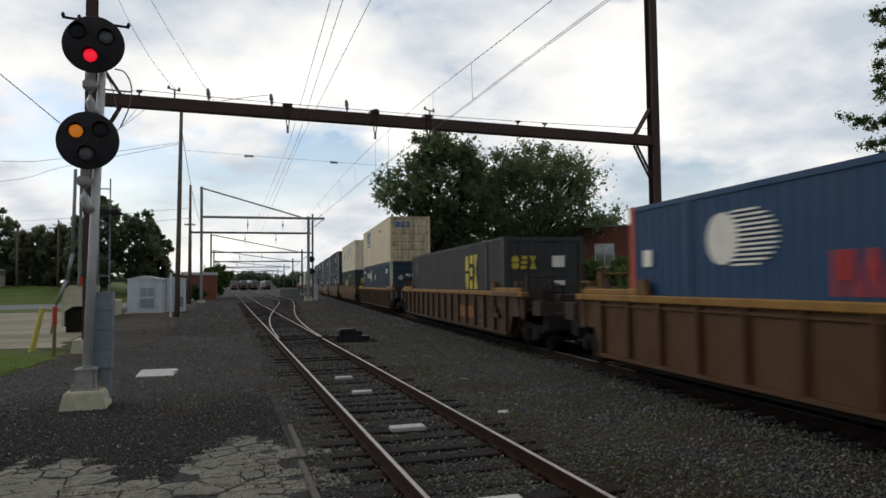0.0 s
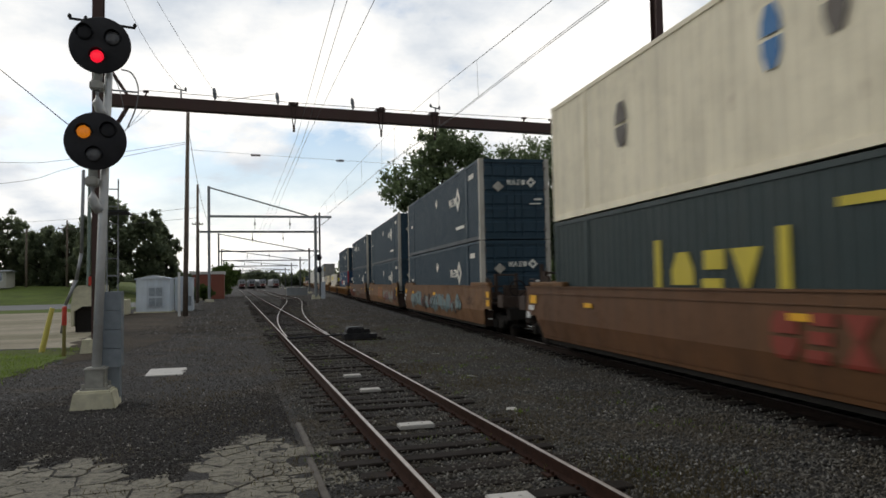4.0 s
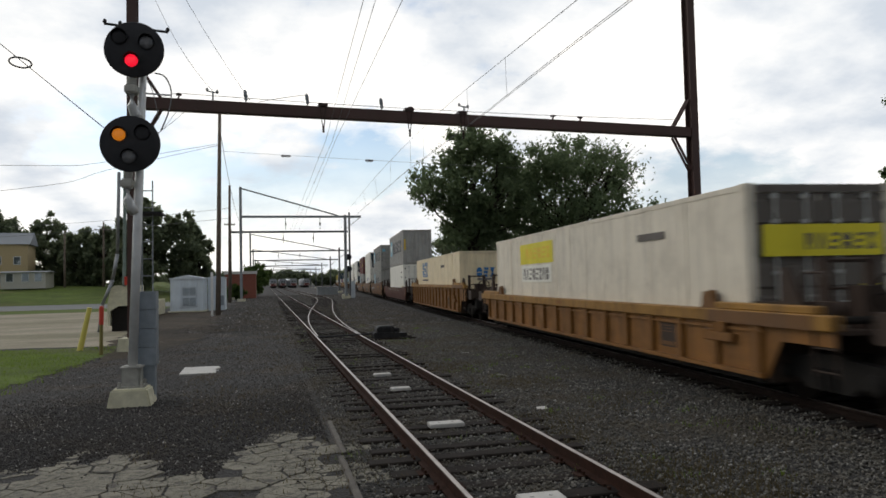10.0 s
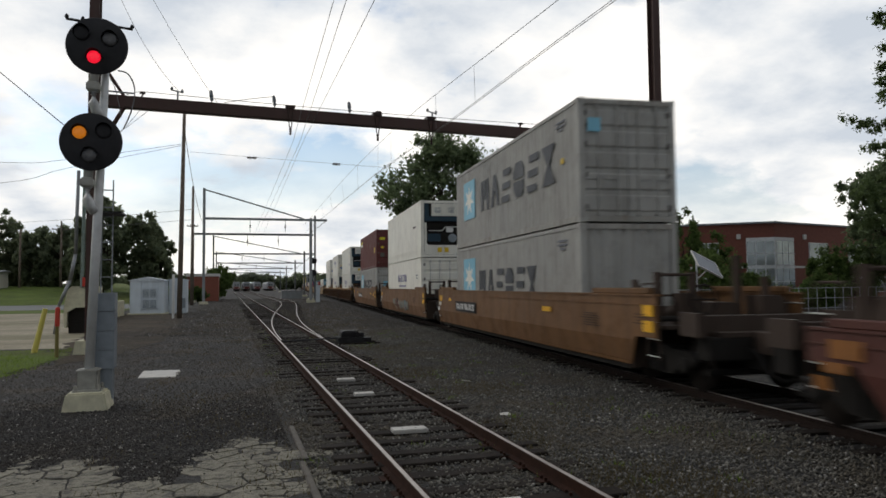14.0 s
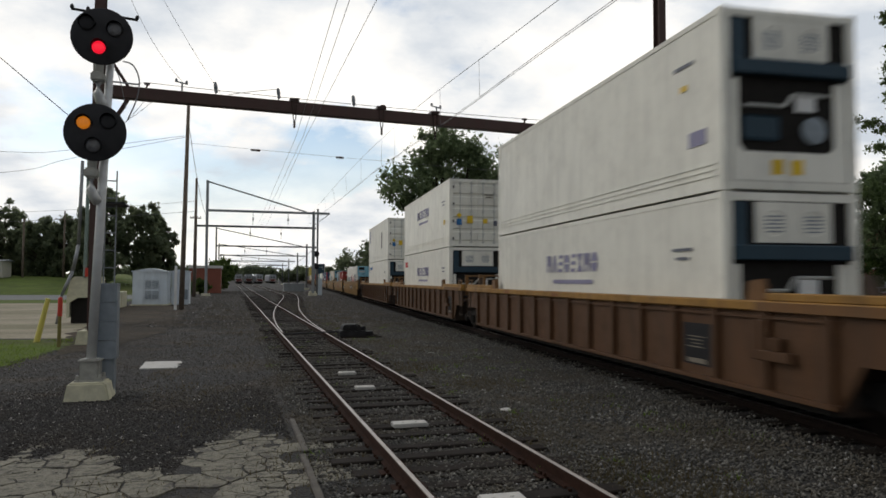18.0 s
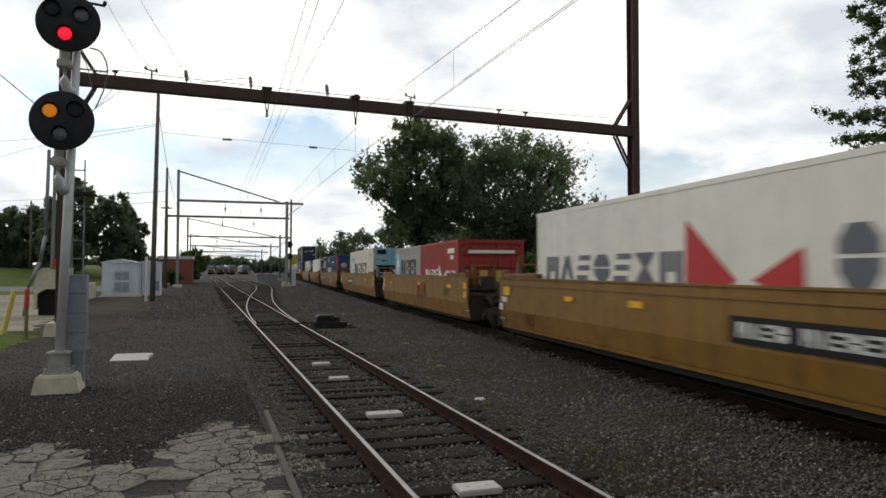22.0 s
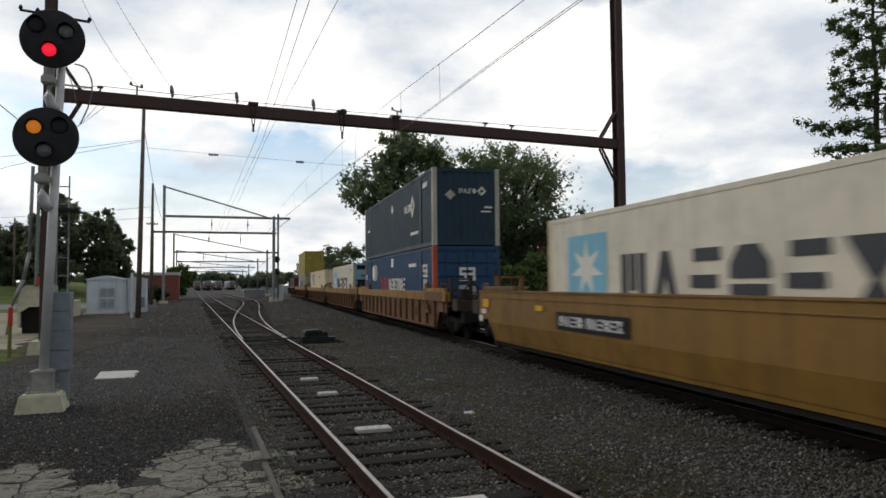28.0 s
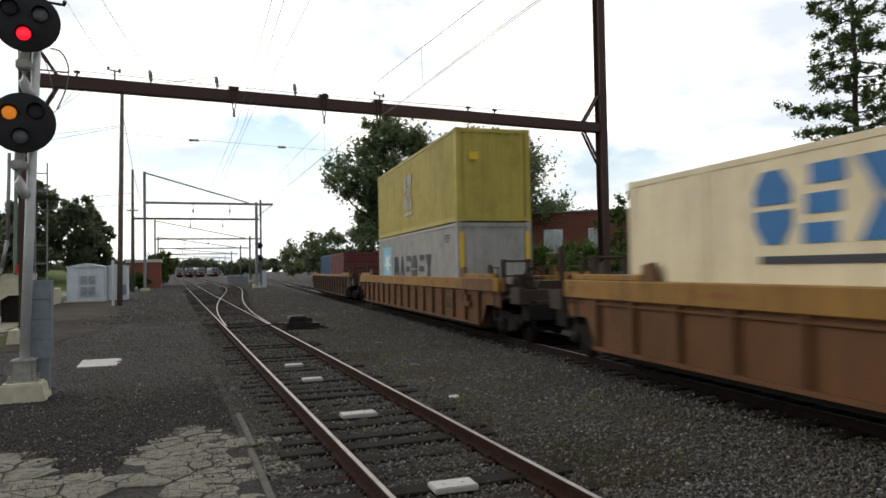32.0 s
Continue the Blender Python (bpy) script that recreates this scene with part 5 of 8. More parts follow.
            for k in (0.25, 0.72):
                xx = x * (hw - 0.18) * k

                def rod_shape(bm):
                    rod(bm, (xx, e - 0.045, 0.13), (xx, e - 0.045, h - 0.13), 0.018, n=6)
                    for zz in (0.2, 0.55, 1.5, 2.3, h - 0.2):
                        box(bm, xx - 0.05, xx + 0.05, e - 0.05, e, zz - 0.03, zz + 0.03)
                    box(bm, xx - 0.02, xx + 0.30 * x, e - 0.06, e - 0.04, 1.0, 1.04)
                piece("lock_rod", (feet, x, k), rod_shape, M["alu"] if colour in ("white", "offwhite") else em, c)
    elif end == "blank":
        piece("end_wall", feet, lambda bm: wave(bm, -half + 0.02, -hw + 0.16, hw - 0.16, 0.15, h - 0.13, 0.3, 0.045, "x", -1), em, c)
    else:
        # refrigeration machinery in the end that faces the camera
        um = BOX["paleblue"] if end == "reefer_blue" else BOX["white"]
        dark = M["black"]
        # flat black sheet: the shade inside the machinery opening, put in as colour
        piece("machine_bay", (feet, 1), lambda bm: box(bm, -1.04, 1.04, e + 0.0, e + 0.03, 0.14, h - 0.13), dark, c)

        def cover(bm):
            box(bm, *((-0.66, 0.70) if end == "reefer" else (-0.98, 0.98)), e - 0.05, e + 0.0, 2.10, h - 0.16)
            for x in (-0.34, 0.36):
                lathe(bm, (x, e - 0.05, 2.40), (0, -1, 0), [(0, 0.24), (0.015, 0.24), (0.015, 0.20), (0.004, 0.19)], 16)
        bm = bmesh.new()
        cover(bm)
        part("machine_cover", bm, um, c, "panel over the cooling fans")
        if end == "reefer_blue":
            bm = bmesh.new()
            box(bm, -1.12, 1.14, e - 0.13, e - 0.05, 1.92, h - 0.02)
            bmesh.ops.bevel(bm, geom=bm.edges[:], offset=0.03, segments=2, affect="EDGES")
            front = part("cooling_unit", bm, um, c, "scuffed pale blue cooling unit")
            # the vent is a black plate, its inner shade painted instead of cut
            for x0, x1, z0, z1, ink, word in ((-0.98, -0.42, 2.50, 2.78, M["black"], "vent_opening"), (-1.0, -0.36, 2.24, 2.40, BOX["palelabel"], "label_plate"), (0.1, 0.3, 2.30, 2.40, M["white"], "label_plate"), (-0.72, -0.40, 1.98, 2.12, M["black"], "latch"), (0.62, 0.72, 2.04, 2.28, M["taupe_dark"], "latch")):
                bm = bmesh.new()
                box(bm, x0, x1, e - 0.137, e - 0.128, z0, z1)
                part(word, bm, ink, front)
            for x in (0.18, 0.78):
                for k in range(3):
                    bm = bmesh.new()
                    box(bm, x - 0.24, x + 0.18, e - 0.14, e - 0.128, 2.52 + 0.07 * k, 2.555 + 0.07 * k)
                    part("louvre", bm, M["bluebox"], front)
        bm = bmesh.new()
        box(bm, -1.04, 1.04, e - 0.15, e + 0.0, 1.82, 2.06)
        box(bm, -1.03, -0.80, e - 0.03, e + 0.0, 2.04, h - 0.16)
        bmesh.ops.bevel(bm, geom=bm.edges[:], offset=0.02, segments=1, affect="EDGES")
        part("drip_rail", bm, BOX["navy"] if end == "reefer" else um, c, "painted rail under the fans")
        bm = bmesh.new()
        prism(bm, [(-1.03, 0.16), (1.03, 0.16), (1.03, 1.76), (0.80, 1.76), (0.80, 0.72), (0.70, 0.62), (-0.82, 0.62), (-0.92, 0.72), (-0.92, 1.76), (-1.03, 1.76)], "y", e - 0.03, e + 0.0)
        part("machine_frame", bm, um, c, "painted panel round the machinery opening")
        bm = bmesh.new()
        box(bm, -0.86, -0.20, e - 0.03, e + 0.0, 0.80, 1.20)
        bmesh.ops.bevel(bm, geom=bm.edges[:], offset=0.04, segments=1, affect="EDGES")
        part("control_box", bm, BOX["navy"] if end == "reefer" else um, c)
        bm = bmesh.new()
        lathe(bm, (0.42, e + 0.0, 0.98), (0, -1, 0), [(0, 0.22), (0.05, 0.22), (0.06, 0.14)], 16)
        part("compressor", bm, M["cabinetdark"], c, "grey compressor drum")
        bm = bmesh.new()
        tube_line = [(-0.8, 1.35), (-0.1, 1.35), (0.05, 1.55), (0.7, 1.55)]
        for p, q in zip(tube_line, tube_line[1:]):
            rod(bm, (p[0], e - 0.02, p[1]), (q[0], e - 0.02, q[1]), 0.03, n=6)
        part("cooling_pipe", bm, M["alu"], c)
        bm = bmesh.new()
        box(bm, 0.10, 0.46, e - 0.028, e + 0.0, 1.28, 1.52)
        part("meter", bm, M["white"], c)
        for x in (-0.34, 0.36):
            bm = bmesh.new()
            for i in range(5):
                box(bm, x - 0.16, x + 0.16, e - 0.058, e - 0.048, 2.26 + 0.06 * i, 2.285 + 0.06 * i)
            part("grille", bm, M["bluebox"], c, "dark louvred grille")
        for x in (-0.25, 0.1):
            bm = bmesh.new()
            box(bm, x - 0.11, x + 0.11, e - 0.034, e - 0.028, 0.26, 0.50)
            part("warning_label", bm, BOX["label"], c, "small amber label")
    sx = -hw - 0.002
    for i, (kind, y, zz, w, hh, col) in enumerate(marks):
        marking(c, kind, sx - 0.0015 * i, y, zz, w, hh, BOX[col] if col in BOX else M[col])
    for i, (kind, x, zz, w, hh, col) in enumerate(endmarks):
        marking(c, kind, x, (-half - 0.045 if end == "doors" else -half - 0.012) - 0.0015 * i, zz, w, hh, BOX[col] if col in BOX else M[col], "end")
    return c


# word, emblem and label layouts; the side's far end is at +y
STARMARK = (("plaque", 4.1, 1.0, 1.6, 1.4, "skyblue"), ("star", 4.1, 1.12, 1.3, 1.15, "white"), ("row6", -1.1, 1.12, 7.3, 1.02, "ink"), ("bar", -5.0, 2.52, 0.6, 0.05, "inkpale"), ("bar", -5.0, 2.42, 0.6, 0.05, "inkpale"), ("bar", -5.0, 2.32, 0.3, 0.05, "inkpale"), ("bar", -5.1, 1.5, 0.16, 0.14, "label"))
STARLOW = (("plaque", 4.2, 1.1, 1.7, 1.36, "skyblue"), ("star", 4.2, 1.2, 1.4, 1.15, "white"), ("row6", -0.17, 1.0, 6.1, 1.0, "ink"), ("bar", -5.0, 2.52, 0.6, 0.05, "inkpale"), ("bar", -5.0, 2.42, 0.6, 0.05, "inkpale"), ("bar", -5.0, 2.32, 0.3, 0.05, "inkpale"))
NAVYMARK = (("row4", -3.65, 1.62, 1.2, 0.32, "white"), ("lozenge", -4.65, 1.32, 0.85, 0.95, "white"), ("diamond", -0.3, 1.88, 0.42, 0.45, "white"), ("bar", -6.9, 2.3, 0.7, 0.18, "white"), ("bar", -5.0, 0.6, 1.4, 0.12, "white"), ("bar", 6.6, 1.5, 0.5, 0.12, "white"))
NAVYFAR = (("row4", 3.9, 1.95, 1.8, 0.40, "white"), ("lozenge", 2.4, 1.65, 0.9, 0.95, "white"), ("diamond", -0.2, 1.75, 0.5, 0.5, "white"), ("bar", 6.8, 2.35, 0.7, 0.2, "white"), ("bar", -6.4, 2.2, 0.6, 0.3, "white"))
NAVYEND = (("row4", 0.05, 1.95, 0.7, 0.18, "white"), ("lozenge", 0.6, 1.86, 0.36, 0.36, "white"), ("diamond", -0.62, 1.70, 0.42, 0.38, "post"), ("bar", 0.85, 1.4, 0.3, 0.07, "white"), ("bar", 0.75, 1.25, 0.4, 0.05, "white"))
STACKMARK = (("disc", 5.12, 1.72, 0.80, 0.80, "white"), ("stripes", 4.55, 1.70, 1.40, 0.86, "white"), ("row5", 1.85, 1.28, 2.15, 0.56, "flag"), ("row10", -1.2, 1.20, 3.8, 0.56, "white"), ("bar", -0.25, 2.3, 0.5, 0.4, "white"), ("bar", -4.6, 2.2, 1.4, 0.14, "white"), ("bar", 7.4, 1.75, 0.3, 0.3, "white"))
NUMBERS = (("fifty", -6.85, 1.75, 0.68, 0.5, "white"), ("bar", -6.85, 1.3, 0.62, 0.38, "palelabel"))
BLUEMARK = (("row3", 3.9, 1.72, 2.4, 0.92, "letterblue"), ("row8", 3.8, 1.48, 2.3, 0.12, "ink"), ("bar", -3.0, 2.2, 1.2, 0.14, "taupe"))
VIOLET = (("row8", 0.1, 1.70, 3.2, 0.42, "lilac"), ("row6", 0.0, 1.42, 2.4, 0.12, "lilac"), ("bar", -4.9, 2.0, 0.6, 0.05, "inkpale"), ("bar", -4.9, 1.85, 0.4, 0.05, "inkpale"), ("bar", -5.1, 1.0, 0.3, 0.2, "label"))
DOORTAGS = (("diamond", -0.80, 1.22, 0.24, 0.22, "label"), ("bar", -0.80, 0.92, 0.22, 0.26, "letterblue"), ("bar", -0.33, 1.0, 0.26, 0.32, "label"), ("bar", 0.34, 1.0, 0.2, 0.2, "label"), ("bar", 0.78, 0.90, 0.16, 0.22, "inkpale"), ("bar", 0.5, 2.2, 0.4, 0.04, "taupe"), ("bar", 0.5, 2.1, 0.3, 0.04, "taupe"))
BLUEEND = (("row3", 0.0, 1.62, 0.98, 0.46, "letterblue"), ("row8", 0.0, 1.48, 0.9, 0.09, "inkpale"))
PLATE = (("bar", 3.55, 0.87, 3.0, 0.37, "plate"), ("row4", 4.35, 0.95, 1.1, 0.21, M["white"]), ("row6", 2.95, 0.95, 1.4, 0.21, M["white"]), ("bar", 6.0, 1.22, 0.4, 0.12, "tag"), ("bar", -4.8, 1.18, 0.6, 0.12, "tag"))
REDMARK = (("row3", -1.35, 0.75, 1.9, 0.62, "red_mark"), ("bar", -1.0, 1.25, 0.4, 0.1, "tag"), ("bar", -6.0, 1.25, 0.5, 0.12, "tag"), ("bar", 5.6, 1.2, 0.4, 0.1, "tag"))

A, K = "art", "coupler"
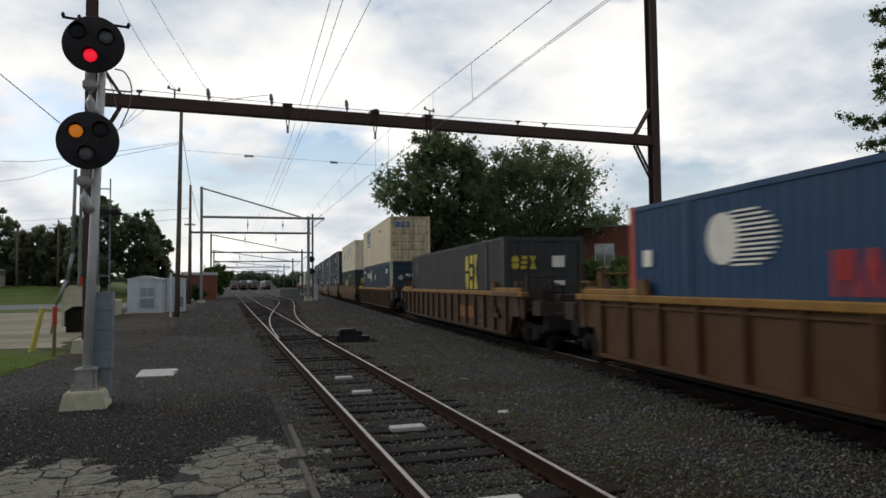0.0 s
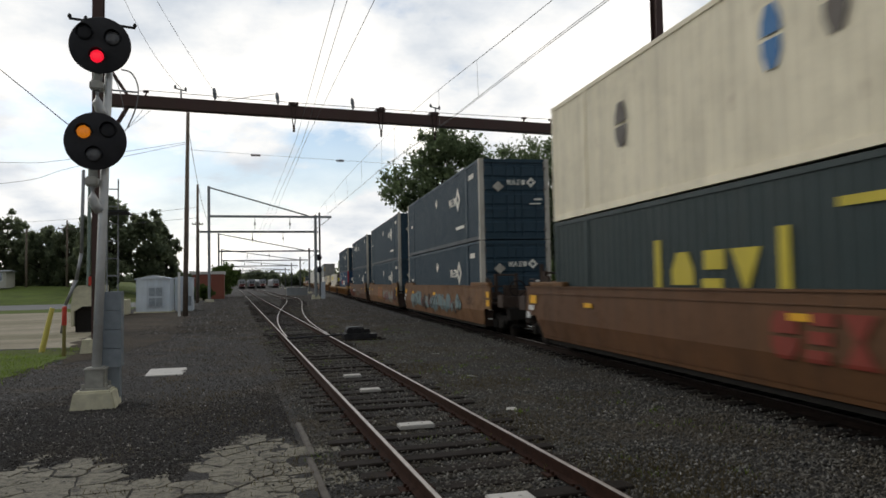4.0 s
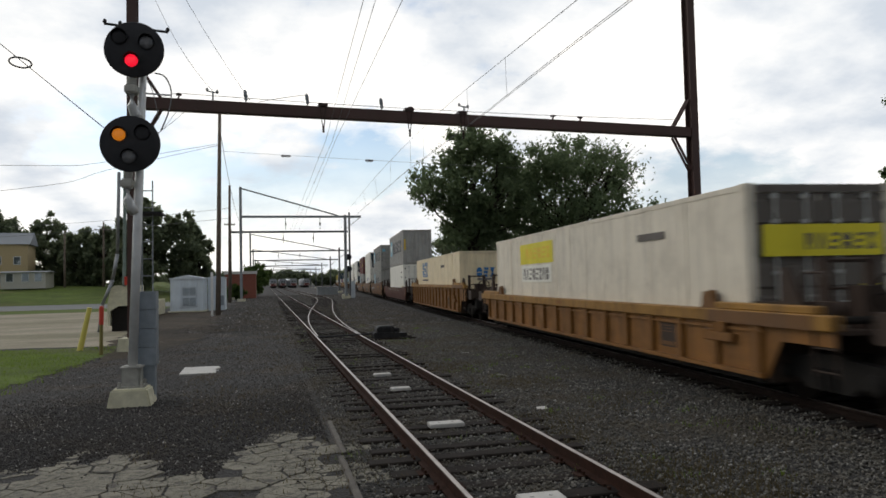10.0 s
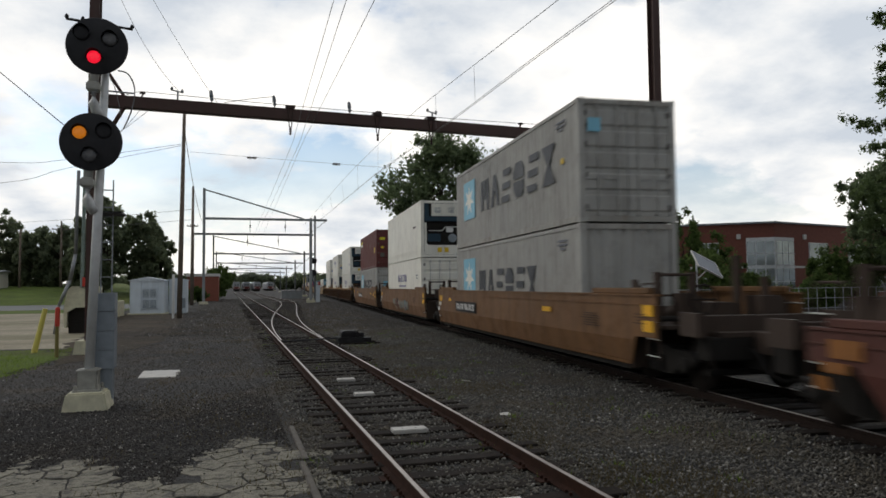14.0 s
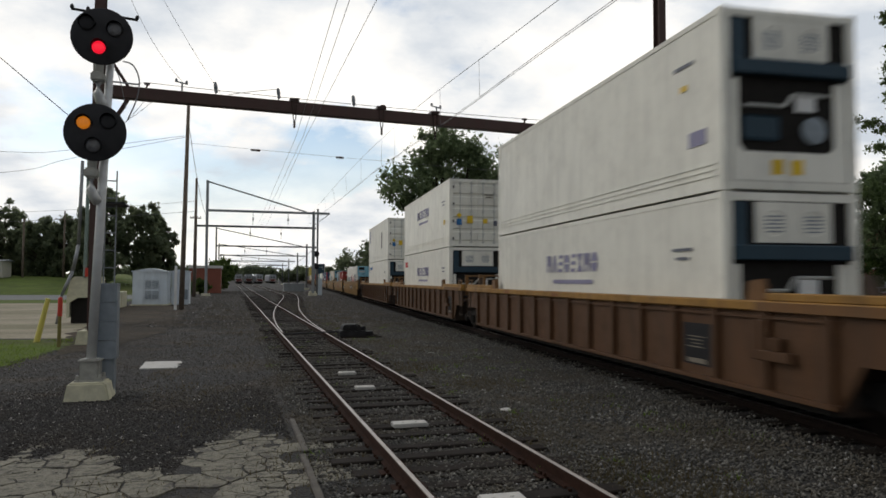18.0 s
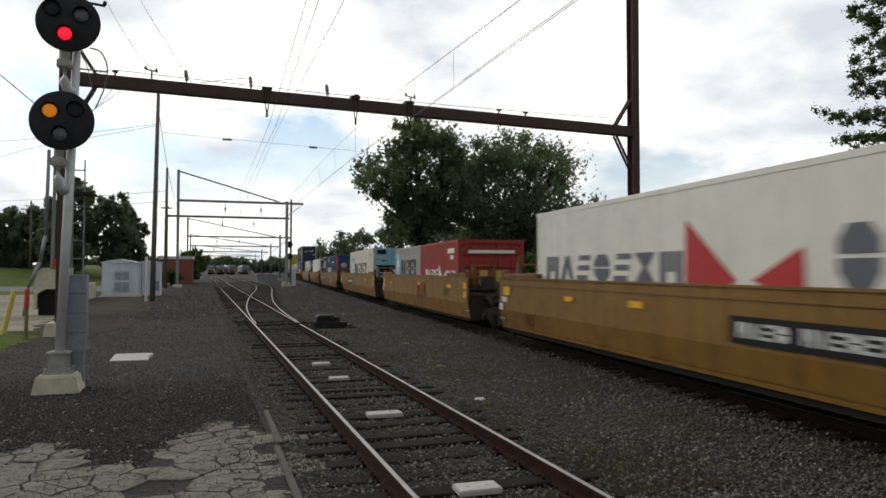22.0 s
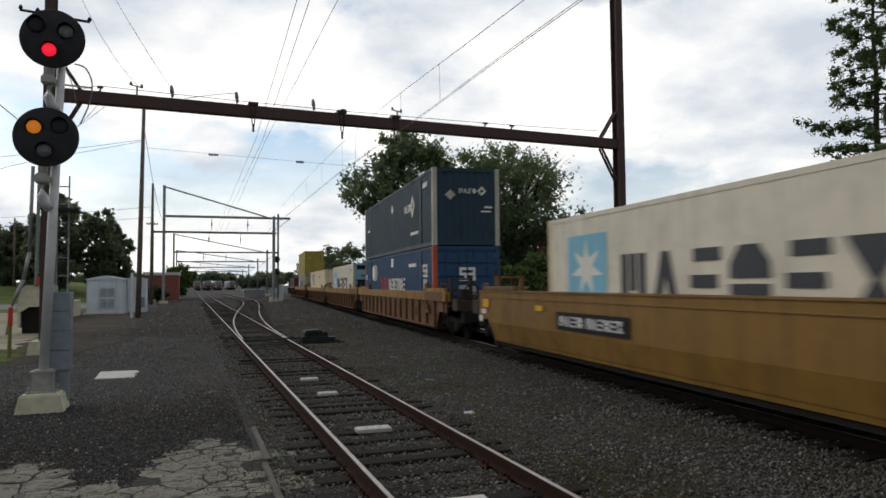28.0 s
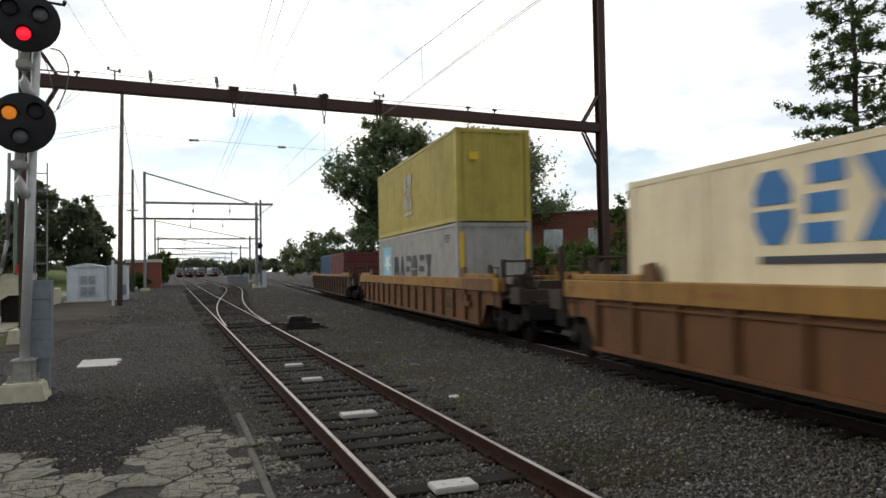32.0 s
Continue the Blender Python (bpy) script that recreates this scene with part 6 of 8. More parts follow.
# style, coat, middle, joints, marks; then the boxes on it
TRAIN = (
    ("rib", "rib_umber", -7.75, K, K, (), [("lo", 53, "blue", "doors", "fine", "orange", STACKMARK, (), "blue 53-foot container with a striped disc and white lettering blocks")]),
    ("rib", "rib_brown", 16.54, K, K, (("bar", -3.7, 0.62, 2.6, 0.42, "tagdull"),), [("lo", 53, "slate", "blank", "fine", None, (("row3", -4.15, 1.28, 1.8, 1.2, "gold"), ("bar", 6.6, 2.0, 0.8, 0.5, "slate")), (("row3", -0.65, 1.9, 0.85, 0.4, "gold"), ("bar", 0.45, 1.95, 0.4, 0.35, "white"), ("bar", 0.45, 1.4, 0.4, 0.14, "white")), "dark slate container with big yellow blocks")]),
    ("rib", "rib_brown", 40.82, K, K, (("scrawl", 1.6, 0.55, 2.6, 0.6, "graffiti_b"),), [("lo", 53, "navy", "doors", "fine", "post", NAVYFAR, NAVYEND, "dark blue 53-foot container with a white emblem"), ("hi", 53, "cream", "doors", "flat", None, BLUEMARK, (("row3", -0.45, 2.2, 1.0, 0.35, "letterblue"),), "cream 53-foot container with rusty doors and blue blocks", "rustdoor")]),
    ("smooth", "smooth_brown", 65.15, K, K, REDMARK, [("lo", 53, "green", "blank", "fine", None, (("row3", 1.2, 0.7, 2.6, 1.2, "gold"), ("bar", 2.9, 0.45, 0.22, 1.7, "gold"), ("bar", -0.5, 0.45, 0.22, 1.7, "gold"), ("bar", 5.0, 0.85, 2.4, 0.14, "gold"), ("bar", -2.5, 2.3, 2.0, 0.12, "gold")), (("row3", -0.1, 1.5, 1.3, 0.6, "gold"),), "dark green container with yellow bracketed blocks"), ("hi", 53, "creamrust", "blank", "dry", None, (("row1", -3.6, 1.5, 0.5, 0.9, "letterblue"), ("row1", -1.6, 1.5, 0.5, 0.9, "taupe"), ("row1", -0.4, 1.4, 0.5, 0.9, "letterblue"), ("row1", 4.2, 1.2, 0.6, 0.9, "taupe")), (), "rust-stained cream corrugated container with blue letters")]),
    ("smooth", "smooth_orange", 88.57, K, A, (("scrawl", 0.2, 0.42, 11.5, 0.95, "graffiti_a"), ("bar", 5.4, 1.2, 0.4, 0.14, "tag"), ("bar", -0.5, 1.2, 0.5, 0.14, "tag")), [("lo", 53, "navy", "doors", "fine", "post", NAVYMARK, NAVYEND, "dark blue 53-foot container with a white emblem"), ("hi", 53, "navy", "doors", "fine", "post", NAVYMARK, NAVYEND, "dark blue 53-foot container with a white emblem")]),
    ("smooth", "smooth_orange", 108.65, A, A, (("bar", 0.4, 0.62, 2.7, 0.86, "sill"), ("row3", 0.4, 0.72, 2.2, 0.66, "red_mark"), ("scrawl", -4.7, 0.42, 6.4, 0.95, "graffiti_b"), ("scrawl", -3.2, 0.5, 2.2, 0.6, "graffiti_c"), ("bar", 5.6, 1.2, 0.4, 0.1, "tag")), [("lo", 53, "navy", "doors", "fine", "post", NAVYMARK, NAVYEND, "dark blue 53-foot container with a white emblem"), ("hi", 53, "navy", "blank", "fine", "post", NAVYMARK, NAVYEND, "dark blue 53-foot container with a white emblem")]),
    ("smooth", "smooth_brown", 128.73, A, K, (("scrawl", 7.2, 0.42, 3.4, 0.9, "graffiti_e"), ("scrawl", 4.6, 0.40, 3.2, 0.42, "graffiti_e")) + PLATE + (("scrawl", -1.5, 0.5, 3.5, 0.6, "graffiti_b"),), [("lo", 53, "navy", "doors", "fine", "post", NAVYMARK, NAVYEND, "dark blue 53-foot container with a white emblem"), ("hi", 53, "navy", "doors", "fine", "post", NAVYFAR, NAVYEND, "dark blue 53-foot container with a white emblem")]),
    ("rib", "rib_orange", 152.72, K, K, (), [("lo", 53, "blue", "doors", "fine", "flag", STACKMARK, (("hex", -0.5, 1.65, 0.85, 0.5, "white"), ("hex", 0.5, 1.65, 0.85, 0.5, "white"), ("bar", -0.85, 0.5, 0.35, 0.5, "white")), "blue 53-foot container with white hexagons on its doors"), ("hi", 53, "navy", "doors", "fine", "post", NAVYMARK, NAVYEND, "dark blue 53-foot container with a white emblem")]),
    ("rib", "rib_orange", 176.60, K, K, (), [("lo", 53, "offwhite", "doors", "flat", None, (("bar", 3.1, 1.95, 3.4, 0.64, "sign"), ("row6", 2.9, 2.10, 2.6, 0.34, "label"), ("bar", 3.1, 1.38, 3.1, 0.52, "white"), ("row8", 3.1, 1.45, 2.7, 0.36, "taupe"), ("bar", -4.8, 2.2, 1.2, 0.14, "taupe")), (("bar", 0.0, 1.75, 2.1, 0.5, "sign"), ("row6", 0.3, 1.85, 1.3, 0.26, "taupe"), ("bar", 0.8, 1.0, 0.36, 0.3, "sign")), "off-white 53-foot container with a yellow sign", "taupe")]),
    ("rib", "rib_orange", 200.33, K, K, (), [("lo", 53, "cream", "blank", "flat", None, BLUEMARK, BLUEEND, "cream 53-foot container with big blue blocks")]),
    ("smooth", "smooth_dark", 224.16, K, K, (("row8", 3.2, 1.06, 2.6, 0.14, "graffiti_b"), ("row6", 0.6, 1.02, 1.6, 0.16, "graffiti_b"), ("bar", -1.0, 1.12, 0.5, 0.1, "tagdull"), ("row3", -2.2, 0.98, 1.0, 0.2, "graffiti_b"), ("bar", -3.6, 0.80, 0.6, 0.18, "graffiti_e"), ("row6", -4.2, 1.02, 1.4, 0.12, "graffiti_b")), [("lo", 40, "white", "doors", "flat", None, (("bar", -4.6, 2.2, 0.8, 0.1, "taupe"), ("bar", -4.6, 1.8, 0.5, 0.12, "taupe"), ("bar", -4.7, 0.9, 0.4, 0.2, "label")), (("bar", -0.1, 0.55, 0.4, 0.35, "label"),), "white 40-foot refrigerated container"), ("hi", 40, "grey", "blank", "dry", None, STARMARK, (("bar", -1.05, 1.2, 0.12, 0.9, "label"),), "grey 40-foot container with a light blue star emblem")]),
    ("smooth", "smooth_orange", 248.09, K, A, PLATE, [("lo", 40, "grey", "blank", "dry", None, STARLOW, (), "grey 40-foot container with a light blue star emblem"), ("hi", 40, "grey", "doors", "dry", None, STARMARK, (("bar", -0.85, 2.1, 0.32, 0.32, "skyblue"),), "grey 40-foot container with a light blue star emblem")]),
    ("smooth", "smooth_orange", 268.02, A, A, (("scrawl", -1.0, 0.45, 5.5, 0.7, "graffiti_b"),), [("lo", 40, "white", "doors", "flat", None, VIOLET, (), "white 40-foot refrigerated container with violet blocks"), ("hi", 40, "white", "reefer", "flat", None, (("bar", -4.2, 1.6, 0.8, 0.1, "taupe"),), (), "white refrigerated container with its cooling unit showing")]),
    ("smooth", "smooth_orange", 286.92, A, K, PLATE + (("bar", -6.6, 1.1, 0.5, 0.2, "tag"),), [("lo", 40, "grey", "doors", "dry", None, STARLOW, (("bar", -0.5, 1.5, 0.35, 0.35, "skyblue"),), "grey 40-foot container with a light blue star emblem"), ("hi", 40, "maroon", "doors", "dry", None, (("bar", 4.75, 2.30, 1.3, 0.24, "sign"), ("bar", 4.75, 2.06, 1.3, 0.23, "white"), ("bar", -5.0, 1.15, 0.5, 0.4, "label")), (("bar", -0.75, 2.1, 0.4, 0.2, "sign"), ("diamond", -0.75, 1.4, 0.3, 0.25, "label"), ("bar", -0.75, 0.8, 0.3, 0.3, "taupe"), ("bar", 0.7, 0.8, 0.35, 0.45, "label")), "dark red 40-foot container with small yellow labels")]),
    ("rib", "rib_umber", 310.85, K, A, (), [("lo", 40, "white", "reefer", "flat", None, VIOLET, (), "white refrigerated container with violet blocks"), ("hi", 40, "white", "reefer", "flat", None, (("bar", -5.4, 0.8, 0.5, 0.25, "lilac"), ("bar", -5.0, 2.2, 0.6, 0.06, "inkpale"), ("bar", -5.0, 1.8, 0.2, 0.1, "label")), (), "white refrigerated container with its cooling unit showing")]),
    ("rib", "rib_umber", 330.37, A, A, (("bar", 7.3, 0.55, 1.1, 0.60, "plate"), ("row3", 7.2, 0.62, 0.6, 0.22, "graffiti_b"), ("bar", 2.0, 0.55, 0.8, 0.5, "plate")), [("lo", 40, "white", "reefer", "flat", None, VIOLET + (("bar", 5.2, 2.2, 0.8, 0.3, "flag"),), (), "white refrigerated container with violet blocks"), ("hi", 40, "white", "doors", "flat", None, VIOLET, DOORTAGS, "white refrigerated container with violet blocks")]),
    ("rib", "rib_umber", 349.99, A, K, (), [("lo", 40, "white", "reefer", "flat", None, (("star", 5.4, 2.08, 0.62, 0.52, "letterblue"), ("row8", 4.0, 2.32, 1.6, 0.2, "letterblue"), ("bar", -4.5, 2.0, 0.6, 0.1, "taupe")), (), "white refrigerated container with a small blue emblem"), ("hi", 40, "white", "doors", "flat", None, (("bar", 5.0, 1.6, 0.4, 1.0, "lilac"), ("bar", -2.6, 0.9, 0.5, 1.2, "taupe")), DOORTAGS, "white scuffed refrigerated container with amber labels")]),
    ("smooth", "smooth_yellow", 374.08, K, A, (("bar", -3.2, 0.87, 2.9, 0.37, "plate"), ("row4", -2.4, 0.95, 1.0, 0.21, M["white"]), ("row6", -3.8, 0.95, 1.4, 0.21, M["white"]), ("bar", 0.8, 1.2, 0.5, 0.12, "tag"), ("bar", 3.6, 1.2, 0.4, 0.1, "tag"), ("row2", 6.0, 0.5, 0.6, 0.3, "silldull")), [("lo", 40, "white", "reefer_blue", "flat", None, (("row7", 2.65, 1.3, 5.8, 0.52, "inkpale"), ("sails", -1.55, 1.2, 2.6, 1.1, "flag"), ("row3", -4.45, 1.3, 2.3, 0.75, "inkpale")), (), "white refrigerated container with a red emblem and pale blue unit")]),
    ("smooth", "smooth_yellow", 393.71, A, A, REDMARK, []),
    ("smooth", "smooth_yellow", 413.57, A, K, PLATE, [("lo", 40, "offwhite", "reefer_blue", "flat", None, STARLOW, (), "cream refrigerated container with a star emblem and pale blue unit")]),
    ("smooth", "smooth_yellow", 437.92, K, A, PLATE + (("scrawl", -3.5, 0.45, 4.0, 1.0, "graffiti_d"),), [("lo", 53, "blue", "doors", "fine", "flag", STACKMARK, (("disc", -0.6, 1.75, 0.6, 0.46, "post"), ("disc", 0.55, 1.75, 0.6, 0.46, "post"), ("bar", 0.8, 0.9, 0.3, 0.3, "white")), "blue 53-foot container with a red corner post")]),
    ("smooth", "smooth_yellow", 457.90, A, A, (("scrawl", -5.3, 0.5, 3.2, 0.9, "graffiti_c"), ("bar", 3.0, 1.2, 0.4, 0.12, "tag")), [("lo", 40, "white", "reefer", "flat", None, (("bar", -4.6, 2.1, 0.6, 0.12, "taupe"),), (), "white refrigerated container with its cooling unit showing")]),
    ("smooth", "smooth_yellow", 477.22, A, K, PLATE, [("lo", 40, "offwhite", "reefer_blue", "flat", None, STARLOW, (), "cream refrigerated container with a star emblem and pale blue unit")]),
    ("rib", "rib_tan", 501.71, K, A, (), [("lo", 53, "blue", "doors", "fine", "orange", STACKMARK + NUMBERS, (("fifty", 0.0, 1.6, 0.62, 0.5, "white"), ("bar", 0.0, 1.02, 0.66, 0.42, "palelabel")), "blue 53-foot container with a red orange corner post"), ("hi", 53, "navy", "blank", "fine", "post", NAVYMARK, NAVYEND, "dark blue 53-foot container with cream corner posts")]),
    ("rib", "rib_rust", 521.64, A, A, (), [("lo", 40, "offwhite", "reefer_blue", "flat", None, STARLOW, (), "cream refrigerated container with a star emblem and pale blue unit")]),
    ("rib", "rib_rust", 541.87, A, K, (), [("lo", 53, "cream", "blank", "flat", None, BLUEMARK, BLUEEND, "cream 53-foot container with big blue blocks")]),
    ("rib", "rib_rust", 565.97, K, K, (), [("lo", 40, "grey", "blank", "dry", None, STARLOW, (("bar", -1.08, 0.3, 0.14, 2.3, "label"), ("bar", 1.08, 0.3, 0.14, 2.3, "label")), "grey 40-foot container with a light blue star emblem"), ("hi", 40, "yellow", "blank", "dry", None, (("row3", 0.2, 0.9, 1.3, 1.3, "grey"), ("bar", 0.2, 0.65, 1.2, 0.12, "grey")), (("bar", -0.65, 1.9, 0.3, 0.25, "label"),), "yellow 40-foot container with a grey emblem")]),
    ("rib", "rib_brown", 589.53, K, K, (), []),
)
LONG = (224.16,)       # cars whose boxes sit a little forward
middles = [u[2] for u in TRAIN]
for i, (style, coat, s, jn, jf, marks, boxes) in enumerate(TRAIN):
    near = (s - middles[i - 1]) / 2 if i else 11.8
    far = (middles[i + 1] - s) / 2 if i + 1 < len(TRAIN) else 11.5
    well_car(style, coat, s, near, far, jn, jf, marks, "sill")
    for level, feet, colour, end, wall, post, mk, emk, lab, *ec in boxes:
        container(s - (0.2 if colour == "grey" and s < 250 or s in LONG else 0.0), level == "hi", feet, colour, end, wall, post, mk, emk, lab, *ec)
LOW_MARK = (("plaque", 2.2, 1.3, 1.0, 1.0, "skyblue"), ("star", 2.2, 1.4, 0.8, 0.8, "white"), ("row6", -0.4, 1.2, 3.6, 0.8, "ink"))
container(393.71 - 3.07, False, 20, "red", "doors", "dry", None, (("row5", 0.9, 1.2, 2.2, 0.34, "white"), ("sails", -0.8, 1.2, 1.1, 0.5, "white"), ("row4", -2.1, 1.2, 1.3, 0.3, "white"), ("bar", -2.1, 2.12, 0.9, 0.17, "white"), ("bar", -2.25, 1.90, 0.4, 0.14, "white")), (("row6", 0.0, 2.1, 1.7, 0.14, "white"), ("bar", -0.3, 0.9, 0.3, 0.6, "yellow"), ("bar", 0.3, 0.9, 0.3, 0.6, "yellow")), "red 20-foot container with white blocks")
container(393.71 + 3.07, False, 20, "grey", "blank", "dry", None, LOW_MARK, (), "grey 20-foot container with a light blue emblem")
container(589.53 - 3.07, False, 20, "maroon", "doors", "dry", None, (), (), "dark red 20-foot steel container on a well car")
container(589.53 + 3.07, False, 20, "blue", "blank", "dry", None, (), (), "blue 20-foot steel container on a well car")

# ---- the catenary beam over the tracks ----
BY, BZ, FALL = 24.5, 7.80, 1.15      # the beam's place, its height at the left mast, its fall in degrees


def brace_beam():
    g = thing("catenary_beam", (0, BY, 0), "brown riveted steel catenary beam between two tall masts", "gantry")
    bm = bmesh.new()
    for sgn in (-1, 1):
        box(bm, -3.98, 16.14, sgn * 0.16 - 0.012, sgn * 0.16 + 0.012, BZ - 0.185, BZ + 0.185)
    for z in (-0.187, 0.167):
        box(bm, -3.98, 16.14, -0.17, 0.17, BZ + z, BZ + z + 0.02)
    bmesh.ops.rotate(bm, verts=bm.verts, cent=(-3.7, 0, BZ), matrix=Matrix.Rotation(radians(FALL), 3, "Y"))
    part("beam", bm, M["beam"], g, "brown box girder")
    bm = bmesh.new()
    for i in range(96):
        x = -3.6 + 0.205 * i
        for z in (-0.155, 0.155):
            q = BZ + z - math.tan(radians(FALL)) * (x + 3.7)
            lathe(bm, (x, -0.172, q), (0, -1, 0), [(0, 0.018), (0.012, 0.012)], 6)
    part("rivet_row", bm, M["beam"], g)
    for x, z0 in ((-4.12, BZ), (16.28, BZ - 0.40)):
        bm = bmesh.new()
        for sgn in (-1, 1):
            box(bm, x - 0.15, x + 0.15, sgn * 0.2 - 0.012, sgn * 0.2 + 0.012, GZ, 15.5)
        box(bm, x - 0.012, x + 0.012, -0.2, 0.2, GZ, 15.5)
        part("mast", bm, M["beam"], g, "tall brown steel mast")
        bm = bmesh.new()
        d = 1 if x < 0 else -1
        for k, e in ((0.95, 1.3), (-0.95, -1.5)):
            rod(bm, (x + d * 0.15, -0.1, z0 + e), (x + d * 0.85, -0.1, z0 + (0.2 if e > 0 else -0.2)), 0.05, n=6)
            rod(bm, (x + d * 0.15, 0.1, z0 + e), (x + d * 0.85, 0.1, z0 + (0.2 if e > 0 else -0.2)), 0.05, n=6)
        part("knee_brace", bm, M["beam"], g)
        bm = bmesh.new()
        prism(bm, [(x - 0.45, GZ - 0.1), (x + 0.45, GZ - 0.1), (x + 0.36, 0.25), (x - 0.36, 0.25)], "y", -0.45, 0.45)
        part("footing", bm, M["concrete"], g)
    return g


beam = brace_beam()


def slope(x):
    return BZ - math.tan(radians(FALL)) * (x + 3.7)


# insulators and hangers on the beam
for x, kind in ((-2.75, "pin"), (-1.65, "cross"), (-0.6, "bulb"), (1.43, "bulb"), (3.99, "bulb"), (4.99, "pin"), (7.0, "cross"), (10.4, "pin"), (11.5, "pin")):
    z = slope(x) + 0.185
    bm = bmesh.new()
    if kind == "bulb":
        rod(bm, (x, BY, z), (x, BY, z + 0.12), 0.02, n=6)
        lathe(bm, (x + 0.02, BY, z + 0.08), (-0.12, 0, 1), [(0, 0.03), (0.06, 0.062), (0.12, 0.045), (0.18, 0.07), (0.26, 0.06), (0.33, 0.055), (0.38, 0.02)], 12)
        o = part("insulator", bm, M["glassins"])
    elif kind == "cross":
        rod(bm, (x, BY, z), (x, BY, z + 0.34), 0.03, n=6)
        rod(bm, (x - 0.22, BY, z + 0.36), (x + 0.18, BY, z + 0.28), 0.022, n=6)
        lathe(bm, (x - 0.18, BY, z + 0.35), (0, 0, 1), [(0, 0.03), (0.05, 0.05), (0.11, 0.02)], 8)
        lathe(bm, (x + 0.14, BY, z + 0.29), (0, 0, 1), [(0, 0.03), (0.05, 0.05), (0.11, 0.02)], 8)
        o = part("insulator", bm, M["galv"])
    else:
        rod(bm, (x, BY, z), (x + 0.06, BY, z + 0.16), 0.03, n=6)
        box(bm, x - 0.05, x + 0.12, BY - 0.05, BY + 0.05, z + 0.14, z + 0.2)
        o = part("insulator", bm, M["porcelain"])
    tagged(o, "small insulator standing on the brown beam", "insulator", "insulators on the beam")
for x in (1.95, 4.95, 6.9):
    bm = bmesh.new()
    box(bm, x - 0.16, x + 0.16, BY - 0.22, BY + 0.22, slope(x) + 0.2, slope(x) + 0.3)
    for k in (-0.09, 0.09):
        rod(bm, (x + k, BY - 0.2, slope(x) + 0.25), (x + k * 0.4, BY - 0.2, slope(x) - 0.45), 0.018, n=6)
    lathe(bm, (x, BY - 0.2, slope(x) - 0.72), (0, 0, 1), [(0, 0.02), (0.04, 0.055), (0.08, 0.02), (0.12, 0.055), (0.16, 0.02), (0.2, 0.055), (0.28, 0.015)], 12)
    tagged(part("hanger", bm, M["porcelain"]), "hanging insulator string below the beam", "insulator", "hangers under the beam")


def cable(name, p, q, sag, r, label, parts=14, mat="wire"):
    p, q = Vector(p), Vector(q)
    bm = bmesh.new()
    tube(bm, [p.lerp(q, i / parts) - Vector((0, 0, sag * 4 * (i / parts) * (1 - i / parts))) for i in range(parts + 1)], r)
    return tagged(part(name, bm, M[mat]), label, "wire", "overhead wires")


# straight wires over the siding, and the sagging pair over the main track with its droppers
for x0, x1, x2 in ((1.08, 2.04, 2.3), (1.25, 2.27, 2.6), (2.35, 2.37, 3.3)):
    bm = bmesh.new()
    tube(bm, [(x0, -10, 6.75), (x1, BY, 6.75), (x2, 90, 6.75), (x2 + 0.4, 190, 6.75)], 0.006)
    tagged(part("contact_wire", bm, M["wire"]), "straight contact wire over the siding", "wire", "overhead wires")
main_wire = thing("catenary_wire", (0, 0, 0), "messenger wire with droppers and double contact wire over the main track", "wire", "overhead wires")
MESSENGER = [(6.0, -5, 6.6), (6.31, 13.5, 7.59), (6.72, 27, 8.48), (7.16, 41.7, 8.93), (7.5, 55, 9.0), (9, 90, 9.6)]
CONTACT = [(6.1, -5, 6.4), (6.25, 11.2, 6.7), (6.39, 16, 6.83), (6.55, 21.2, 6.96), (6.94, 34.4, 7.4), (7.12, 40, 7.52), (9, 90, 8.6)]
bm = bmesh.new()
tube(bm, curve(MESSENGER), 0.008)
part("messenger_wire", bm, M["wire"], main_wire)
for k in (0.0, 0.06):
    bm = bmesh.new()
    tube(bm, curve([(x + k, y, z) for x, y, z in CONTACT]), 0.0065)
    part("contact_wire", bm, M["wire"], main_wire)


def along(pts, y):
    for a, b in zip(pts, pts[1:]):
        if a.y <= y <= b.y:
            return a.lerp(b, (y - a.y) / (b.y - a.y))


for y in (18.3, 22.6, 27, 30.6, 34, 41, 48, 56, 64):
    bm = bmesh.new()
    tube(bm, [along(curve(CONTACT), y), along(curve(MESSENGER), y)], 0.005)
    part("dropper", bm, M["wire"], main_wire)
cable("feeder_wire", (-2.75, BY, slope(-2.75) + 0.4), (16.2, BY, slope(16) + 0.5), 0.12, 0.010, "thin wire strung along the beam")
cable("feeder_wire", (-0.2, BY, slope(-0.2) + 0.25), (1.43, BY, slope(1.4) + 0.6), -0.02, 0.010, "thin wire strung along the beam", 4)
# span wires with strain insulators, tied to the wooden pole on one side and a mast on the other
cable("span_wire", (-3.0, 50, 10.92), (18.8, 50, 10.1), 0.05, 0.010, "thin span wire across the tracks", 8)
for z, ins in ((10.67, (1.25, 1.57)), (10.46, (7.06, 7.31))):
    bm = bmesh.new()
    for k in ins:
        lathe(bm, (k, 50, z), (1, 0, -0.04), [(-0.15, 0.02), (-0.08, 0.11), (-0.04, 0.03), (0.0, 0.12), (0.05, 0.03), (0.1, 0.11), (0.17, 0.02)], 10)
    tagged(part("strain_insulator", bm, M["porcelain"]), "dark ribbed insulator in a span wire", "insulator", "strain insulators")
bm = bmesh.new()
tube(bm, [(-25, 30, 24.3), (-17.4, 30, 17.7), (-9.81, 30, 11.3), (-6.12, 30, 8.13), (-4.12, 24.7, 6.6)], 0.018)
tagged(part("service_wire", bm, M["wire"]), "black service wire running down to the mast", "wire", "overhead wires")
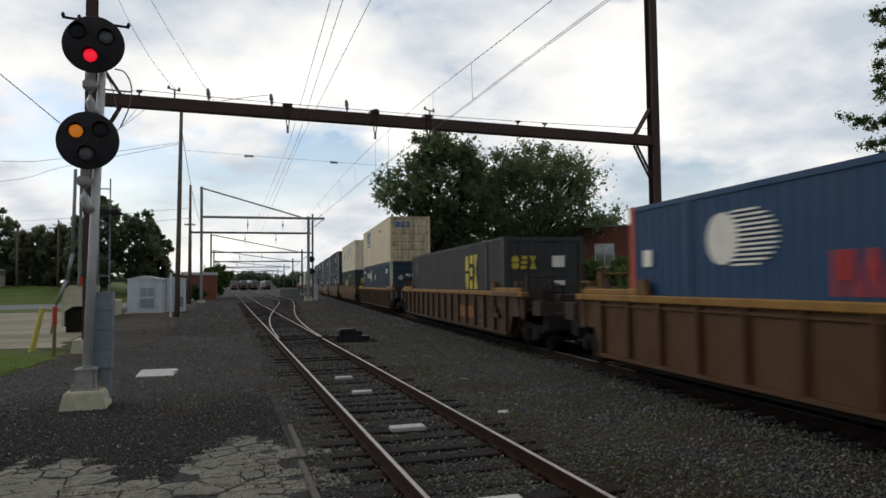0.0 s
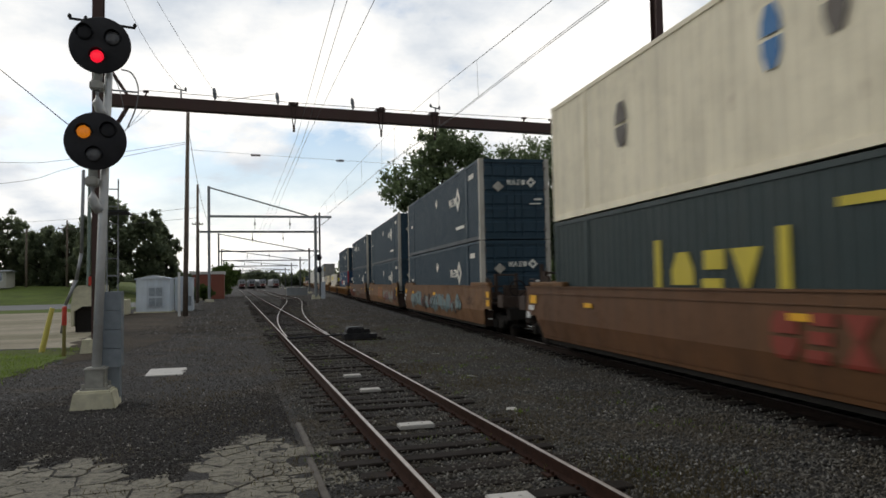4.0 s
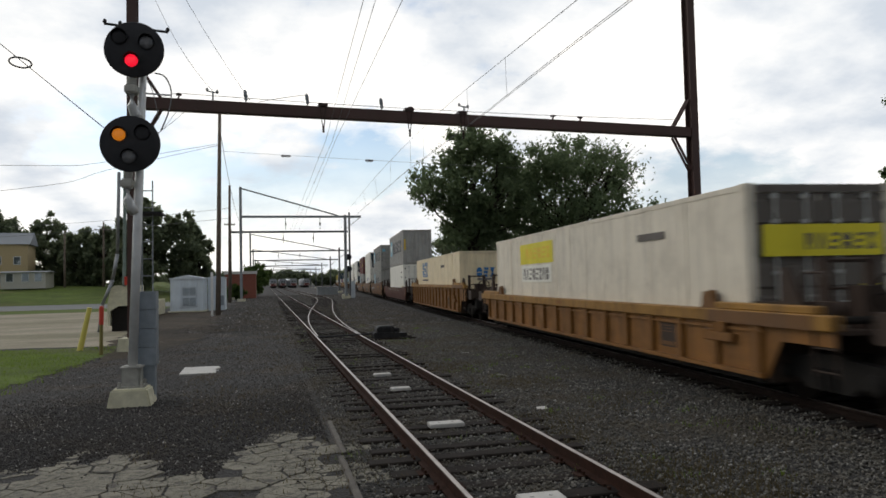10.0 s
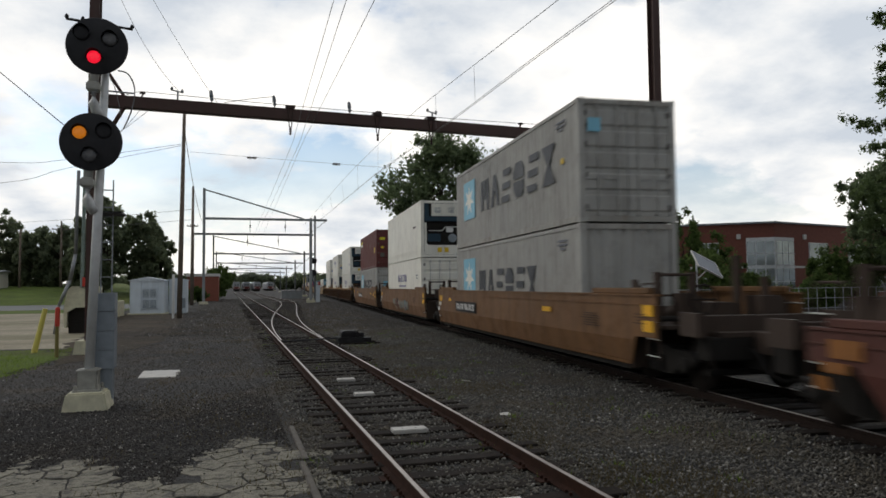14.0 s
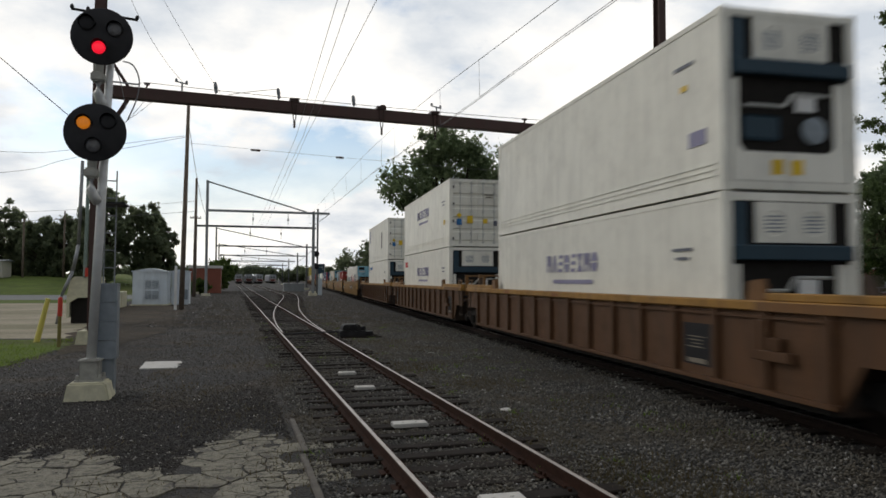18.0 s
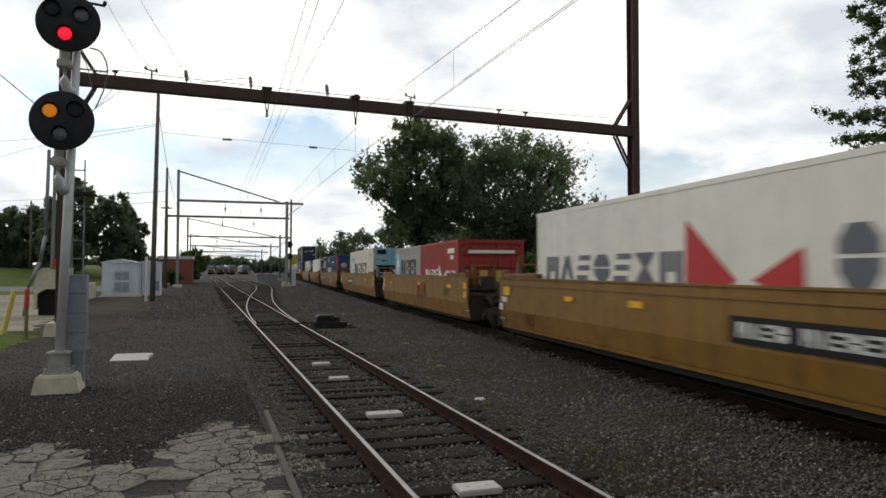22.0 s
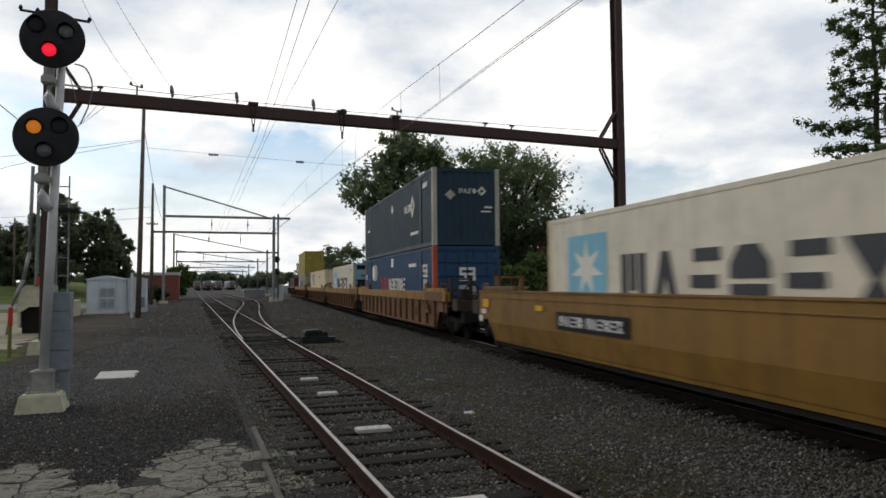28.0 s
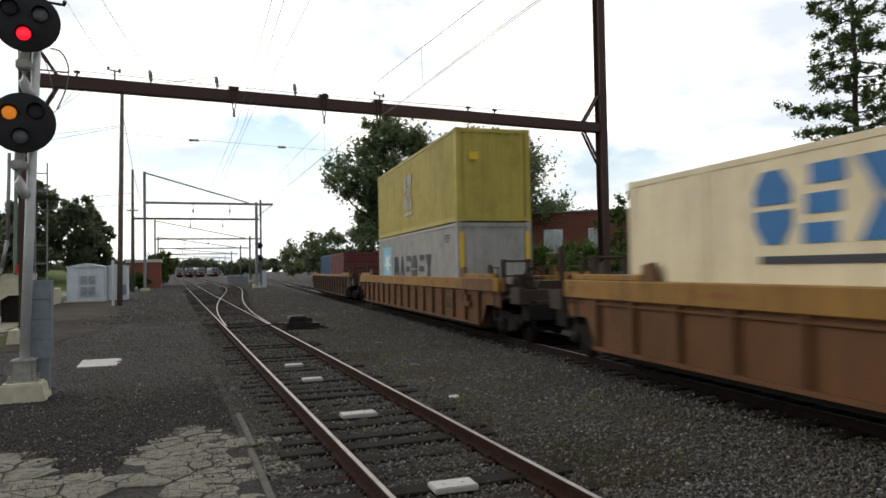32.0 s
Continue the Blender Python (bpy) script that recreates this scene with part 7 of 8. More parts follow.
for pts in (((-42, 50, 11.2), (-26, 50, 9.9), (-13.74, 50, 9.75), (-10.1, 50, 10.05), (-3.1, 50, 11.4)), ((-42, 50, 9.0), (-26, 50, 7.4), (-13.72, 50, 8.45), (-9.93, 50, 9.53), (-3.1, 50, 11.3))):
    bm = bmesh.new()
    tube(bm, curve(pts), 0.014)
    tagged(part("service_wire", bm, M["wire"]), "black service wire tied to the tall wooden pole", "wire", "overhead wires")
bm = bmesh.new()
hoop(bm, (0, 0, 0), (0, 0.25, 1), 0.38, 0.035)
o = part("wire_coil", bm, M["wire"], loc=(-9.05, 30, 10.55))
tagged(o, "coil of spare cable hanging on the service wire", "cable coil")
for a, b, s in (((-55, 118, 11.0), (-4.1, 86, 10.8), 0.8), ((-55, 118, 9.0), (-4.1, 86, 9.6), 0.4), ((-3.0, 50, 12.9), (-2.95, 90, 9.3), 1.2), ((-24.9, 122, 11.2), (-15.6, 128, 8.6), 0.5)):
    cable("service_wire", a, b, s, 0.02, "black service wire between poles")
for a, b, s in (((-4.12, BY, 13.0), (-1.65, BY, slope(-1.65) + 0.55), 0.55), ((-4.1, 24.5, 14.5), (-0.4, BY, slope(0) + 0.22), 0.3), ((-4.12, BY, 7.2), (-2.75, BY, slope(-2.75) + 0.4), -0.2), ((-2.2, BY, slope(-2) + 0.15), (-4.0, BY, 6.4), 0.1), ((-2.6, BY, slope(-2) + 0.1), (-4.0, BY, 6.2), 0.15), ((-2.02, 13.4, 5.5), (-1.84, 13.5, 4.85), -0.15)):
    cable("lead_wire", a, b, s, 0.007, "slack lead wire by the mast", 10)


# ---- the signal ----
def signal():
    s = thing("railway_signal", (-2.27, 13.37, 0), "two-disc railway signal on a silver mast showing red over amber", "signal")
    bm = bmesh.new()
    prism(bm, [(-0.37, GZ - 0.1), (0.37, GZ - 0.1), (0.29, 0.13), (-0.29, 0.13)], "y", -0.36, 0.36)
    bmesh.ops.bevel(bm, geom=bm.edges[:], offset=0.03, segments=2, affect="EDGES")
    part("concrete_base", bm, M["concrete"], s, "pale concrete footing")
    bm = bmesh.new()
    box(bm, -0.155, 0.155, -0.155, 0.155, 0.12, 0.50)
    bmesh.ops.bevel(bm, geom=bm.edges[:], offset=0.03, segments=2, affect="EDGES")
    box(bm, -0.22, 0.22, -0.22, 0.22, 0.125, 0.16)
    box(bm, -0.175, 0.175, -0.175, 0.175, 0.46, 0.485)
    for i in range(4):
        a = math.pi / 4 + i * math.pi / 2
        lathe(bm, (0.25 * math.cos(a), 0.25 * math.sin(a), 0.16), (0, 0, 1), [(0, 0.028), (0.07, 0.028), (0.08, 0.015)], 8)
    part("base_casting", bm, M["casting"], s, "grey cast base with bolts")
    bm = bmesh.new()
    lathe(bm, (0, 0, 0.4), (0.036, 0, 1), [(0, 0.078), (2.6, 0.076), (5.1, 0.066), (5.9, 0.058)], 16)
    part("mast", bm, M["silver"], s, "silver tubular mast", True)
    for cx, cz, lamps in ((0.09, 5.975, ((-0.24, 0.20, "disc"), (0.20, 0.13, "lens"), (-0.045, -0.20, "redlamp"))), (0.02, 4.325, ((-0.18, 0.15, "amberlamp"), (0.20, 0.19, "disc"), (-0.02, -0.23, "lens")))):
        bm = bmesh.new()
        lathe(bm, (cx, -0.25, cz), (0, -1, 0), [(-0.03, 0.10), (-0.02, 0.482), (0.0, 0.492), (0.012, 0.478), (0.012, 0.02)], 40)
        d = part("disc", bm, M["disc"], s, "round black backboard", True)
        for lx, lz, mat in lamps:
            bm = bmesh.new()
            k = 0.86 if mat in ("amberlamp", "redlamp") else 1.0
            lathe(bm, (cx + lx, -0.265, cz + lz), (0, -1, 0), [(0, 0.125 * k), (0.03, 0.122 * k), (0.045, 0.10 * k), (0.045, 0.01)], 24)
            part("lamp", bm, M[mat], d, {"redlamp": "lit red lamp", "amberlamp": "lit amber lamp", "lens": "unlit grey lamp", "disc": "dark unlit lamp"}[mat], True)
            bm = bmesh.new()
            for i in range(13):
                a, b = math.pi * (-0.08 + 1.16 * i / 13), math.pi * (-0.08 + 1.16 * (i + 1) / 13)
                q = [(cx + lx + r * math.cos(t), y, cz + lz + r * math.sin(t)) for r, t, y in ((0.135, a, -0.262), (0.135, b, -0.262), (0.135, b, -0.38 + 0.05 * abs(i - 6) / 6), (0.135, a, -0.38 + 0.05 * abs(i - 6) / 6))]
                bm.faces.new([bm.verts.new(p) for p in q])
            bmesh.ops.remove_doubles(bm, verts=bm.verts, dist=0.0005)
            bmesh.ops.solidify(bm, geom=bm.faces[:], thickness=0.006)
            part("hood", bm, M["disc"], d, "black lamp hood")
        bm = bmesh.new()
        rod(bm, (cx, -0.24, cz), (0.02, 0, cz), 0.06, n=10)
        part("disc_arm", bm, M["alu"], s, "pale arm behind the disc")
        bm = bmesh.new()
        rod(bm, (cx - 0.03, -0.17, cz - 0.2), (cx - 0.06, -0.14, cz - 0.62), 0.075, n=12)
        part("cable_tube", bm, M["alu"], s, "pale cast tube below the disc", True)
        bm = bmesh.new()
        box(bm, cx - 0.17, cx + 0.04, -0.25, -0.03, cz - 0.76, cz - 0.60)
        bmesh.ops.bevel(bm, geom=bm.edges[:], offset=0.025, segments=2, affect="EDGES")
        part("junction_box", bm, M["casting"], s, "grey cast junction box")
        bm = bmesh.new()
        tube(bm, [(cx - 0.06, -0.14, cz - 0.72), (cx - 0.06, -0.14, cz - 0.96), (cx - 0.03, -0.10, cz - 1.06), (cx + 0.03, -0.03, cz - 1.16)], 0.085, 12)
        part("bracket", bm, M["silver"], s, "silver elbow clamped to the mast", True)
    bm = bmesh.new()
    rod(bm, (-0.42, -0.12, 6.45), (0.63, -0.12, 6.36), 0.022, n=6)
    for x, z in ((-0.41, 6.45), (-0.16, 6.43), (0.62, 6.36)):
        lathe(bm, (x, -0.12, z), (0, 0, 1), [(0, 0.012), (0.03, 0.035), (0.06, 0.03), (0.085, 0.012)], 8)
    part("top_bar", bm, M["darksteel"], s)
    bm = bmesh.new()
    rod(bm, (0.16, 0, 5.28), (0.66, 0, 5.26), 0.014, n=6)
    part("stay_rod", bm, M["galv"], s, "thin steel rod beside the mast")
    bm = bmesh.new()
    tube(bm, curve([(0.40, -0.1, 5.62), (0.56, -0.05, 5.58), (0.66, 0, 5.34), (0.62, 0, 4.98), (0.48, 0.02, 4.62)]), 0.012)
    part("loop_cable", bm, M["wire"], s, "looped grey cable")
    bm = bmesh.new()
    for x in (0.08, 0.26):
        rod(bm, (x, 0.5, 0.3), (x + 0.02, 0.42, 3.78), 0.013, n=6)
    for i in range(11):
        z = 0.5 + 0.31 * i
        rod(bm, (0.08, 0.5 - z * 0.015, z), (0.27, 0.5 - z * 0.015, z), 0.011, n=6)
    part("ladder", bm, M["galv"], s, "narrow steel ladder behind the mast")
    bm = bmesh.new()
    box(bm, -0.05, 0.46, 0.10, 0.75, 3.16, 3.19)
    part("platform", bm, M["darksteel"], s, "small grated platform")
    bm = bmesh.new()
    for i in range(4):
        box(bm, 0.06, 0.36, 0.16, 0.5, 0.46 + 0.33 * i, 0.46 + 0.33 * i + 0.322)
    box(bm, 0.09, 0.33, 0.2, 0.46, GZ, 0.46)
    part("equipment_case", bm, M["bluebox"], s, "blue-grey steel equipment case")
    return s


signal()


# the plinth, pipe and case at the foot of the left mast
def mast_foot():
    f = thing("equipment_stand", (-6.35, 36.0, 0), "grey concrete stand with a bent silver pipe by the mast", "stand")
    bm = bmesh.new()
    prism(bm, [(-0.42, 1.78), (-0.30, 1.95), (0.45, 1.95), (0.45, 0.10), (0.28, 0.10), (0.28, 1.0), (-0.20, 1.0), (-0.42, 0.78), (-0.42, 0.10), (-0.50, 0.10), (-0.50, 1.1)], "y", -0.3, 0.3)
    part("stand", bm, M["concrete"], f)
    bm = bmesh.new()
    box(bm, -0.40, 0.28, -0.15, 0.28, GZ, 1.0)
    part("dark_case", bm, M["black"], f, "black box inside the stand")
    bm = bmesh.new()
    p = [(-0.15, -0.35, 7.2), (-0.2, -0.35, 3.4), (-0.34, -0.36, 2.2), (-0.62, -0.38, 1.1), (-0.72, -0.38, GZ)]
    for a, b in zip(p, p[1:]):
        rod(bm, a, b, 0.05, n=10)
    part("bent_pipe", bm, M["galv"], f, "bent silver conduit", True)
    bm = bmesh.new()
    rod(bm, (-0.02, -0.3, 1.9), (0.02, -0.3, 7.6), 0.05, n=10)
    part("green_pipe", bm, plain("green grey pipe", (0.19, 0.25, 0.22), 0.6), f)
    bm = bmesh.new()
    rod(bm, (0.1, -0.32, 2.1), (0.12, -0.32, 5.9), 0.024, n=8)
    part("white_pipe", bm, M["white"], f)
    bm = bmesh.new()
    box(bm, 0.0, 0.22, -0.38, -0.3, 1.95, 2.35)
    part("red_tag", bm, M["red"], f)
    return f


mast_foot().scale = (1.5, 1.5, 1.0)

for x, y, hue, tilt, label in ((-4.85, 23.4, "red", 0.5, "leaning marker post, red above and olive below"), (-5.9, 25.4, "yellow", 12.0, "leaning yellow marker post in the grass")):
    p = thing("marker_post", (x, y, GZ), label, "post", "marker posts")
    p.rotation_euler.y = radians(tilt)
    bm = bmesh.new()
    rod(bm, (0, 0, 0), (0, 0, 1.42 if hue == "red" else 1.42), 0.055 if hue == "red" else 0.09, 0.045 if hue == "red" else 0.07, n=10)
    part("post", bm, M["olive"] if hue == "red" else M["yellow"], p)
    if hue == "red":
        bm = bmesh.new()
        lathe(bm, (0, 0, 0.92), (0, 0, 1), [(0, 0.066), (0.53, 0.064), (0.56, 0.03)], 10)
        part("sleeve", bm, M["red"], p, "red sleeve")
bm = bmesh.new()
prism(bm, [(-0.40, -0.66), (0.40, -0.72), (0.38, -0.22), (0.44, -0.15), (0.31, 0.03), (0.44, 0.33), (0.38, 0.70), (-0.42, 0.74)], "z", 0, 0.025)
o = part("flat_slab", bm, M["whiteslab"], loc=(-1.55, 17.95, GZ - 0.005))
tagged(o, "pale broken slab lying on the gravel path", "slab")


# switch machine beside the turnout
def switch_machine():
    s = thing("switch_machine", (4.12, 25.1, GZ), "black electric switch machine on long ties beside the rails", "switch machine")
    bm = bmesh.new()
    box(bm, -0.50, 0.42, -0.36, 0.36, 0.04, 0.24)
    prism(bm, [(-0.40, 0.24), (0.26, 0.24), (0.24, 0.40), (0.16, 0.46), (-0.30, 0.46), (-0.38, 0.40)], "y", -0.30, 0.30)
    bmesh.ops.bevel(bm, geom=bm.edges[:], offset=0.025, segments=2, affect="EDGES")
    lathe(bm, (0.36, -0.1, 0.23), (0, 0, 1), [(0, 0.10), (0.14, 0.09), (0.16, 0.03)], 12)
    box(bm, 0.38, 0.70, -0.16, 0.16, 0.06, 0.20)
    part("housing", bm, M["darksteel"], s)
    for y in (-0.38, 0.38):
        bm = bmesh.new()
        box(bm, -1.5, 0.95, y - 0.13, y + 0.13, -0.06, 0.05)
        part("long_tie", bm, M["tie"], s)
    bm = bmesh.new()
    rod(bm, (-2.5, 0, 0.14), (-0.4, 0, 0.2), 0.03, n=8)
    rod(bm, (-2.5, 0.2, 0.14), (-0.4, 0.15, 0.2), 0.02, n=8)
    part("throw_rod", bm, M["darksteel"], s)
    bm = bmesh.new()
    for x in (-0.2, 0.1):
        rod(bm, (x, -0.32, 0.34), (x, -0.34, 0.42), 0.03, n=8)
    rod(bm, (-0.2, -0.33, 0.40), (0.1, -0.33, 0.40), 0.018, n=6)
    part("handle", bm, M["darksteel"], s, "steel lid handle")


switch_machine()


# ---- poles, cabinets and portals down the line ----
def wood_pole(x, y, h, lean=0.0, arms=(), label="weathered wooden utility pole", r=0.16):
    p = thing("utility_pole", (x, y, GZ), label, "pole", "utility poles")
    p.rotation_euler.y = radians(lean)
    bm = bmesh.new()
    lathe(bm, (0, 0, 0), (0, 0, 1), [(0, r), (h * 0.5, r * 0.85), (h, r * 0.62), (h + 0.02, 0.02)], 10)
    part("pole", bm, M["pole"], p, "", True)
    for z, w in arms:
        bm = bmesh.new()
        box(bm, -w / 2, w / 2, -0.05 - r, 0.05 - r, z - 0.06, z + 0.06)
        for k in (-0.45, -0.2, 0.2, 0.45):
            lathe(bm, (k * w, -r, z + 0.06), (0, 0, 1), [(0, 0.03), (0.08, 0.05), (0.16, 0.02)], 8)
        part("crossarm", bm, M["pole"], p)
    return p


wood_pole(-3.15, 50.0, 13.65, 0.9, (), "tall brown wooden pole with a white strip beside the cabinet", 0.17)
bm = bmesh.new()
box(bm, -0.08, 0.08, -0.1, 0.1, 0, 2.9)
tagged(part("cable_guard", bm, M["white"], loc=(-3.52, 49.9, GZ)), "white cable guard against a pole", "guard")
wood_pole(-4.1, 86.0, 13.6, 0.3, ((9.0, 1.2),), "grey wooden pole by the first portal", 0.2)
for x, y, h, arms in ((-30.0, 120, 11, ()), (-24.9, 122, 12.5, ((11.2, 2.6),)), (-23.2, 131, 9.5, ()), (-29.0, 140, 9.5, ()), (-15.6, 128, 10, ((8.6, 2.0),)), (-13.0, 140, 10, ()), (-55, 118, 11, ((10, 2.0),))):
    wood_pole(x, y, h, 0.0, arms, r=0.19)


def cabinet():
    c = thing("signal_bungalow", (-5.70, 59.5, GZ), "pale grey steel signal equipment cabin with louvred door", "equipment cabin", rz=-3)
    bm = bmesh.new()
    box(bm, -1.55, 1.05, -1.1, 1.3, 0.1, 2.55)
    part("wall", bm, M["cabinet"], c)
    bm = bmesh.new()
    prism(bm, [(-1.65, 2.55), (-1.65, 2.62), (-0.25, 2.86), (1.15, 2.62), (1.15, 2.55)], "y", -1.2, 1.4)
    part("roof", bm, M["cabinet"], c)
    bm = bmesh.new()
    box(bm, -0.62, 0.52, -1.16, -1.1, 0.42, 2.05)
    d = part("door", bm, M["cabinet"], c)
    for x in (-0.56, -0.02):
        for z in (0.5, 1.3):
            bm = bmesh.new()
            for i in range(7):
                box(bm, x, x + 0.48, -1.18, -1.15, z + 0.09 * i, z + 0.09 * i + 0.055)
            part("louvre", bm, M["cabinetdark"], d)
    for x in (-1.55, 1.03, -0.72, 0.58):
        bm = bmesh.new()
        box(bm, x, x + 0.04, -1.135, -1.1, 0.1, 2.55)
        part("seam", bm, M["cabinet"], c)
    bm = bmesh.new()
    box(bm, -1.7, 1.2, -1.25, 1.45, -0.1, 0.1)
    part("plinth", bm, M["concrete"], c)
    c.scale.x = 0.93
    c2 = thing("signal_bungalow", (-3.55, 61.5, GZ), "pale grey steel cabin beside the pole", "equipment cabin")
    bm = bmesh.new()
    box(bm, -1.05, 0.30, -1.0, 1.2, 0.0, 2.6)
    part("wall", bm, M["cabinet"], c2)
    bm = bmesh.new()
    prism(bm, [(-1.12, 2.6), (-1.12, 2.66), (-0.38, 2.8), (0.37, 2.66), (0.37, 2.6)], "y", -1.08, 1.28)
    part("roof", bm, M["cabinet"], c2)
    bm = bmesh.new()
    box(bm, -0.3, 0.2, -1.03, -1.0, 0.4, 1.2)
    part("hatch", bm, M["cabinetdark"], c2)


cabinet()
lowwall = thing("low_wall", (0, 0, 0), "low pale concrete wall beside the cabin", "wall")
for i in range(5):
    bm = bmesh.new()
    box(bm, -7.9 + 0.04 * i, -7.6 + 0.04 * i, 44.5 + 2.6 * i, 47.02 + 2.6 * i, GZ, 0.95)
    bmesh.ops.bevel(bm, geom=bm.edges[:], offset=0.03, segments=1, affect="EDGES")
    part("panel", bm, M["concrete"], lowwall)


def portal(y, x0, x1, top, z1, hue, tall, label):
    p = thing("catenary_portal", (0, y, 0), label, "gantry", "portals down the line")
    m = M[hue]
    for x, h in ((x0, tall), (x1, top)):
        bm = bmesh.new()
        box(bm, x - 0.16, x + 0.16, -0.16, 0.16, GZ, h)
        bmesh.ops.bevel(bm, geom=bm.edges[:], offset=0.05, segments=1, affect="EDGES")
        part("post", bm, m, p)
        bm = bmesh.new()
        box(bm, x - 0.5, x + 0.5, -0.5, 0.5, GZ - 0.05, 0.15)
        part("footing", bm, M["concrete"], p)
    bm = bmesh.new()
    box(bm, x0, x1 + (2.0 if tall > top else 0.4), -0.12, 0.12, z1 - 0.14, z1 + 0.14)
    part("crossbeam", bm, m, p)
    if tall > top:
        bm = bmesh.new()
        rod(bm, (x0, 0, tall - 0.15), (x1 - 0.9, 0, z1 + 0.14), 0.09, n=6)
        part("stay", bm, m, p)
        bm = bmesh.new()
        rod(bm, (x1 + 1.9, 0, z1 - 0.1), (x1 + 0.1, 0, z1 - 1.5), 0.04, n=6)
        part("brace", bm, m, p)
    for x in (2.4, 6.6):
        bm = bmesh.new()
        rod(bm, (x, -0.1, z1), (x, -0.1, z1 - 1.6), 0.03, n=6)
        lathe(bm, (x, -0.1, z1 - 1.1), (0, 0, 1), [(0, 0.03), (0.1, 0.14), (0.2, 0.04), (0.3, 0.14), (0.4, 0.03)], 8)
        part("hanger", bm, M["darksteel"], p)
    return p


portal(90, -2.95, 9.75, 10.4, 10.15, "portal", 13.8, "pale grey steel portal with a long stay over the tracks")
portal(103, -4.8, 11.1, 9.6, 9.2, "portaldark", 9.6, "grey steel portal over the tracks")
portal(146, -3.0, 14.5, 9.0, 8.4, "portaldark", 12.0, "grey steel portal over the tracks")
portal(190, -3.2, 16.5, 8.8, 8.0, "portaldark", 11.0, "grey steel portal over the tracks")
portal(240, -3.4, 18.0, 8.6, 7.8, "portaldark", 10.0, "grey steel portal over the tracks")
portal(300, -4.0, 20.0, 8.5, 7.6, "portaldark", 9.5, "grey steel portal over the tracks")
portal(370, -5.0, 22.0, 8.5, 7.4, "portaldark", 9.0, "grey steel portal over the tracks")


def far_signal():
    s = thing("far_signal", (10.6, 93, 0), "dark signal mast with two round heads seen from the front", "signal")
    bm = bmesh.new()
    rod(bm, (0, 0, GZ), (0, 0, 11.0), 0.12, n=8)
    part("mast", bm, M["portaldark"], s)
    for z in (3.6, 5.15):
        bm = bmesh.new()
        lathe(bm, (-0.18, -0.2, z), (0, -1, 0), [(0, 0.1), (0, 0.40), (0.06, 0.40), (0.06, 0.05)], 20)
        part("head", bm, M["disc"], s, "round black head", True)
    bm = bmesh.new()
    box(bm, 0.1, 0.6, -0.4, 0.4, GZ, 2.0)
    part("case", bm, M["cabinet"], s)


far_signal()
for x, y, w, h in ((10.2, 124, 3.4, 1.2),):
    bm = bmesh.new()
    box(bm, -w / 2, w / 2, -0.8, 0.8, 0, h)
    prism(bm, [(-w / 2 - 0.1, h), (w / 2 + 0.1, h), (w / 2, h + 0.12), (-w / 2, h + 0.12)], "y", -0.9, 0.9)
    tagged(part("trackside_box", bm, M["portal"], loc=(x, y, GZ)), "grey trackside equipment box among the sidings", "equipment box")


LAMP = glow("pale headlight", (1.0, 0.9, 0.8), 0.5)


# commuter trains standing far down the yard
def far_train(x, y, cars, label):
    t = thing("parked_train", (x, y, 0), label, "train", "parked trains")
    for i in range(cars):
        bm = bmesh.new()
        prism(bm, [(-1.5, 0.9), (1.5, 0.9), (1.5, 3.4), (1.15, 4.1), (-1.15, 4.1), (-1.5, 3.4)], "y", 25 * i, 25 * i + 24.3)
        part("body", bm, M["galv"], t)
        bm = bmesh.new()
        box(bm, -1.2, 1.2, 25 * i + 1, 25 * i + 23, 0.02, 0.9)
        part("underframe", bm, M["black"], t)
    bm = bmesh.new()
    box(bm, -1.35, 1.35, -0.05, 0.02, 1.0, 2.1)
    part("red_front", bm, BOX["maroon"], t, "dull red lower front")
    bm = bmesh.new()
    for k in (-0.9, 0.15):
        box(bm, k, k + 0.75, -0.06, 0.02, 2.4, 3.2)
    part("windscreen", bm, M["window"], t)
    for k in (-1.0, 1.0):
        bm = bmesh.new()
        lathe(bm, (k, -0.05, 1.5), (0, -1, 0), [(0, 0.16), (0.04, 0.12)], 10)
        part("headlight", bm, LAMP, t)


for x, y in ((3.0, 320), (7.3, 326), (11.6, 318), (18.2, 338)):
    far_train(x, y, 2, "silver and red commuter train parked in the yard")

# ---- trees and shrubs ----
def leaf_cloud(name, centres, radii, per, size, material, seed, flat=1.0):
    """Leaves as small bent quads round clump centres."""
    r = np.random.RandomState(seed)
    c = np.repeat(np.asarray(centres, float), per, 0)
    rad = np.repeat(np.asarray(radii, float), per)
    n = len(c)
    d = r.normal(0, 1, (n, 3))
    d /= np.linalg.norm(d, axis=1)[:, None]
    p = c + d * (rad * np.minimum(np.abs(r.normal(0, 0.5, n)) + 0.15, 0.95 + 0.15 * r.uniform(0, 1, n)))[:, None] * (1, 1, flat)
    u = r.normal(0, 1, (n, 3))
    u /= np.linalg.norm(u, axis=1)[:, None]
    w = np.cross(u, d)
    w /= np.linalg.norm(w, axis=1)[:, None] + 1e-6
    s = (size * r.uniform(0.6, 1.5, n))[:, None]
    verts = np.stack([p - u * s, p - w * s * 0.55, p + u * s, p + w * s * 0.55], 1).reshape(-1, 3)
    return soup(name, verts, np.arange(4 * n).reshape(-1, 4), material)


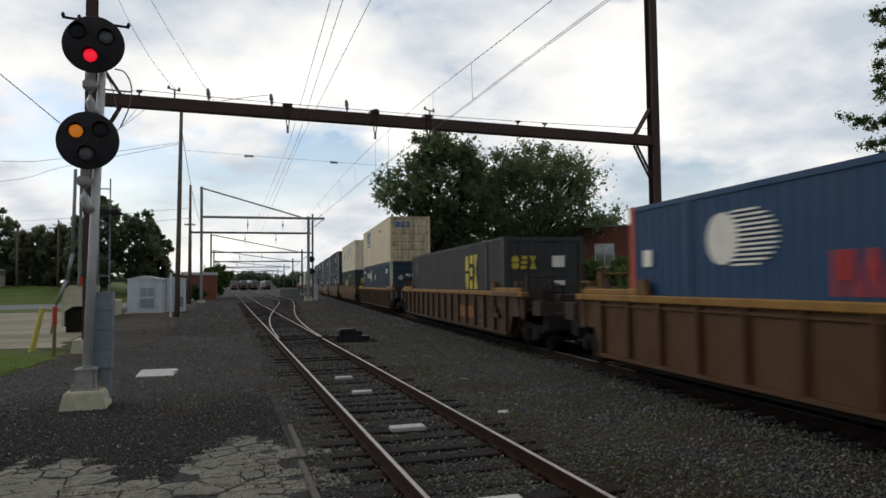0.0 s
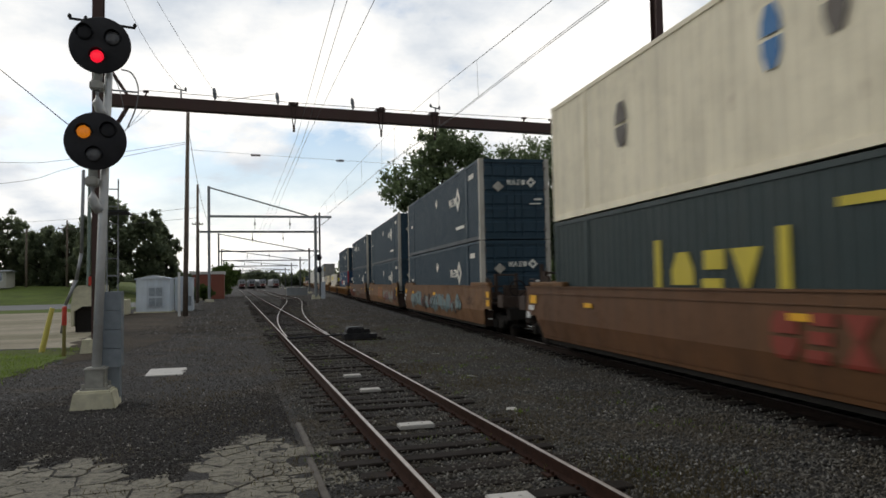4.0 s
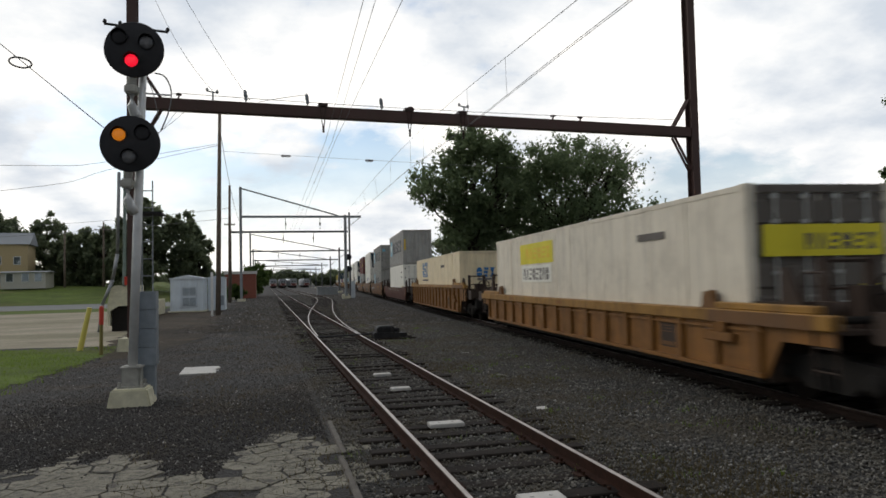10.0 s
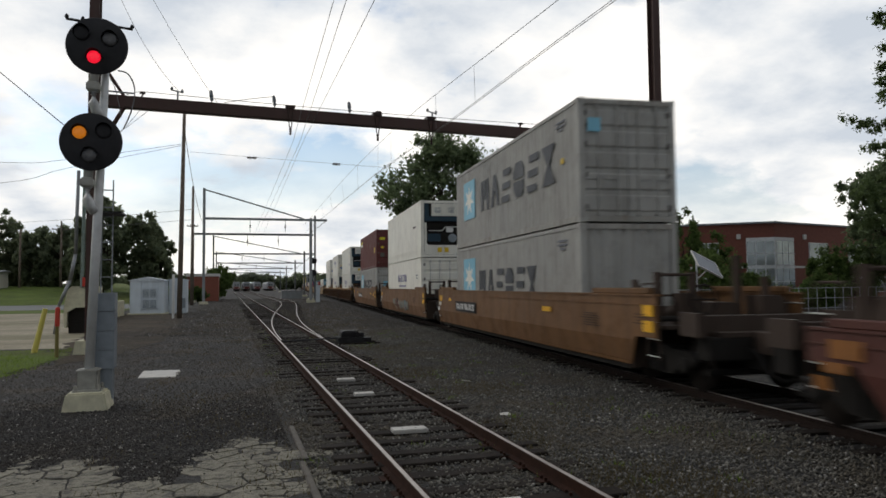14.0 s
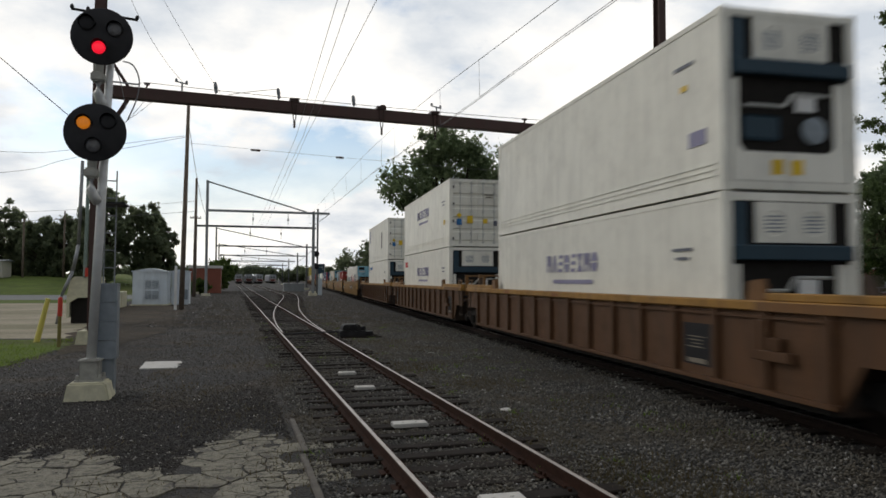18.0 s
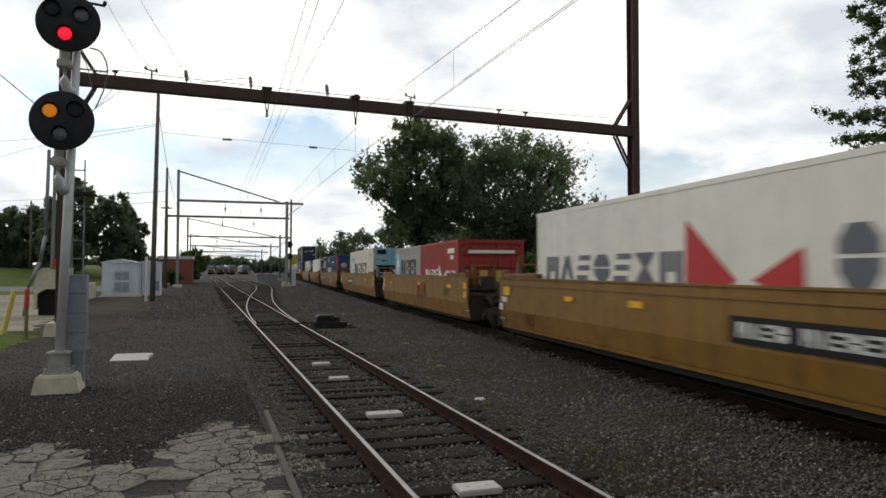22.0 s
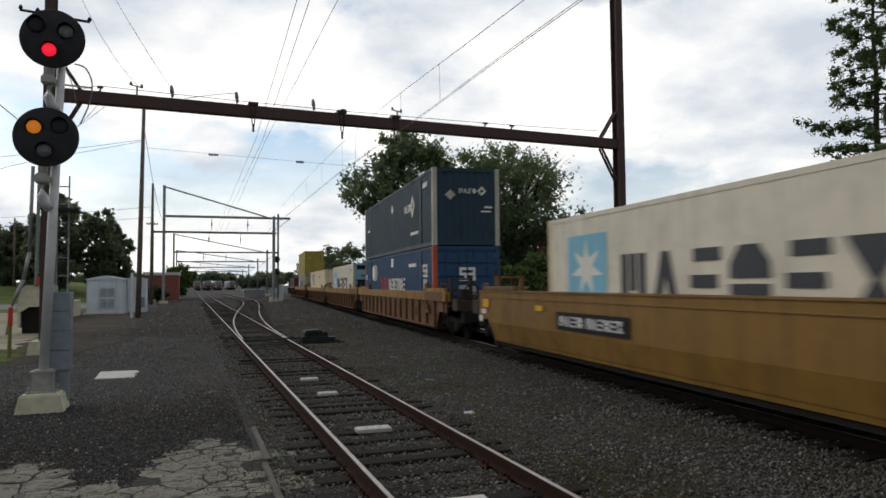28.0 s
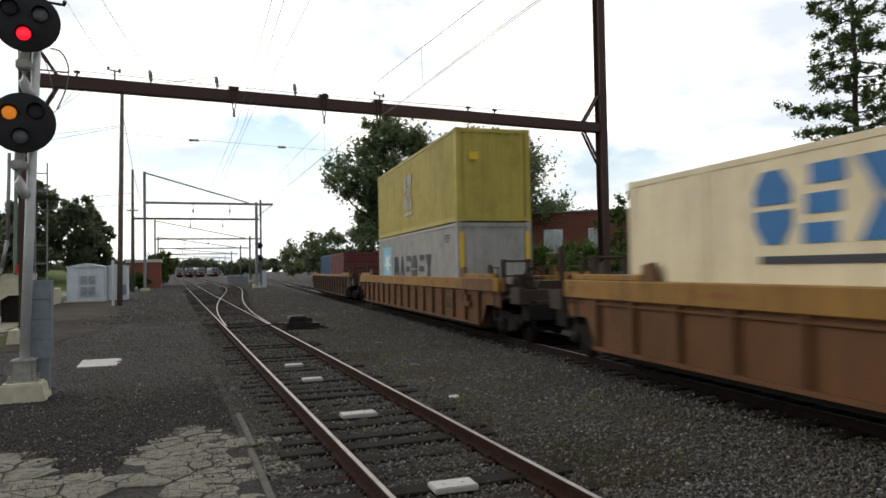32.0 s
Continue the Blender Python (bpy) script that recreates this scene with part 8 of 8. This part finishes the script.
def limb(bm, p, q, r0, r1, r, bend=0.12, parts=4):
    p, q = Vector(p), Vector(q)
    last, size = p, (q - p).length
    for i in range(1, parts + 1):
        k = i / parts
        nxt = p.lerp(q, k) + (Vector((r.uniform(-1, 1), r.uniform(-1, 1), r.uniform(-0.3, 0.6))) * bend * size * k * (1 - k) * 2)
        rod(bm, last, nxt, r0 + (r1 - r0) * (k - 1 / parts), r0 + (r1 - r0) * k, n=6)
        last = nxt


def broad_tree(x, y, h, spread, seed, label, bare=0.18, clumps=150, per=85, size=0.17, material="leafdark", squash=1.0, low=0.24, base=GZ):
    t = thing("tree", (x, y, base), label, "tree", "trees by the line")
    r = random.Random(seed)
    bm = bmesh.new()
    limb(bm, (0, 0, -0.5), (r.uniform(-0.5, 0.5), 0, h * 0.62), h * 0.022, h * 0.010, r, 0.04, 6)
    part("trunk", bm, M["bark"], t)
    bm = bmesh.new()
    centres, radii = [], []
    for i in range(clumps):
        a, b = r.uniform(0, 2 * math.pi), r.uniform(-1, 1)
        k = r.uniform(0.35, 1.0) ** 0.5
        lump = 0.80 + 0.16 * math.sin(3 * a + seed + 2 * b) + 0.14 * math.sin(7 * b + 2.1 * seed + a)
        ring = math.sqrt(1 - b * b) * spread * k * lump
        z = h * (low + (1 - low) * 0.5) + b * k * h * (1 - low) * 0.5 * squash
        c = (ring * math.cos(a), ring * math.sin(a), z)
        centres.append(c)
        radii.append(r.uniform(0.55, 1.5) * spread / 6.0)
        if i % 5 == 0:
            limb(bm, (0, 0, h * r.uniform(0.2, 0.5)), c, h * 0.008, h * 0.0015, r, 0.2, 5)
    part("branchwork", bm, M["bark"], t)
    ob = new("crown", leaf_cloud("crown", centres, radii, per, size, M[material], seed))
    ob.parent = t
    return t


broad_tree(22.8, 76, 19.2, 6.9, 11, "tall dark green broadleaf tree behind the train", clumps=335, per=88, size=0.205)
broad_tree(34.9, 78, 18.4, 10.6, 23, "wide dark green broadleaf tree with bare twigs on top", clumps=430, per=95, size=0.19, low=0.14)
# bare twigs rising from the second crown
t = thing("bare_branches", (36.5, 77.5, GZ), "thin bare branches rising from a broadleaf tree", "branches")
r = random.Random(3)
bm = bmesh.new()
for i in range(46):
    a = r.uniform(0.6, 7.0)
    limb(bm, (a * 0.3 - 1, r.uniform(-1, 1), 10.5), (a + r.uniform(-1, 1.5), r.uniform(-2, 2), 18.4 - 0.35 * abs(a - 2) + r.uniform(-2, 1.2)), 0.06, 0.012, r, 0.1, 4)
part("twig", bm, M["bark"], t)
broad_tree(45.5, 80, 11.0, 3.6, 29, "small dark broadleaf tree behind the train", clumps=140, per=90, size=0.2, low=0.05)


def tiered_tree(x, y, h, seed, label):
    """A conifer with long level branches in tiers and sky between them."""
    t = thing("tree", (x, y, GZ), label, "tree", "trees by the line")
    r = random.Random(seed)
    bm = bmesh.new()
    limb(bm, (0, 0, 0), (0.3, 0, h), 0.42, 0.05, r, 0.01, 8)
    part("trunk", bm, M["bark"], t)
    bm = bmesh.new()
    centres, radii = [], []
    for i in range(92):
        z = h * (0.16 + 0.83 * (i / 92))
        a = i * 2.4 + r.uniform(-0.4, 0.4)
        reach = (1.4 + 7.2 * (1 - z / h) ** 0.7) * r.uniform(0.4, 1.12)
        e = Vector((reach * math.cos(a), reach * math.sin(a), z + reach * r.uniform(-0.22, 0.28)))
        limb(bm, (0.3 * z / h, 0, z), e, 0.075, 0.012, r, 0.05, 4)
        for j in range(max(3, int(reach * 2.3))):
            k = r.uniform(0.3, 1.03)
            centres.append((e.x * k + r.uniform(-0.3, 0.3), e.y * k + r.uniform(-0.3, 0.3), z + (e.z - z) * k + r.uniform(-0.45, 0.40)))
            radii.append(r.uniform(0.3, 0.85))
    part("branchwork", bm, M["bark"], t)
    ob = new("crown", leaf_cloud("crown", centres, radii, 52, 0.125, M["leafpine"], seed, 0.8))
    ob.parent = t


tiered_tree(52.9, 42.6, 29.5, 41, "tall conifer with level branches and gaps of sky")
broad_tree(58.0, 50, 13.0, 5.0, 43, "dark tree beside the brick building", clumps=190, per=90, size=0.19)
# the wood beyond the line and the trees round the houses
def far_wood(name, spots, seed, label, size=0.32, material="leaffar"):
    r = random.Random(seed)
    centres, radii = [], []
    for x, y, h, w in spots:
        for i in range(46):
            a, b, k = r.uniform(0, 6.28), r.uniform(-1, 1), r.uniform(0.4, 1) ** 0.5
            ring = math.sqrt(1 - b * b) * w * k
            centres.append((x + ring * math.cos(a), y + ring * math.sin(a), h * 0.55 + b * k * h * 0.45))
            radii.append(w * r.uniform(0.2, 0.4))
    ob = new(name, leaf_cloud(name, centres, radii, 46, size * 1.2, M[material], seed))
    return tagged(ob, label, "trees", kind="stuff")


r = random.Random(8)
far_wood("wood_right", [(28 + 3.0 * i + r.uniform(-2, 2) + 0.06 * i * i, 150 - 1.6 * i + r.uniform(-5, 5), r.uniform(8.2, 9.8) + min(i, 6) * 0.7, r.uniform(4.2, 5.6)) for i in range(22)], 51, "dark green wood behind the train")
far_wood("wood_far", [(-70 + 7.0 * i + r.uniform(-3, 3), 520 + r.uniform(-20, 20), r.uniform(8, 12), r.uniform(6, 9)) for i in range(34)], 52, "low line of far trees at the end of the yard", 0.7)
for i, (x, y, h, w) in enumerate(((-17.5, 112, 14.0, 4.2), (-13.0, 116, 12.5, 4.2), (-10.6, 120, 10.0, 2.6), (-20.8, 118, 11.0, 3.4), (-25.5, 126, 10.5, 3.6), (-29.5, 128, 11.0, 3.6), (-33.0, 134, 10.0, 3.4), (-38.0, 140, 14.5, 5.2), (-43.0, 132, 14.0, 5.0), (-39.0, 104, 9.0, 2.6), (-23.0, 134, 9.5, 4.0), (-50, 140, 13, 5), (-58, 134, 14, 6))):
    broad_tree(x, y, h, w, 60 + i, "dark broadleaf tree by the houses beyond the road", clumps=150, per=85, size=0.30, material="leaffar", low=0.02, base=1.0)
for i, (x, y, h, w) in enumerate(((-2.4, 119, 4.4, 2.0), (-2.0, 132, 5.6, 2.6), (-4.2, 104, 2.0, 1.5), (-5.6, 100, 1.8, 1.2), (-1.6, 152, 6.5, 3.0))):
    broad_tree(x, y, h, w, 80 + i, "dark shrub beside the line", clumps=70, per=70, size=0.2, material="leafbush", low=0.02)
# shrubs between the main track and the brick building
shrubs = [(32.4, 46, 7.7, 2.3), (35.3, 46.5, 6.2, 2.2), (51.5, 52, 4.6, 2.0), (40.2, 50, 4.4, 1.6), (58, 53, 5.2, 2.4), (24.5, 38, 3.2, 2.4), (29.5, 40, 4.2, 2.8), (34.0, 41, 2.6, 2.2), (38.5, 42, 1.5, 2.4), (43.5, 44, 2.6, 2.2), (46.8, 46, 4.4, 1.5), (26.5, 50, 4.6, 2.8), (32, 52, 4.2, 3.0), (22, 46, 3.4, 2.2), (20.5, 54, 3.8, 2.4), (24, 62, 4.5, 3), (55, 52, 4.4, 2.8)]
for i, (x, y, h, w) in enumerate(shrubs):
    broad_tree(x, y, h, w, 100 + i, "green shrub in front of the brick building", clumps=75, per=90, size=0.11, material="leafbush", low=0.02)


# ---- buildings ----
def brick_building():
    b = thing("brick_building", (53.5, 60, GZ), "two-storey red brick building with white-framed windows", "building", rz=0)
    h = 8.05
    left, rightv = Vector((-16.0, 13.0)), Vector((34.0, 9.0))
    bm = bmesh.new()
    back = [(0, 0), tuple(rightv), tuple(rightv + left), tuple(left)]
    prism(bm, back, "z", 0, h)
    part("wall", bm, M["brickwall"], b)
    bm = bmesh.new()
    prism(bm, [(-0.2, -0.2), (rightv.x + 0.2, rightv.y - 0.2), (rightv.x + left.x, rightv.y + left.y + 0.3), (left.x - 0.2, left.y)], "z", h, h + 0.18)
    part("roof", bm, M["roof"], b)

    def on(wall, u0, u1, z0, z1, out, name, mat, parent=b):
        d = wall.normalized()
        n = Vector((d.y, -d.x)) if wall is rightv else Vector((-d.y, d.x))
        if n.y > 0:
            n = -n
        bm = bmesh.new()
        p = [d * u0, d * u1, d * u1 + n * out, d * u0 + n * out]
        prism(bm, [tuple(q) for q in p], "z", z0, z1)
        return part(name, bm, M[mat], parent)

    for wall, wins in ((left, ((5.4, 7.4), (11.0, 13.0), (16.0, 18.0))), (rightv, ((6.0, 9.4), (13.5, 16.0), (19.0, 22.0), (25.0, 28.0)))):
        on(wall, 0.0, wall.length, 3.45, 3.66, 0.05, "trim_band", "trim")
        for u0, u1 in wins:
            for z0, z1 in ((3.8, 6.1), (0.8, 2.4)):
                f = on(wall, u0 - 0.08, u1 + 0.08, z0 - 0.08, z1 + 0.08, 0.06, "window", "winframe")
                for k in range(2):
                    on(wall, u0 + (u1 - u0) * k / 2 + 0.04, u0 + (u1 - u0) * (k + 1) / 2 - 0.04, z0, z1, 0.075, "pane", "window", f)
        on(wall, 3.2 if wall is left else 4.9, 3.6 if wall is left else 5.3, 6.5, 7.0, 0.2, "wall_lamp", "trim")
    # the glazed bay at the corner
    for wall, width in ((left, 2.7), (rightv, 3.1)):
        f = on(wall, -0.1, width, 0.6, 6.6, 0.14, "window", "winframe")
        n = 3
        for i in range(n):
            for z0, z1 in ((0.75, 2.0), (2.1, 3.4), (3.75, 4.9), (5.0, 6.2)):
                on(wall, width * i / n + 0.06, width * (i + 1) / n - 0.06, z0, z1, 0.165, "pane", "window", f)


brick_building()


def solar():
    s = thing("solar_panel", (23.5, 32, GZ), "tilted solar panel on a thin pale post", "solar panel")
    bm = bmesh.new()
    rod(bm, (0, 0, 0), (0, 0, 3.2), 0.05, n=8)
    rod(bm, (0, 0, 2.2), (0.75, 0, 2.75), 0.03, n=6)
    part("post", bm, M["winframe"], s)
    bm = bmesh.new()
    box(bm, -0.1, 1.75, -0.55, 0.55, -0.03, 0.03)
    p = part("panel", bm, M["solar"], s, "grey photovoltaic panel", loc=(0, 0, 3.25))
    p.rotation_euler = (radians(50), radians(20), radians(12))
    bm = bmesh.new()
    box(bm, -0.14, 1.79, -0.59, -0.55, -0.04, 0.045)
    box(bm, -0.14, 1.79, 0.55, 0.59, -0.04, 0.045)
    box(bm, -0.14, -0.1, -0.55, 0.55, -0.04, 0.045)
    box(bm, 1.75, 1.79, -0.55, 0.55, -0.04, 0.045)
    part("panel_frame", bm, M["trim"], p)


solar()
bm = bmesh.new()
for i in range(46):
    x = 22 + 0.85 * i
    rod(bm, (x, 36 + 0.12 * i, GZ), (x, 36 + 0.12 * i, 1.5), 0.03, n=5)
for z in (0.1, 0.75, 1.42):
    rod(bm, (22, 36, z), (60.2, 41.4, z), 0.025, n=5)
tagged(part("fence", bm, M["portal"]), "thin grey rail fence beyond the train", "fence")


def house(x, y, w, d, h, wall, label, rz, pitch=0.26):
    o = thing("house", (x, y, 2.0), label, "house", "houses beyond the road", rz=rz)
    bm = bmesh.new()
    box(bm, -w / 2, w / 2, -d / 2, d / 2, 0, h)
    part("wall", bm, M[wall], o)
    bm = bmesh.new()
    prism(bm, [(-d / 2 - 0.4, h), (d / 2 + 0.4, h), (0, h + d * pitch)], "x", -w / 2 - 0.4, w / 2 + 0.4)
    part("roof", bm, M["roof"], o)
    for k in (-0.3, 0.05, 0.34):
        for z in ((1.0, 2.3), (3.8, 5.1))[: 2 if h > 5 else 1]:
            bm = bmesh.new()
            box(bm, k * w - 0.5, k * w + 0.5, -d / 2 - 0.05, -d / 2 + 0.02, *z)
            f = part("window", bm, M["winframe"], o)
            bm = bmesh.new()
            box(bm, k * w - 0.42, k * w + 0.42, -d / 2 - 0.06, -d / 2 - 0.04, z[0] + 0.08, z[1] - 0.08)
            part("pane", bm, M["window"], f)


house(-41.5, 128, 9, 8, 7.0, "stucco", "two-storey house with yellow siding and grey roof", 8)
house(-34.6, 118.5, 5.8, 6, 2.4, "render", "low pale outbuilding with a flat grey roof", 4, 0.04)
bm = bmesh.new()
box(bm, -2.2, 2.2, -3, 3, 0, 3.6)
shed = thing("brick_shed", (-3.7, 112, GZ), "small red brick shed beside the line", "shed")
part("wall", bm, M["brickfar"], shed)
bm = bmesh.new()
box(bm, -2.35, 2.35, -3.15, 3.15, 3.6, 4.0)
part("roof", bm, M["trim"], shed)


# ---- what moves ----
def motions():
    times = [0, 2, 4, 6, 8, 10, 12, 14, 16, 18, 20, 22, 24, 26, 28, 30, 32]
    for ob, s, z in MOVING:
        walk(ob, [(t, pose(*(LINE + AWAY * (s - gone(t)) + Vector((0, 0, z))), 0, 0, TURN)) for t in times])


motions()
